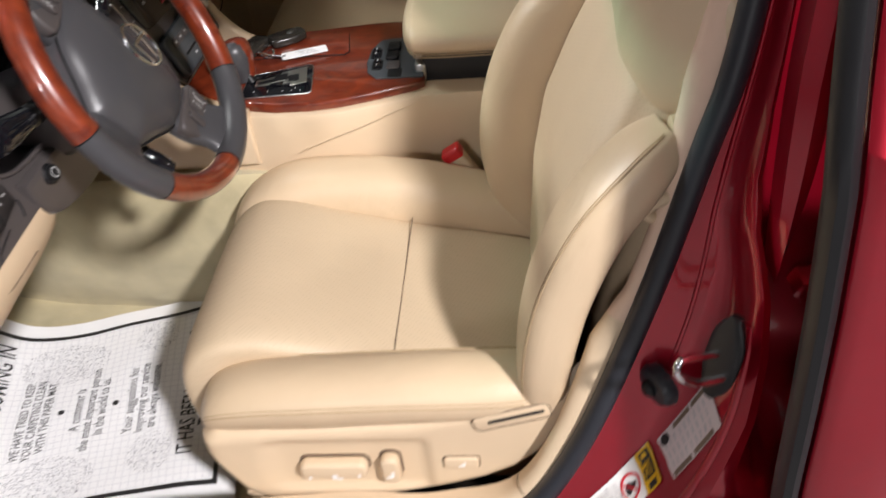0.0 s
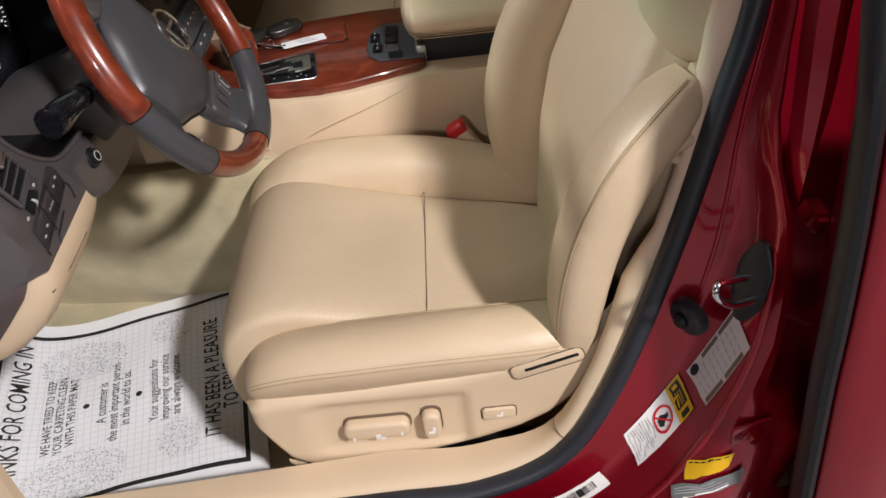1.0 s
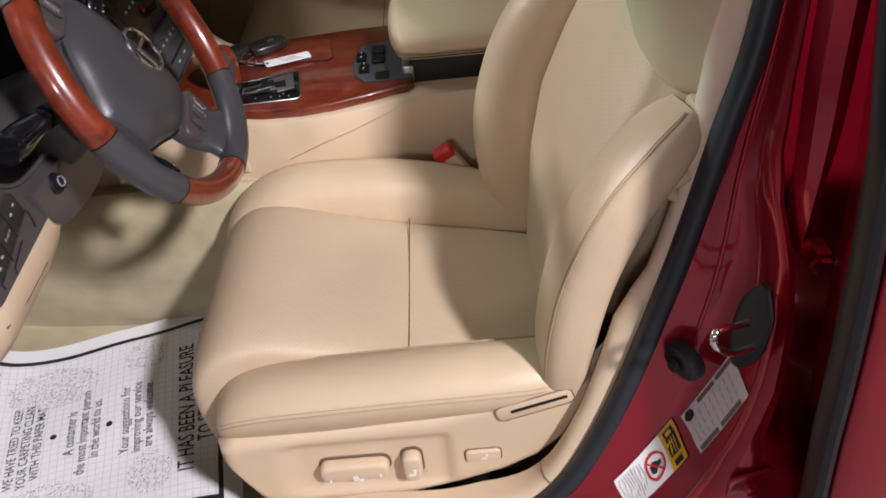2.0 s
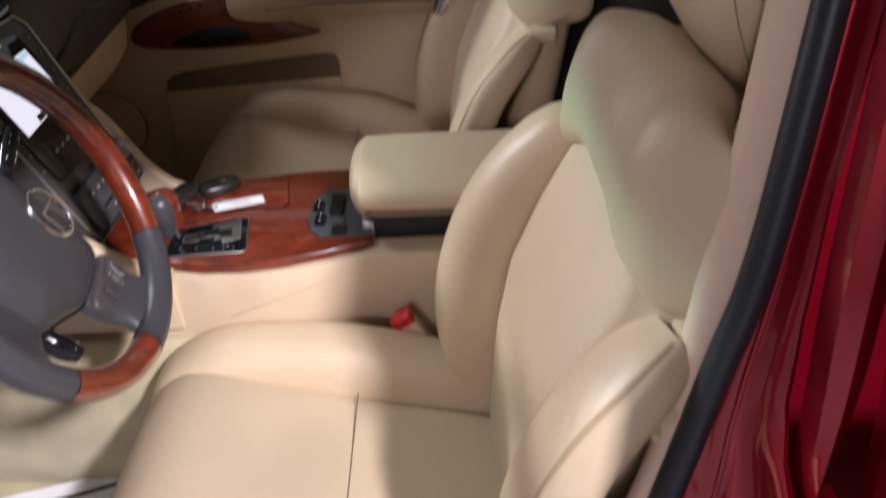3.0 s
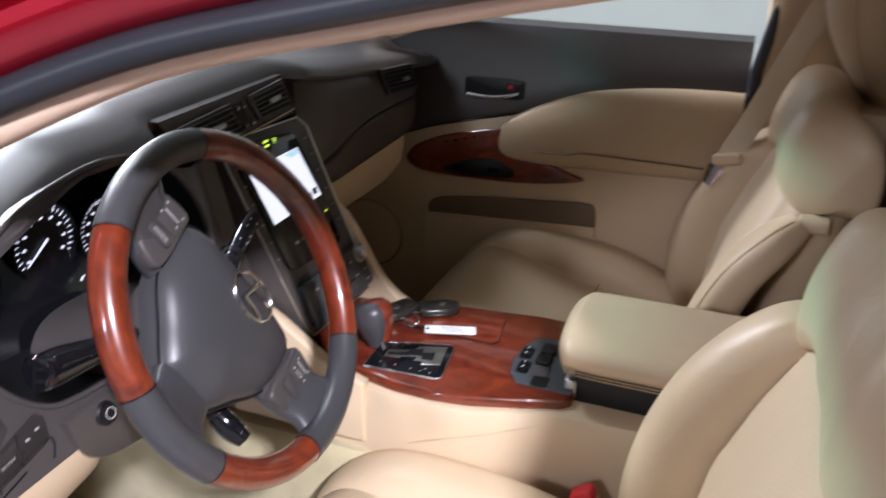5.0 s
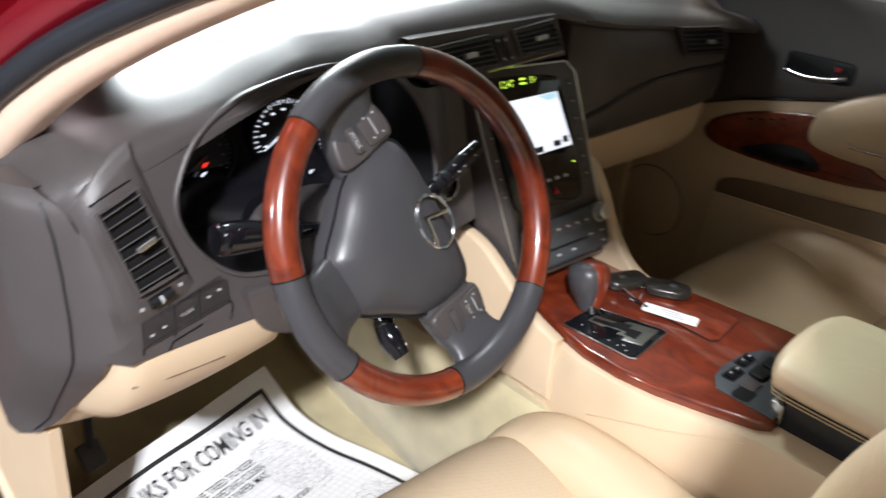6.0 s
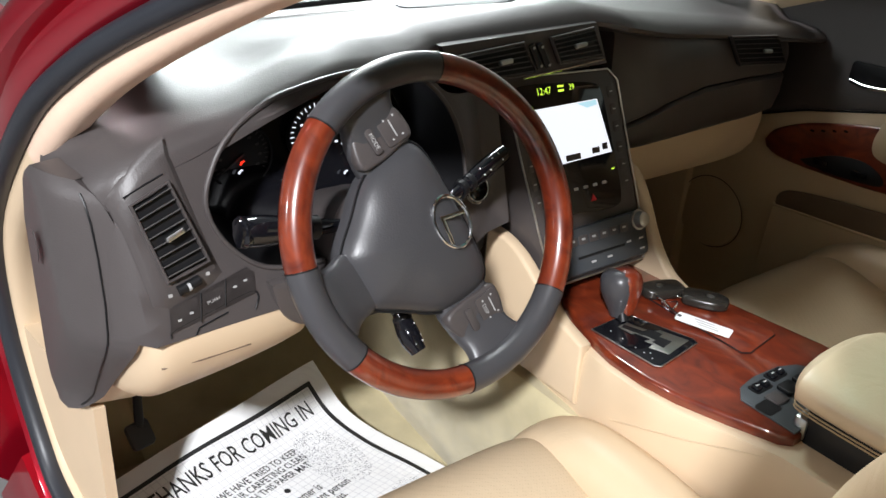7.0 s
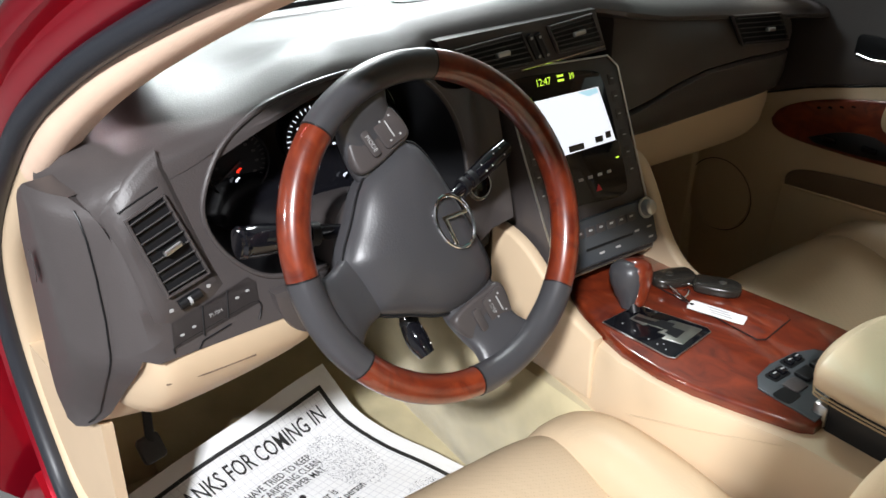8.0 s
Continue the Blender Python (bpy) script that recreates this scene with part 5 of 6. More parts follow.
col = [(-0.02, 0.868, 0.045, 0.036), (-0.05, 0.855, 0.055, 0.046), (-0.09, 0.835, 0.062, 0.058), (-0.14, 0.81, 0.07, 0.066), (-0.22, 0.78, 0.075, 0.07)]
part("column_cover", loft([[(x, -0.39 + a, z + b) for a, b in oval(w, h, 28, 3.0)] for x, z, w, h in cr(col, 12)]), DARK, dash, "dark grey steering column cover")
lp = cr([(-0.535, 0.80), (-0.525, 0.762), (-0.50, 0.735), (-0.46, 0.722), (-0.40, 0.715), (-0.34, 0.722), (-0.30, 0.74), (-0.29, 0.80)], 28)
part("column_lower_panel", slab(lp, 0.06, 0.008, Matrix(((0, 0, 1, -0.162), (1, 0, 0, 0), (0, 1, 0, 0), (0, 0, 0, 1)))), DARK, dash, "dark panel round the column")
knobm = axes((-0.104, -0.487, 0.784), (0, 1, 0.15), (-0.3, 0, 1))
tk = part("tilt_knob", turned([(0.001, 0), (0.013, 0), (0.013, 0.004), (0.010, 0.006), (0.010, 0.010), (0.006, 0.011), (0.001, 0.010)], 20, knobm), BLACK, dash, "round black column switch")
part("knob_ring", tube([tuple(knobm @ Vector((0.006 * math.cos(a), 0.006 * math.sin(a), 0.0112))) for a in np.linspace(0, 2 * math.pi, 20, endpoint=False)], 0.0006, 6, tuple(knobm.col[2][:3]), True), MARK, tk, "pale ring mark")
# stalks
def stalk(pts, r, parent, name, label, sizes=(0.5, 0.55, 0.9, 1.08, 0.95), marks=4):
    s = part(name, sweep(cr(pts, 20), oval(r, r * 0.85, 16, 2.6), (0.4, 0, 1), cr([(k, k) for k in sizes], 20)), GLOSS, parent, label)
    a, b = Vector(pts[-3]), Vector(pts[-1])
    for k in range(marks):
        p = a.lerp(b, 0.25 + 0.17 * k)
        for j in (-1, 0, 1):
            if (k + j) % 3 == 0:
                continue
            n_ = Vector((0.75, 0, 0.66))
            t_ = (b - a).normalized().cross(n_).normalized()
            part("stalk_mark", slab(rrect(0.0016, 0.0018, 0.0005, 2), 0.0006, 0, axes(p + n_ * r * 0.93 + t_ * 0.005 * j, b - a, t_)), WHITE, s)
    for f in (0.42, 0.5, 0.58):
        i = int(f * 19)
        c0 = cr(pts, 20)[i]
        part("stalk_ring", sweep([c0, cr(pts, 20)[i + 1]], oval(r * 1.05, r * 0.9, 16, 2.6), (0.4, 0, 1), [(sizes[2], sizes[2])] * 2), BLACK, s, "black ribbed collar")
    return s


stalk([(-0.06, -0.42, 0.872), (-0.068, -0.47, 0.874), (-0.074, -0.515, 0.878), (-0.080, -0.555, 0.882), (-0.082, -0.580, 0.884)], 0.0135, dash, "light_stalk", "black light stalk", (0.5, 0.55, 0.95, 1.3, 1.2))
stalk([(-0.06, -0.34, 0.866), (-0.075, -0.305, 0.872), (-0.085, -0.27, 0.881), (-0.092, -0.235, 0.894), (-0.096, -0.206, 0.906)], 0.0125, dash, "wiper_stalk", "black wiper stalk")
part("stalk_tip", turned([(0.001, 0), (0.0155, 0), (0.018, 0.004), (0.0165, 0.010), (0.011, 0.0155), (0.001, 0.018)], 24, axes((-0.0825, -0.579, 0.884), (0.5, 0, 1), (1, 0, -0.5))), GLOSS, dash, "glossy stalk end")
stalk([(-0.055, -0.395, 0.80), (-0.040, -0.402, 0.775), (-0.026, -0.405, 0.755), (-0.010, -0.404, 0.738), (0.004, -0.40, 0.724)], 0.0125, dash, "cruise_stalk", "black cruise control stalk", (0.5, 0.62, 0.95, 1.12, 0.8))
# ignition button beside the column
ign = part("start_button", turned([(0.001, 0), (0.020, 0), (0.021, 0.003), (0.018, 0.006), (0.016, 0.0045), (0.001, 0.0045)], 28, axes((-0.128, -0.222, 0.848), (0, 1, 0), (-0.3, 0, 1))), GLOSS, dash, "round black start button")
part("button_ring", tube([tuple(axes((-0.128, -0.222, 0.848), (0, 1, 0), (-0.3, 0, 1)) @ Vector((0.017 * math.cos(a), 0.017 * math.sin(a), 0.006))) for a in np.linspace(0, 2 * math.pi, 24, endpoint=False)], 0.0007, 6, (1, 0, 0.3), True), SILVER, ign, "thin silver ring")

# centre stack
def st(y, z, lift=0.0):
    """A place on the sloping centre panel."""
    return (-0.2 + 0.407 * (0.97 - z) + lift * 0.926, y, z + lift * 0.377)


SM = axes(st(0.0, 0.82), (0, 1, 0), (-0.377, 0, 0.926))


def sp(outline, depth, lift=0.0, bevel=0.0):
    """A plate on the centre panel; the outline in (y, distance up the panel from z 0.82)."""
    return slab(outline, depth, bevel, SM @ Matrix.Translation((0, 0, lift)))


def up(z):
    return (z - 0.82) / 0.926


stack_out = [(-0.128, up(0.955)), (-0.12, up(0.968)), (0.08, up(0.962)), (0.098, up(0.945)), (0.102, up(0.86)), (0.108, up(0.75)), (0.11, up(0.70)), (0.10, up(0.682)), (-0.088, up(0.682)), (-0.10, up(0.70)), (-0.118, up(0.85))]
stack = part("stack_body", sp(stack_out, 0.10, -0.10, 0.004), DARK, dash, "dark grey centre stack")
part("stack_edge", sweep([tuple(SM @ Vector((a, b, 0.001))) for a, b in stack_out], oval(0.0016, 0.0016, 8), (1, 0, 0.4), loop=True), SILVER, stack, "thin silver edge")
scr = part("screen_surround", sp(crl([(-0.105, up(0.955)), (-0.03, up(0.953)), (0.04, up(0.946)), (0.058, up(0.93)), (0.066, up(0.86)), (0.070, up(0.79)), (0.055, up(0.768)), (-0.02, up(0.772)), (-0.075, up(0.776)), (-0.088, up(0.80)), (-0.10, up(0.88)), (-0.11, up(0.94))], 48), 0.004, 0.0, 0.0015), GLOSS, stack, "glossy black display surround")
screen = part("screen", sp([(-0.092, up(0.922)), (0.044, up(0.923)), (0.060, up(0.846)), (-0.058 - 0.022, up(0.843))], 0.001, 0.0045), SCREEN, scr, "lit white navigation screen")
part("screen_button", sp(rrect(0.030, 0.009, 0.001, 2, -0.022, up(0.850)), 0.0006, 0.0056), DARK, screen, "dark on-screen key")
part("screen_button", sp(rrect(0.016, 0.009, 0.001, 2, 0.026, up(0.853)), 0.0006, 0.0056), DARK, screen, "dark on-screen key")
part("screen_button", sp(rrect(0.011, 0.010, 0.001, 2, 0.046, up(0.856)), 0.0006, 0.0056), DARK, screen, "dark on-screen key")
part("screen_tint", sp([(0.0, up(0.921)), (0.040, up(0.922)), (0.042, up(0.915)), (0.02, up(0.913))], 0.0006, 0.0056), glow("pale_cyan", (0.55, 0.85, 0.95), 1.1), screen, "pale cyan map edge")
words("12:47", 0.0145, SM @ Matrix.Translation((-0.060, up(0.944), 0.0046)), DIGITS, scr, "clock_digits", squeeze=0.9)
words("39", 0.0125, SM @ Matrix.Translation((-0.004, up(0.9445), 0.0046)), DIGITS, scr, "temperature_digits", squeeze=0.9)
for k in (0, 1):
    part("display_mark", sp(rrect(0.012, 0.003, 0.0005, 2, -0.026, up(0.948 - 0.006 * k)), 0.0006, 0.0044), DIGITS, scr)
for k, y in enumerate((-0.045, -0.025, -0.005, 0.015, 0.035)):
    part("climate_mark", sp(rrect(0.009, 0.0045, 0.001, 2, y, up(0.806)), 0.0006, 0.0044), MARK, scr)
part("indicator", sp(rrect(0.006, 0.002, 0.0005, 2, 0.058, up(0.822)), 0.0006, 0.0044), DIGITS, scr, "small green lamp")
tri = [(0.0, 0.0065), (-0.006, -0.004), (0.006, -0.004)]
part("hazard_mark", sp([(0.008 + a, up(0.788) + b) for a, b in tri], 0.0008, 0.0044), REDINK, scr, "red hazard triangle")
for z in (0.93, 0.905, 0.88, 0.85, 0.825, 0.80):
    part("side_button", sp(rrect(0.014, 0.018, 0.003, 3, 0.083 + 0.14 * (0.87 - z) * 0.4, up(z)), 0.0012, 0.0, 0.0006), DARK, stack, "small side button")
    part("side_mark", sp(rrect(0.006, 0.002, 0.0005, 2, 0.083 + 0.14 * (0.87 - z) * 0.4, up(z)), 0.0005, 0.002), MARK, stack)
    part("side_button", sp(rrect(0.012, 0.018, 0.003, 3, -0.110 + 0.25 * (0.95 - z) * 0.3, up(z)), 0.0012, 0.0, 0.0006), DARK, stack, "small side button")
    part("side_mark", sp(rrect(0.005, 0.002, 0.0005, 2, -0.110 + 0.25 * (0.95 - z) * 0.3, up(z)), 0.0005, 0.002), MARK, stack)
radio = part("radio_panel", sp(rrect(0.188, 0.070, 0.008, 4, 0.010, up(0.722)), 0.014, 0.0, 0.004), mat("slate_plastic", (0.045, 0.05, 0.056), 0.35, vary=0.1), stack, "slate grey radio panel")
part("volume_knob", turned([(0.001, 0), (0.0135, 0), (0.0135, 0.004), (0.0115, 0.012), (0.010, 0.013), (0.001, 0.0125)], 24, SM @ Matrix.Translation((0.088, up(0.742), 0.014))), SILVER, radio, "round satin volume knob")
part("knob_collar", turned([(0.0145, 0), (0.0165, 0), (0.0165, 0.002), (0.0145, 0.002)], 24, SM @ Matrix.Translation((0.088, up(0.742), 0.014))), SILVER, radio, "silver collar")
part("disc_slot", sp(rrect(0.10, 0.004, 0.001, 2, 0.0, up(0.713)), 0.001, 0.0138), BLACK, radio, "disc slot")
for k in range(6):
    part("preset_button", sp(rrect(0.018, 0.013, 0.002, 2, -0.058 + 0.022 * k, up(0.737)), 0.002, 0.014, 0.0008), DARK, radio, "grey preset button")
    part("preset_mark", sp(rrect(0.007, 0.003, 0.0005, 2, -0.058 + 0.022 * k, up(0.738)), 0.0005, 0.016), MARK, radio)
for y, z in ((-0.02, 0.703), (0.015, 0.703), (0.06, 0.715), (0.088, 0.715), (0.088, 0.700)):
    part("radio_mark", sp(rrect(0.010, 0.003, 0.0005, 2, y, up(z)), 0.0005, 0.0142), MARK, radio)


def cv(y, z, d=0.0):
    return (-0.2 - 0.2 * (z - 1.0) + d, y, z)


part("vent_panel", pydata([cv(-0.235, 1.022, 0.0), cv(0.055, 1.032), cv(0.075, 0.972), cv(-0.20, 0.962), cv(-0.235, 1.022, -0.06), cv(0.055, 1.032, -0.06), cv(0.075, 0.972, -0.06), cv(-0.20, 0.962, -0.06)], [(0, 1, 2, 3), (0, 1, 5, 4), (1, 2, 6, 5), (2, 3, 7, 6), (3, 0, 4, 7)]), DARK, dash, "dark vent panel", smooth=False)
vent([cv(-0.212, 1.008, 0.003), cv(-0.098, 1.016, 0.003), cv(-0.076, 0.973, 0.003), cv(-0.185, 0.972, 0.003)], 6, "centre_vent", 0.02, [(0.45, 0.55)], dash)
vent([cv(-0.045, 1.018, 0.003), cv(0.040, 1.026, 0.003), cv(0.060, 0.984, 0.003), cv(-0.028, 0.982, 0.003)], 6, "centre_vent", 0.02, [(0.45, 0.5)], dash)
for y in (-0.082, -0.066):
    r_ = part("vent_roller", sweep([cv(y, 1.012, 0.004), cv(y + 0.016, 0.980, 0.004)], oval(0.005, 0.004, 10), (0, 1, 0)), BLACK, dash, "ribbed vent roller")
    for f in (0.1, 0.9):
        a = Vector(cv(y, 1.012, 0.009)).lerp(Vector(cv(y + 0.016, 0.980, 0.009)), f)
        part("roller_mark", slab(rrect(0.004, 0.004, 0.001, 2), 0.0006, 0, Matrix.Translation(a) @ GP), MARK, r_)
part("vent_chrome", tube([cv(-0.10, 0.968, 0.004), cv(0.0, 0.974, 0.004), cv(0.066, 0.979, 0.004)], 0.0018, 6), CHROME, dash, "thin chrome strip")

# passenger side of the dashboard
def px_(y):
    return -0.188 - 0.03 * max(0, (0.22 - y) / 0.11) ** 2 - 0.02 * max(0, (y - 0.45) / 0.16) ** 2 - 0.05 * max(0, (y - 0.575) / 0.05) ** 2


def gap_z(y):
    return float(np.interp(y, (0.10, 0.161, 0.226, 0.325, 0.451, 0.584, 0.64), (0.842, 0.864, 0.886, 0.904, 0.908, 0.902, 0.898)))


gl, gt = [], []
for y in np.linspace(0.112, 0.625, 44):
    e, x, zl = edge_z(y) - 0.016, px_(y), gap_z(y)
    zb = 0.808 + 0.014 * min(1.0, (y - 0.1) / 0.35)
    gt.append([(x - 0.05, y, e), (x - 0.010, y, e - 0.004), (x - 0.001, y, e - 0.018), (x + 0.003, y, (e + zl) / 2), (x + 0.002, y, zl + 0.005), (x - 0.003, y, zl + 0.0012), (x - 0.03, y, zl + 0.0012), (x - 0.06, y, e)])
    gl.append([(x - 0.03, y, zl - 0.0012), (x - 0.003, y, zl - 0.0012), (x + 0.003, y, zl - 0.006), (x + 0.002, y, (zl + zb) / 2), (x - 0.006, y, zb + 0.010), (x - 0.020, y, zb), (x - 0.08, y, zb - 0.004), (x - 0.09, y, zl - 0.01)])
part("upper_dash_panel", loft(gt), DARK, dash, "dark grey panel before the passenger")
part("glove_box_lid", loft(gl), DARK, dash, "dark grey upper glove box lid")
part("lower_glove_box", loft([[(px_(y) + x, y, z) for x, z in ((-0.024, 0.83), (-0.022, 0.80), (-0.03, 0.755), (-0.05, 0.728), (-0.10, 0.715), (-0.3, 0.71), (-0.3, 0.83))] for y in np.linspace(0.112, 0.625, 24)]), BEIGE, dash, "beige lower glove box")
vp = [(px_(0.365) + 0.004, 0.360, 0.991), (px_(0.50) + 0.007, 0.497, 0.982), (px_(0.545) + 0.010, 0.545, 0.928), (px_(0.40) + 0.007, 0.398, 0.940)]
vent(vp, 6, "passenger_vent", 0.02, [(0.5, 0.6)], dash)
part("speaker_cover", slab(crl([(-0.06, -0.02), (-0.02, -0.03), (0.04, -0.025), (0.075, 0.0), (0.04, 0.022), (-0.02, 0.025), (-0.06, 0.015)], 30), 0.002, 0.0008, Matrix.Translation((-0.36, -0.66, 0.992)) @ Matrix.Rotation(radians(100), 4, "Z")), GREYL, dash, "speaker cover on the dash")
part("dash_sensor", slab(crl([(-0.12, -0.02), (0.0, -0.045), (0.12, -0.02), (0.1, 0.03), (-0.1, 0.03)], 30), 0.003, 0.001, Matrix.Translation((-0.55, 0.06, 1.000)) @ Matrix.Rotation(radians(90), 4, "Z")), GREYL, dash, "flat cover on the dash top")
part("defrost_grille", sweep(cr([(-0.62, -0.5, 0.99), (-0.65, -0.2, 0.995), (-0.66, YC, 0.998), (-0.65, 0.26, 0.995), (-0.62, 0.56, 0.99)], 24), oval(0.006, 0.012, 10, 3), (0, 0, 1)), BLACK, dash, "black defroster grille")

# pedals
ped = thing("brake_pedal", (-0.38, -0.615, 0.42), "dark rubber parking brake pedal", "pedal")
pm = axes((-0.395, -0.618, 0.425), (0.25, -1, 0), (-0.6, 0, 0.8))
part("pad", slab(rrect(0.038, 0.042, 0.007, 3), 0.014, 0.004, pm), RUBBER, ped, "black rubber pedal pad")
for k in range(2):
    part("pad_mark", slab(rrect(0.03 - 0.004 * k, 0.005, 0.001, 2, 0.0, 0.006 - 0.012 * k), 0.0006, 0, pm @ Matrix.Translation((0, 0, 0.014))), MARK, ped)
part("arm", sweep([(-0.405, -0.618, 0.43), (-0.435, -0.605, 0.54), (-0.46, -0.60, 0.72)], oval(0.007, 0.005, 8, 3), (0, 1, 0)), BLACK, ped, "black pedal arm")
rest = thing("foot_rest", (-0.5, -0.60, 0.33), "tan carpeted foot rest beside the mat", "foot rest")
part("wedge", loft([[(x, y, z) for x, z in ((-0.54, 0.25), (-0.64, 0.40), (-0.70, 0.42), (-0.72, 0.2), (-0.54, 0.2))] for y in (-0.70, -0.58)]), CARPET, rest, "tan carpet")

# ---- passenger door ----
pdoor = thing("door_1", (0.05, 0.7, 0.3), "closed passenger door with beige and dark trim", "car door", "", "structure")


def belt(x):
    """The height of the line between dark and beige trim."""
    return float(np.interp(x, (-0.46, -0.305, -0.193, -0.059, 0.136, 0.442, 0.5), (0.70, 0.778, 0.818, 0.851, 0.899, 0.941, 0.945)))


XS = list(np.linspace(-0.46, 0.455, 40))
part("door_top", loft([[(x, 0.676, belt(x) + 0.002), (x, 0.672, belt(x) + 0.012), (x, 0.685, belt(x) + 0.06), (x, 0.705, 1.02), (x, 0.72, 1.045), (x, 0.78, 1.05), (x, 0.78, belt(x))] for x in XS]), DARK, pdoor, "dark grey upper door trim")
part("door_panel", loft([[(x, 0.705, 0.26), (x, 0.685, 0.42), (x, 0.674, 0.60), (x, 0.668, 0.72), (x, 0.668, belt(x) - 0.02), (x, 0.676, belt(x)), (x, 0.74, belt(x)), (x, 0.74, 0.26)] for x in XS]), BEIGE, pdoor, "beige lower door trim")
part("door_skin", box((-0.5, 0.79, 0.25), (0.45, 0.85, 0.97), 0.01), RED, pdoor, "dark red door skin")
part("trim_line", tube([(x, 0.672, belt(x)) for x in XS], 0.002, 6), BLACK, pdoor)
# armrest pad
pad = [(-0.040, 0.80, 0.006, 0.004), (-0.034, 0.803, 0.028, 0.012), (-0.01, 0.812, 0.046, 0.02), (0.05, 0.826, 0.064, 0.028), (0.15, 0.845, 0.082, 0.032), (0.28, 0.857, 0.090, 0.034), (0.40, 0.862, 0.092, 0.034), (0.455, 0.862, 0.092, 0.032)]
arm_p = part("door_armrest", loft([[(x, 0.668 - 0.2 * hy * 0 + a * hy / 0.03 * 0.03, z + b) for a, b in oval(1, hz, 28, 2.4)] for x, z, hz, hy in cr(pad, 30)]), LEATHER, pdoor, "padded beige leather door armrest")
part("pull_line", tube([(0.05, 0.640, 0.796), (0.09, 0.634, 0.798), (0.13, 0.634, 0.800), (0.15, 0.634, 0.806), (0.26, 0.633, 0.806), (0.40, 0.634, 0.804)], 0.002, 6), BROWN, arm_p, "shadowed pull edge")
# loudspeaker low in the front corner
spk = part("loudspeaker_cover", turned([(0.001, 0.006), (0.055, 0.006), (0.074, 0.004), (0.080, 0.002), (0.082, -0.02)], 40, axes((-0.352, 0.673, 0.535), (1, 0, 0), (0, 0.05, 1))), BEIGE, pdoor, "round beige loudspeaker cover")
part("cover_groove", tube([(-0.352 + 0.084 * math.cos(a), 0.672 + 0.004 * math.sin(a) * -1, 0.535 + 0.084 * math.sin(a)) for a in np.linspace(0, 2 * math.pi, 40)[:-1]], 0.0014, 6, (0, 1, 0), True), BROWN, spk, "shadowed groove round the cover")
# wood spear
spear = cr([(-0.253, 0.742), (-0.235, 0.768), (-0.18, 0.796), (-0.11, 0.816), (-0.03, 0.832), (0.03, 0.835)], 18) + cr([(0.05, 0.80), (0.10, 0.76), (0.16, 0.741), (0.12, 0.728), (0.04, 0.716), (-0.06, 0.711), (-0.16, 0.711), (-0.22, 0.716), (-0.247, 0.728)], 24)
DM = Matrix(((1, 0, 0, 0), (0, 0, -1, 0.668), (0, 1, 0, 0), (0, 0, 0, 1)))
sw = part("wood_inlay", slab(spear, 0.012, 0.006, DM, 3), WOOD, pdoor, "dark glossy wood inlay")
part("window_switch_panel", slab(cr([(-0.165, 0.727), (-0.10, 0.755), (-0.04, 0.762), (0.0, 0.745), (0.0, 0.725), (-0.08, 0.719), (-0.15, 0.72)], 24), 0.002, 0.0008, DM @ Matrix.Translation((0, 0, 0.012))), BLACK, sw, "black window switch panel")
part("window_switch", slab(rrect(0.03, 0.012, 0.003, 3, -0.12, 0.735), 0.005, 0.0015, DM @ Matrix.Translation((0, 0, 0.014))), GLOSS, sw, "black window switch")
part("window_switch", slab(rrect(0.03, 0.012, 0.003, 3, -0.04, 0.737), 0.005, 0.0015, DM @ Matrix.Translation((0, 0, 0.014))), GLOSS, sw, "black window switch")
for k in range(4):
    part("memory_button", slab(rrect(0.008, 0.004, 0.001, 2, -0.155 + 0.022 * k, 0.789 + 0.006 * k), 0.001, 0, DM @ Matrix.Translation((0, 0, 0.012))), GLOSS, sw)
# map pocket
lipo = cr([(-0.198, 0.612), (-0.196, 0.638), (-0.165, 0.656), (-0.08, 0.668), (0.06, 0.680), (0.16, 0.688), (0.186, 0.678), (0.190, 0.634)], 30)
# no hollow here: the shade inside the pocket is a brown plate
part("pocket_opening", slab(lipo, 0.006, 0.003, DM), BROWN, pdoor, "brown plate for the shaded pocket opening")
pock = [(-0.203, 0.612), (0.19, 0.632), (0.19, 0.36), (-0.215, 0.34)]
part("map_pocket", slab([(a, b) for a, b in pock], 0.010, 0.004, DM @ Matrix.Translation((0, 0, -0.006))), BEIGE, pdoor, "beige door pocket")
part("pocket_lip", sweep([(-0.203, 0.665, 0.613), (0.0, 0.664, 0.6225), (0.19, 0.665, 0.633)], oval(0.004, 0.004, 10), (0, 1, 0)), BEIGE, pdoor, "beige pocket lip")
# inside handle
hb = part("handle_recess", slab(rrect(0.135, 0.044, 0.010, 4, -0.056, 0.913), 0.006, 0.003, DM @ Matrix.Translation((0, 0, -0.014))), BLACK, pdoor, "black handle recess")
part("handle", sweep(cr([(-0.115, 0.676, 0.897), (-0.08, 0.668, 0.894), (-0.03, 0.667, 0.899), (0.0, 0.672, 0.908)], 14), oval(0.006, 0.005, 10), (0, 1, 0)), CHROME, hb, "chrome door handle")
part("lock_tab", slab(rrect(0.03, 0.016, 0.004, 3, -0.012, 0.922), 0.006, 0.002, DM @ Matrix.Translation((0, 0, -0.008))), BLACK, hb)
part("lock_mark", slab(rrect(0.008, 0.008, 0.001, 2, -0.018, 0.921), 0.001, 0, DM @ Matrix.Translation((0, 0, -0.0018))), REDINK, hb, "red lock mark")

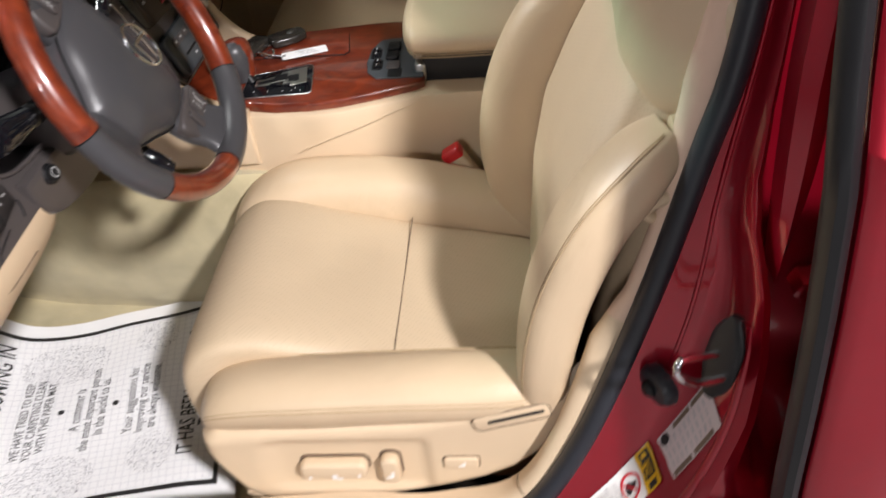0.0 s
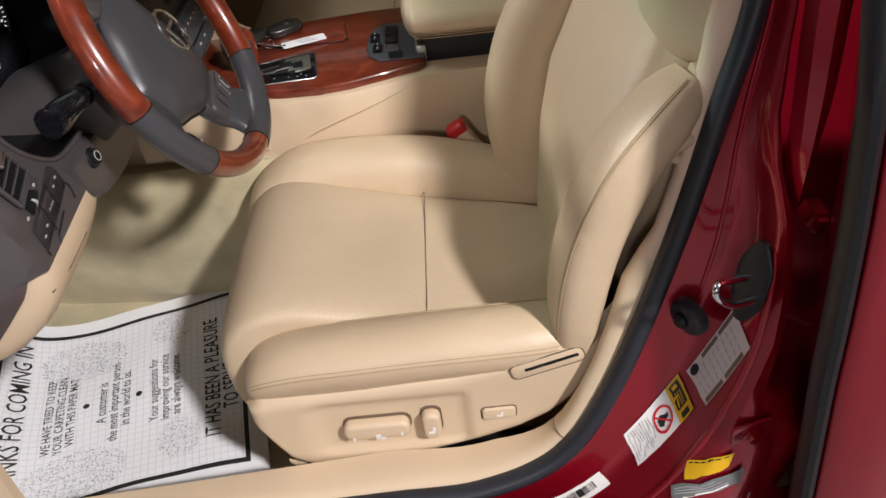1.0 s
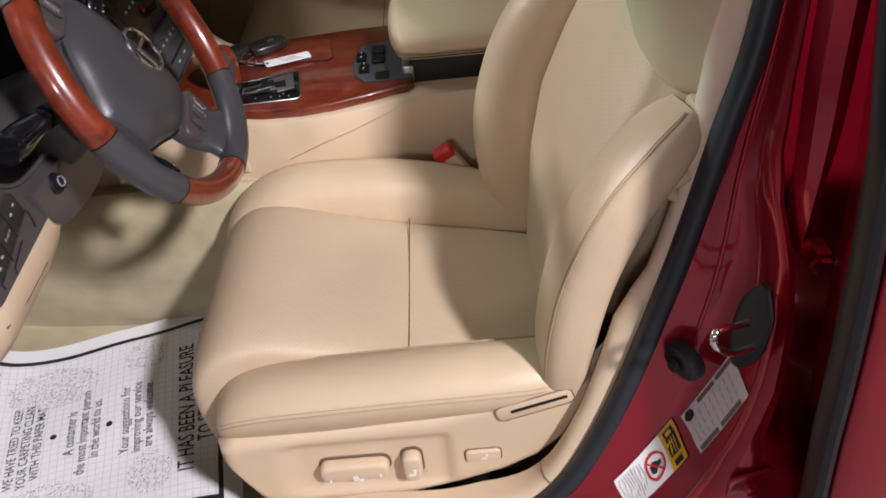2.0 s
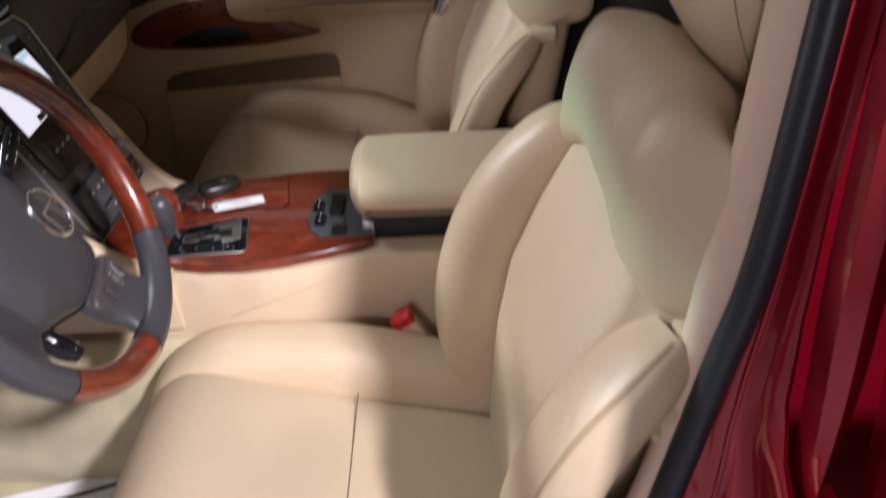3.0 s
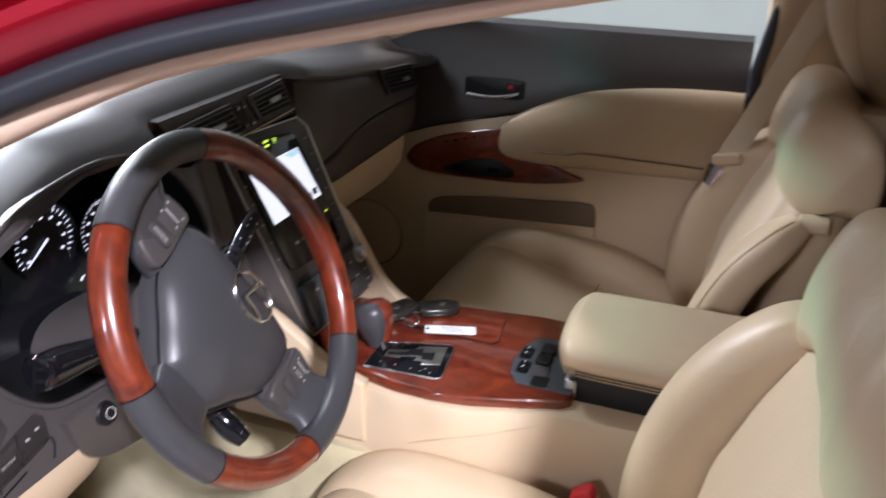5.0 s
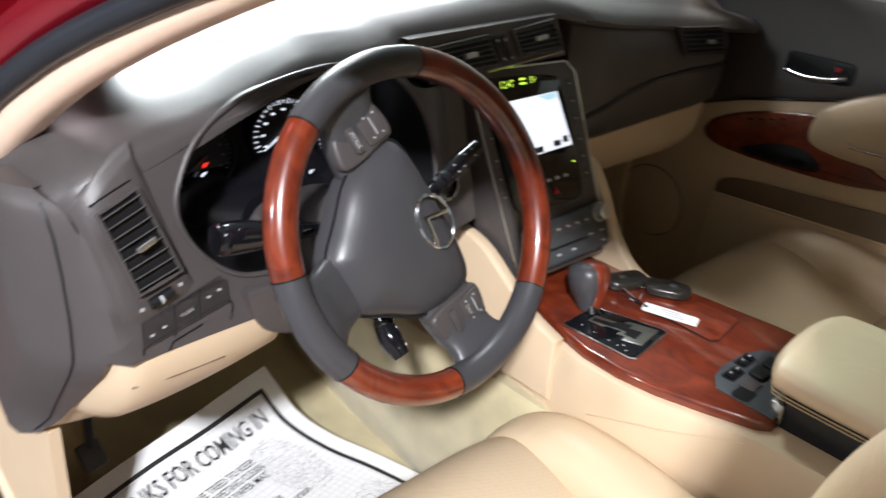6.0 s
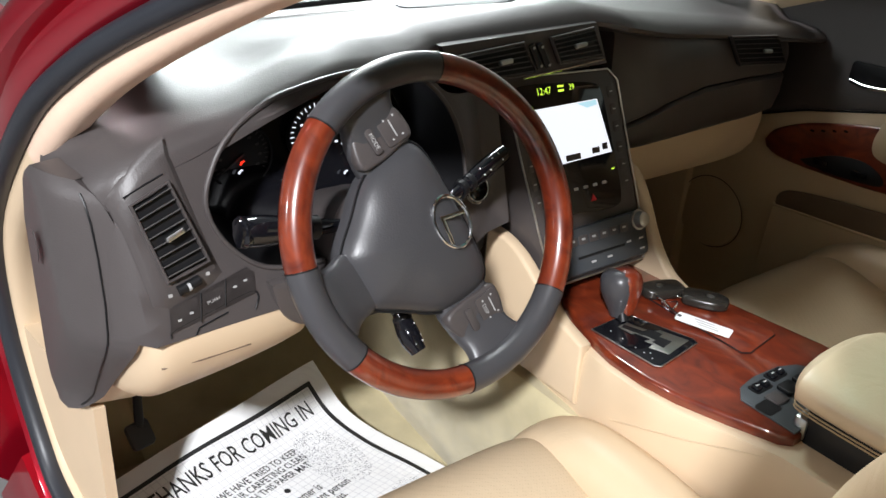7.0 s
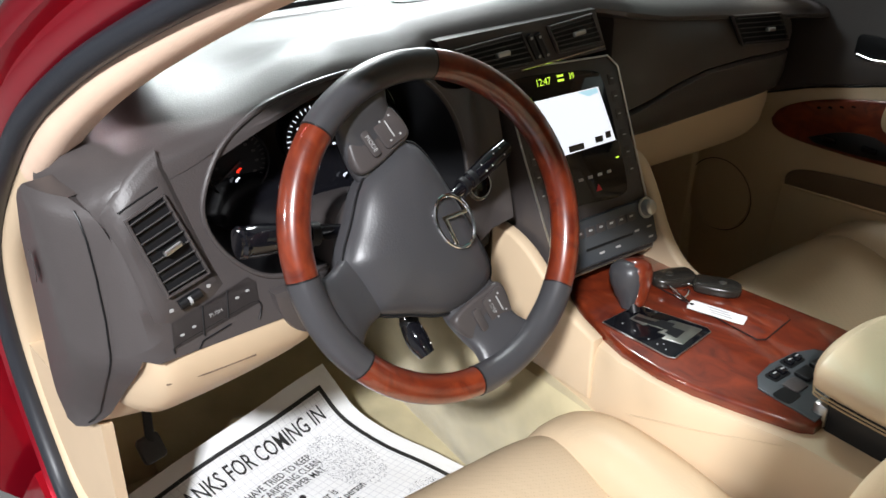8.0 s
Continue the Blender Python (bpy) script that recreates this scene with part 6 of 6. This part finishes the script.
# passenger's belt
belt_t = thing("seat_belt", (0.45, 0.61, 0.8), "beige seat belt hanging at the door pillar", "seat belt")
strap = cr([(0.575, 0.575, 1.17), (0.53, 0.585, 1.06), (0.48, 0.60, 0.93), (0.44, 0.605, 0.835), (0.42, 0.61, 0.76), (0.40, 0.62, 0.60), (0.42, 0.635, 0.42)], 30)
part("webbing", sweep(strap, oval(0.023, 0.0012, 10, 4), lambda f: (1, -0.35, 0.25)), LINER, belt_t, "beige belt webbing")
gm = axes((0.442, 0.602, 0.838), (1, -0.35, 0.25), (0, 0, 1))
part("belt_guide", slab(rrect(0.062, 0.024, 0.008, 3), 0.014, 0.005, gm @ Matrix.Translation((0, 0, -0.007)), 3), LEATHER, belt_t, "cream belt guide")
part("tongue", sweep([(0.425, 0.597, 0.822), (0.41, 0.598, 0.785)], oval(0.018, 0.002, 8, 3), (1, -0.3, 0.2), [(1, 1), (0.5, 1)]), CHROME, belt_t, "chrome belt tongue")

# ---- steering wheel ----
WC, TH, PHI = Vector((0.0, -0.376, 0.88)), radians(24), radians(69.15)
WN = Vector((math.cos(TH), 0, math.sin(TH)))
WU0 = Vector((-math.sin(TH), 0, math.cos(TH)))
WR0 = Vector((0, 1, 0))
WU = WU0 * math.cos(PHI) + WR0 * math.sin(PHI)
WR = WR0 * math.cos(PHI) - WU0 * math.sin(PHI)
WM = Matrix((WR, WU, WN)).transposed().to_4x4()
WM.translation = WC
wheel = thing("steering_wheel", WC, "steering wheel in red burl wood and grey leather", "steering wheel")


def wpt(a, b, h=0.0):
    return tuple(WM @ Vector((a, b, h)))


def arc(a0, a1, R=0.176, n=26, h=0.0):
    """Points of the rim, in degrees clockwise from the wheel's top."""
    return [wpt(R * math.sin(radians(a)), R * math.cos(radians(a)), h) for a in np.linspace(a0, a1, n)]


for a0, a1, m, lab, r in ((-59, 59, WOOD, "red burl wood rim section", 0.0168), (113, 162, WOOD, "red burl wood rim section", 0.0168), (-162, -113, WOOD, "red burl wood rim section", 0.0168),
                          (59, 113, GREYL, "grey leather rim section", 0.0172), (162, 198, GREYL, "grey leather rim section", 0.0172), (-113, -59, GREYL, "grey leather rim section", 0.0172)):
    part("rim", sweep(arc(a0, a1), oval(r * 1.06, r, 18), tuple(WN)), m, wheel, lab)
for a in (-162, -113, -59, 59, 113, 162):
    part("rim_joint", sweep(arc(a - 0.25, a + 0.25, n=3), oval(0.0186, 0.0176, 18), tuple(WN)), BLACK, wheel, "dark joint")

padl = [(-0.090, 0.034), (-0.06, 0.043), (0, 0.045), (0.06, 0.043), (0.090, 0.034), (0.098, 0.008), (0.090, -0.042), (0.060, -0.082), (0.042, -0.106), (0.028, -0.117), (0, -0.119), (-0.028, -0.117), (-0.042, -0.106), (-0.060, -0.082), (-0.090, -0.042), (-0.098, 0.008)]
po = crl(padl, 64)
pr = []
for f, h in ((0.1, 0.004), (0.35, 0.003), (0.6, -0.001), (0.82, -0.008), (0.94, -0.016), (1.0, -0.026), (0.98, -0.05)):
    pr.append([wpt(a * f, -0.035 + (b + 0.035) * f, h) for a, b in po])
hub = part("airbag_cover", loft(pr), GREYL, wheel, "grey padded airbag cover")
part("cover_joint", tube([wpt(a, b, -0.024) for a, b in po], 0.0016, 6, tuple(WN), True), BLACK, hub, "dark joint round the cover")
part("hub_body", slab(oval(0.075, 0.07, 32), 0.05, 0.01, WM @ Matrix.Translation((0, -0.03, -0.085))), DARK, wheel, "dark hub behind the cover")
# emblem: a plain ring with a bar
em = WM @ Matrix.Translation((0.003, 0.013, 0.0035))
emb = part("emblem_ring", loft([[tuple(em @ Vector((0.031 * math.cos(t) + c * math.cos(t), 0.0225 * math.sin(t) + c * math.sin(t), s_))) for c, s_ in oval(0.0022, 0.0022, 8)] for t in np.linspace(0, 2 * math.pi, 40, endpoint=False)], loop=True), CHROME, hub, "oval chrome emblem ring")
part("emblem_bar", slab([(-0.004, 0.019), (0.001, 0.019), (-0.007, -0.008), (0.022, -0.012), (0.02, -0.016), (-0.014, -0.013)], 0.003, 0.001, em), CHROME, emb, "plain chrome bar")
for k in range(2):
    words(("SRS", "AIRBAG")[k], 0.009, WM @ Matrix.Translation((0.0, -0.088 - 0.010 * k, -0.0095 - 0.003 * k)) @ Matrix.Rotation(radians(-13), 4, "X"), DARK, hub, "embossed_lettering")
# spokes with switch pods
for side in (-1, 1):
    prof = [(0.080, 0.03, -0.034, 0.026), (0.105, 0.032, -0.030, 0.028), (0.130, 0.030, -0.026, 0.028), (0.150, 0.030, -0.016, 0.024), (0.170, 0.040, -0.006, 0.016)]
    ringz = []
    for x, hw, h, th in cr(prof, 16):
        cy = -0.006
        ringz.append([wpt(side * x, cy + a * hw / 0.03, h + b * th / 0.028 * 0.5) for a, b in oval(0.036, 0.028, 24, 3.2)])
    part("spoke", loft(ringz), GREYL, wheel, "grey leather side spoke")
    pod = crl([(0.100, 0.032), (0.122, 0.034), (0.140, 0.026), (0.147, 0.0), (0.142, -0.026), (0.125, -0.040), (0.098, -0.044), (0.093, -0.02), (0.096, 0.01)], 40)
    pd = part("switch_pod", slab([(side * a, b) for a, b in pod], 0.016, 0.004, WM @ Matrix.Translation((0, 0, -0.022)) @ Matrix.Rotation(radians(side * 4), 4, "Y"), 3), DARK, wheel, "dark grey switch pod")
    PM = WM @ Matrix.Translation((0, 0, -0.0055)) @ Matrix.Rotation(radians(side * 4), 4, "Y")
    part("pod_button", slab(rrect(0.030, 0.011, 0.004, 3, side * 0.118, -0.017), 0.004, 0.0015, PM), DARK, pd, "black pod button")
    part("pod_rocker", slab(rrect(0.036, 0.032, 0.005, 3, side * 0.120, 0.012), 0.0025, 0.001, PM), DARK, pd, "black rocker pad")
    words("MODE" if side < 0 else "DISP", 0.0075, PM @ Matrix.Translation((side * 0.118, -0.017 if side < 0 else 0.004, 0.0042)), MARK, pd, squeeze=0.9)
    part("rocker_bar", slab(rrect(0.020, 0.0013, 0.0006, 2, side * 0.119, 0.012 if side < 0 else 0.016), 0.0008, 0, PM @ Matrix.Translation((0, 0, 0.0024))), MARK, pd)
    for a, b in ((0.108, 0.020), (0.131, 0.020), (0.108, 0.006), (0.131, 0.006)):
        part("rocker_mark", slab(rrect(0.0022, 0.0022, 0.0006, 2, side * a, b), 0.0008, 0, PM @ Matrix.Translation((0, 0, 0.0024))), MARK, pd)
bs = [(-0.095, 0.036, -0.030, 0.028), (-0.115, 0.037, -0.026, 0.028), (-0.135, 0.036, -0.018, 0.026), (-0.152, 0.042, -0.008, 0.024), (-0.166, 0.056, -0.002, 0.022), (-0.175, 0.066, 0.0, 0.016)]
part("spoke", loft([[wpt(a * hw / 0.036, y, h + b * th / 0.028 * 0.5) for a, b in oval(0.036, 0.028, 24, 3)] for y, hw, h, th in cr(bs, 16)]), GREYL, wheel, "grey leather lower spoke")

# ---- paper mat ----
mat_thing = thing("paper_floor_mat", (-0.25, -0.36, 0.25), "white paper floor mat with black border and lettering", "floor mat")
ROWSM = [((-0.043, -0.524, 0.213), (-0.125, -0.105, 0.219)), ((-0.16, -0.547, 0.223), (-0.245, -0.152, 0.230)), ((-0.279, -0.591, 0.245), (-0.372, -0.217, 0.251)),
         ((-0.354, -0.628, 0.265), (-0.444, -0.258, 0.280)), ((-0.42, -0.66, 0.300), (-0.491, -0.282, 0.338))]


def even(pts, n):
    """n points at equal distances along a smooth curve."""
    p = np.array(cr(pts, 200))
    d = np.concatenate([[0], np.cumsum(np.linalg.norm(np.diff(p, axis=0), axis=1))])
    return np.stack([np.interp(np.linspace(0, d[-1], n), d, p[:, k]) for k in range(3)], 1)


LM, RM = [even([r[k] for r in ROWSM], 41) for k in (0, 1)]


def onmat(u, v, lift=0.0):
    """A place on the mat: u from its door side to its console side, v from its rear to its front, inside the border 0 to 1."""
    s = v * 40
    i = int(min(max(math.floor(s), 0), 39))
    f = s - i
    a = LM[i] + (LM[i + 1] - LM[i]) * f
    b = RM[i] + (RM[i + 1] - RM[i]) * f
    p = a + (b - a) * u
    wave = 0.002 * math.sin(9 * u + 5 * v) + 0.0015 * math.sin(17 * v - 6 * u)
    return (p[0] + lift * 0.4, p[1], p[2] + lift + wave)


def mat_patch(u0, u1, v0, v1, nu, nv, lift):
    return loft([[onmat(u, v, lift) for u in np.linspace(u0, u1, nu)] for v in np.linspace(v0, v1, nv)], closed=False)


part("sheet", mat_patch(-0.08, 1.08, -0.07, 1.07, 24, 50, 0.0), PAPER, mat_thing, "white paper sheet")
for u0, u1, v0, v1 in ((0, 1, 0, 0.018), (0, 1, 0.982, 1), (0, 0.022, 0.018, 0.982), (0.978, 1, 0.018, 0.982)):
    part("border", mat_patch(u0, u1, v0, v1, 24, 50, 0.0015), INK, mat_thing, "black printed border")
GRIDM = mat("grey_print", (0.66, 0.66, 0.68), 0.7, vary=0.05)
gv, gf = [], []


def strip(u0, u1, v0, v1, n):
    for k in range(n):
        f0, f1 = k / n, (k + 1) / n
        if u1 - u0 > v1 - v0:
            q = ((u0 + (u1 - u0) * f0, v0), (u0 + (u1 - u0) * f1, v0), (u0 + (u1 - u0) * f1, v1), (u0 + (u1 - u0) * f0, v1))
        else:
            q = ((u0, v0 + (v1 - v0) * f0), (u1, v0 + (v1 - v0) * f0), (u1, v0 + (v1 - v0) * f1), (u0, v0 + (v1 - v0) * f1))
        b = len(gv)
        gv.extend(onmat(u, v, 0.0008) for u, v in q)
        gf.append((b, b + 1, b + 2, b + 3))


for k in range(1, 32):
    strip(k / 32 - 0.0016, k / 32 + 0.0016, 0.015, 0.985, 40)
for k in range(1, 36):
    strip(0.018, 0.982, k / 36 - 0.0014, k / 36 + 0.0014, 24)
me = bpy.data.meshes.new("printed_grid")
me.from_pydata(gv, [], gf)
me.materials.append(GRIDM)
ob = new("printed_grid", me)
ob.parent, ob.matrix_parent_inverse, ob["kind"] = mat_thing, Matrix.Translation(-mat_thing.location), "stuff"
# speckled shoe prints
rng = random.Random(4)
gv, gf = [], []
for cu, cv_, a, b, n, turn in ((0.80, 0.66, 0.13, 0.17, 900, 0.25), (0.86, 0.30, 0.10, 0.085, 300, 0.1), (0.14, 0.66, 0.13, 0.19, 950, 0.2), (0.20, 0.27, 0.11, 0.085, 320, 0.1)):
    for _ in range(n):
        r, t = math.sqrt(rng.random()), rng.random() * 6.283
        x, y = r * math.cos(t), r * math.sin(t)
        u, v = cu + a * (x * math.cos(turn) - y * math.sin(turn)), cv_ + b * (x * math.sin(turn) + y * math.cos(turn))
        if not (0.02 < u < 0.98):
            continue
        s = 0.0009 + 0.0011 * rng.random()
        k = len(gv)
        gv.extend(onmat(u + du * s, v + dv * s, 0.0012) for du, dv in ((-1, -1), (1, -1), (1, 1), (-1, 1)))
        gf.append((k, k + 1, k + 2, k + 3))
me = bpy.data.meshes.new("speckled_shoe_print")
me.from_pydata(gv, [], gf)
me.materials.append(mat("grey_ink", (0.16, 0.16, 0.18), 0.7, vary=0.1))
ob = new("speckled_shoe_print", me)
ob.parent, ob.matrix_parent_inverse, ob["kind"] = mat_thing, Matrix.Translation(-mat_thing.location), "stuff"


def print_line(text, size, u, v, squeeze=0.8, bold=False):
    """size in parts of the mat's length."""
    o = words(text, size, None, INK, mat_thing, "lettering", bend=lambda c: Vector(onmat(u + c.x * 1.13, v + c.y, 0.0016)), squeeze=squeeze, bold=0.008)
    return o


print_line("THANKS FOR COMING IN", 0.105, 0.5, 0.898, 0.62)
for k, t in enumerate(("WE HAVE TRIED TO KEEP", "YOUR CARPETING CLEAN", "WITH THIS PAPER MAT")):
    print_line(t, 0.046, 0.5, 0.775 - 0.043 * k, 0.72)
for k, t in enumerate(("A customer is", "the most important person", "in the world to us.")):
    print_line(t, 0.052, 0.5, 0.575 - 0.045 * k, 0.72)
for k, t in enumerate(("Your suggestions for", "improving our service", "are always welcome.")):
    print_line(t, 0.052, 0.5, 0.375 - 0.045 * k, 0.72)
print_line("IT HAS BEEN A PLEASURE", 0.088, 0.5, 0.135, 0.62)
print_line("TO SERVE YOU", 0.088, 0.5, 0.062, 0.62)
for v in (0.635, 0.435):
    part("dot", pydata([onmat(0.5 + 0.014 * math.cos(t), v + 0.0125 * math.sin(t), 0.0016) for t in np.linspace(0, 6.28, 14, endpoint=False)], [tuple(range(14))]), INK, mat_thing, "black printed dot", smooth=False)

# ---- labels on the door pillar ----
def quad(c, f0, f1, g0, g1, lift=0.002, n=8, k=5):
    """A patch of a slanting label; c: its upper inner, upper outer, lower outer, lower inner corner on the jamb."""
    rows = []
    for f in np.linspace(f0, f1, n):
        row_ = []
        for g in np.linspace(g0, g1, k):
            a, b, d_, e = [np.array(v) for v in c]
            p = (e * (1 - g) + d_ * g) * (1 - f) + (a * (1 - g) + b * g) * f
            row_.append(tuple(on_jamb(p[0], p[1], lift)))
        rows.append(row_)
    return loft(rows, closed=False)


def spot(c, pts, lift):
    """A flat figure on a slanting label, its outline in (f, g)."""
    out = []
    for f, g in pts:
        a, b, d_, e = [np.array(v) for v in c]
        p = (e * (1 - g) + d_ * g) * (1 - f) + (a * (1 - g) + b * g) * f
        out.append(tuple(on_jamb(p[0], p[1], lift)))
    return pydata(out, [tuple(range(len(out)))])


C1 = ((25.0, 0.058), (24.25, 0.098), (20.0, 0.082), (21.0, 0.038))
lab1 = thing("warning_label", on_jamb(22, 0.06), "white and yellow airbag warning label on the red pillar", "label")
part("card", quad(C1, 0, 1, 0, 1), WHITE, lab1, "white label")
part("yellow_heading", quad(C1, 0.78, 1, 0, 1, 0.003), YELLOW, lab1, "yellow heading")
part("heading_bar", quad(C1, 0.82, 0.97, 0.06, 0.70, 0.0036), INK, lab1, "black heading block")
part("heading_mark", quad(C1, 0.85, 0.93, 0.10, 0.20, 0.0042, 2, 2), YELLOW, lab1)
for k in range(3):
    part("text_bar", quad(C1, 0.85 + 0.035 * k, 0.862 + 0.035 * k, 0.27, 0.66, 0.0042, 2, 4), YELLOW, lab1)
part("text_bar", quad(C1, 0.84, 0.95, 0.80, 0.95, 0.0036, 2, 2), INK, lab1)
F0, G0, RF, RG = 0.58, 0.52, 0.155, 0.34


def at_label(c, f, g, lift):
    a, b, d_, e = [np.array(v) for v in c]
    p = (e * (1 - g) + d_ * g) * (1 - f) + (a * (1 - g) + b * g) * f
    return tuple(on_jamb(p[0], p[1], lift))


part("prohibition_ring", loft([[at_label(C1, F0 + RF * k * math.cos(t), G0 + RG * k * math.sin(t), 0.0034) for k in (0.8, 1.0)] for t in np.linspace(0, 2 * math.pi, 32)], closed=False), REDINK, lab1, "red ring")
part("pictogram", spot(C1, [(F0 + RF * a, G0 + RG * b) for a, b in ((-0.55, -0.2), (-0.5, 0.35), (-0.1, 0.5), (0.2, 0.2), (0.5, 0.15), (0.55, -0.15), (0.2, -0.2), (-0.1, -0.45))], 0.0031), INK, lab1, "plain dark pictogram", smooth=False)
part("prohibition_bar", spot(C1, [(F0 + RF * a, G0 + RG * b) for a, b in ((-0.62, -0.52), (-0.52, -0.62), (0.62, 0.52), (0.52, 0.62))], 0.0038), REDINK, lab1, "red bar", smooth=False)
for k in range(9):
    part("text_bar", quad(C1, 0.05 + 0.042 * k, 0.063 + 0.042 * k, 0.08, 0.92 - 0.09 * (k % 3), 0.003, 2, 4), MARK, lab1)
C2 = ((28.25, 0.086), (27.5, 0.126), (24.75, 0.110), (25.25, 0.066))
lab2 = thing("tyre_label", on_jamb(27, 0.1), "pale pink tyre pressure label on the red pillar", "label")
part("card", quad(C2, 0, 1, 0, 1), mat("pale_pink_label", (0.66, 0.56, 0.55), 0.45, vary=0.04), lab2, "pale pink label")
for f0, f1, g0, g1 in ((0.30, 0.62, 0.03, 0.13), (0.66, 0.98, 0.03, 0.13), (0.05, 0.42, 0.86, 0.97), (0.46, 0.86, 0.86, 0.97)):
    part("heading_bar", quad(C2, f0, f1, g0, g1, 0.003, 5, 3), BROWN, lab2, "brown heading bar")
for k in range(9):
    for g0, g1 in ((0.20, 0.36), (0.42, 0.58), (0.64, 0.80)):
        part("text_bar", quad(C2, 0.08 + 0.095 * k, 0.10 + 0.095 * k, g0, g1, 0.003, 2, 3), MARK, lab2)
part("round_mark", spot(C2, [(0.12 + 0.085 * math.cos(t), 0.14 + 0.12 * math.sin(t)) for t in np.linspace(0, 6.28, 18, endpoint=False)], 0.0032), INK, lab2, "round dark mark", smooth=False)
lab3 = thing("barcode_label", on_jamb(16, 0.06), "white barcode label on the red sill", "label")
part("card", jamb_patch(15.0, 18.4, 0.052, 0.075), WHITE, lab3, "white label")
rng = random.Random(9)
s = 15.3
while s < 18.0:
    w = rng.choice((0.03, 0.05, 0.08))
    part("bar", jamb_patch(s, s + w, 0.056, 0.067, 0.003, 2), INK, lab3)
    s += w + rng.choice((0.05, 0.08))
C4 = ((22.25, 0.126), (23.9, 0.168), (23.1, 0.172), (21.5, 0.138))
lab4 = thing("yellow_sticker", on_jamb(22.5, 0.15), "yellow sticker low on the red pillar", "label")
part("card", quad(C4, 0, 1, 0, 1, 0.004, 6, 8), YELLOW, lab4, "yellow label")
for k in range(6):
    part("text_bar", quad(C4, 0.84, 0.92, 0.06 + 0.15 * k, 0.16 + 0.15 * k, 0.005, 2, 3), INK, lab4)
C5 = ((20.9, 0.130), (23.3, 0.190), (22.6, 0.200), (20.4, 0.140))
lab5 = thing("data_plate", on_jamb(21.5, 0.15), "grey printed data plate low on the red pillar", "label")
part("card", quad(C5, 0, 1, 0, 1, 0.004, 6, 8), mat("grey_plate", (0.16, 0.16, 0.16), 0.4, vary=0.08), lab5, "dark grey plate")
for k in range(3):
    part("text_bar", quad(C5, 0.35 + 0.2 * k, 0.42 + 0.2 * k, 0.05, 0.8 - 0.1 * k, 0.005, 2, 4), MARK, lab5)
part("text_bar", quad(C5, 0.08, 0.24, 0.2, 0.8, 0.005, 2, 4), WHITE, lab5)
hinge = thing("hinge_bracket", (0.66, -0.745, 0.46), "dark red hinge bracket with a bolt low on the pillar", "hinge bracket")
HB = axes((0.660, -0.738, 0.462), (0.9, 0.15, 0.1), (-0.1, -0.2, 1))
part("plate", slab(rrect(0.052, 0.044, 0.004, 3), 0.006, 0.002, HB, 2), RED, hinge, "dark red plate")
part("bolt", turned([(0.001, 0.006), (0.013, 0.006), (0.013, 0.009), (0.009, 0.010), (0.009, 0.016), (0.001, 0.017)], 6, HB), RED, hinge, "red hexagonal bolt")
bolt_thing = thing("bolt", (0.760, -0.60, 0.660), "dark red painted hinge bolt in the pillar", "bolt")
part("bolt_head", turned([(0.001, -0.03), (0.016, -0.03), (0.016, 0.0), (0.011, 0.002), (0.011, 0.010), (0.001, 0.011)], 6, axes((0.757, -0.606, 0.662), (1, 0, 0), (0, 0, 1))), RED, bolt_thing, "dark red hexagonal head")
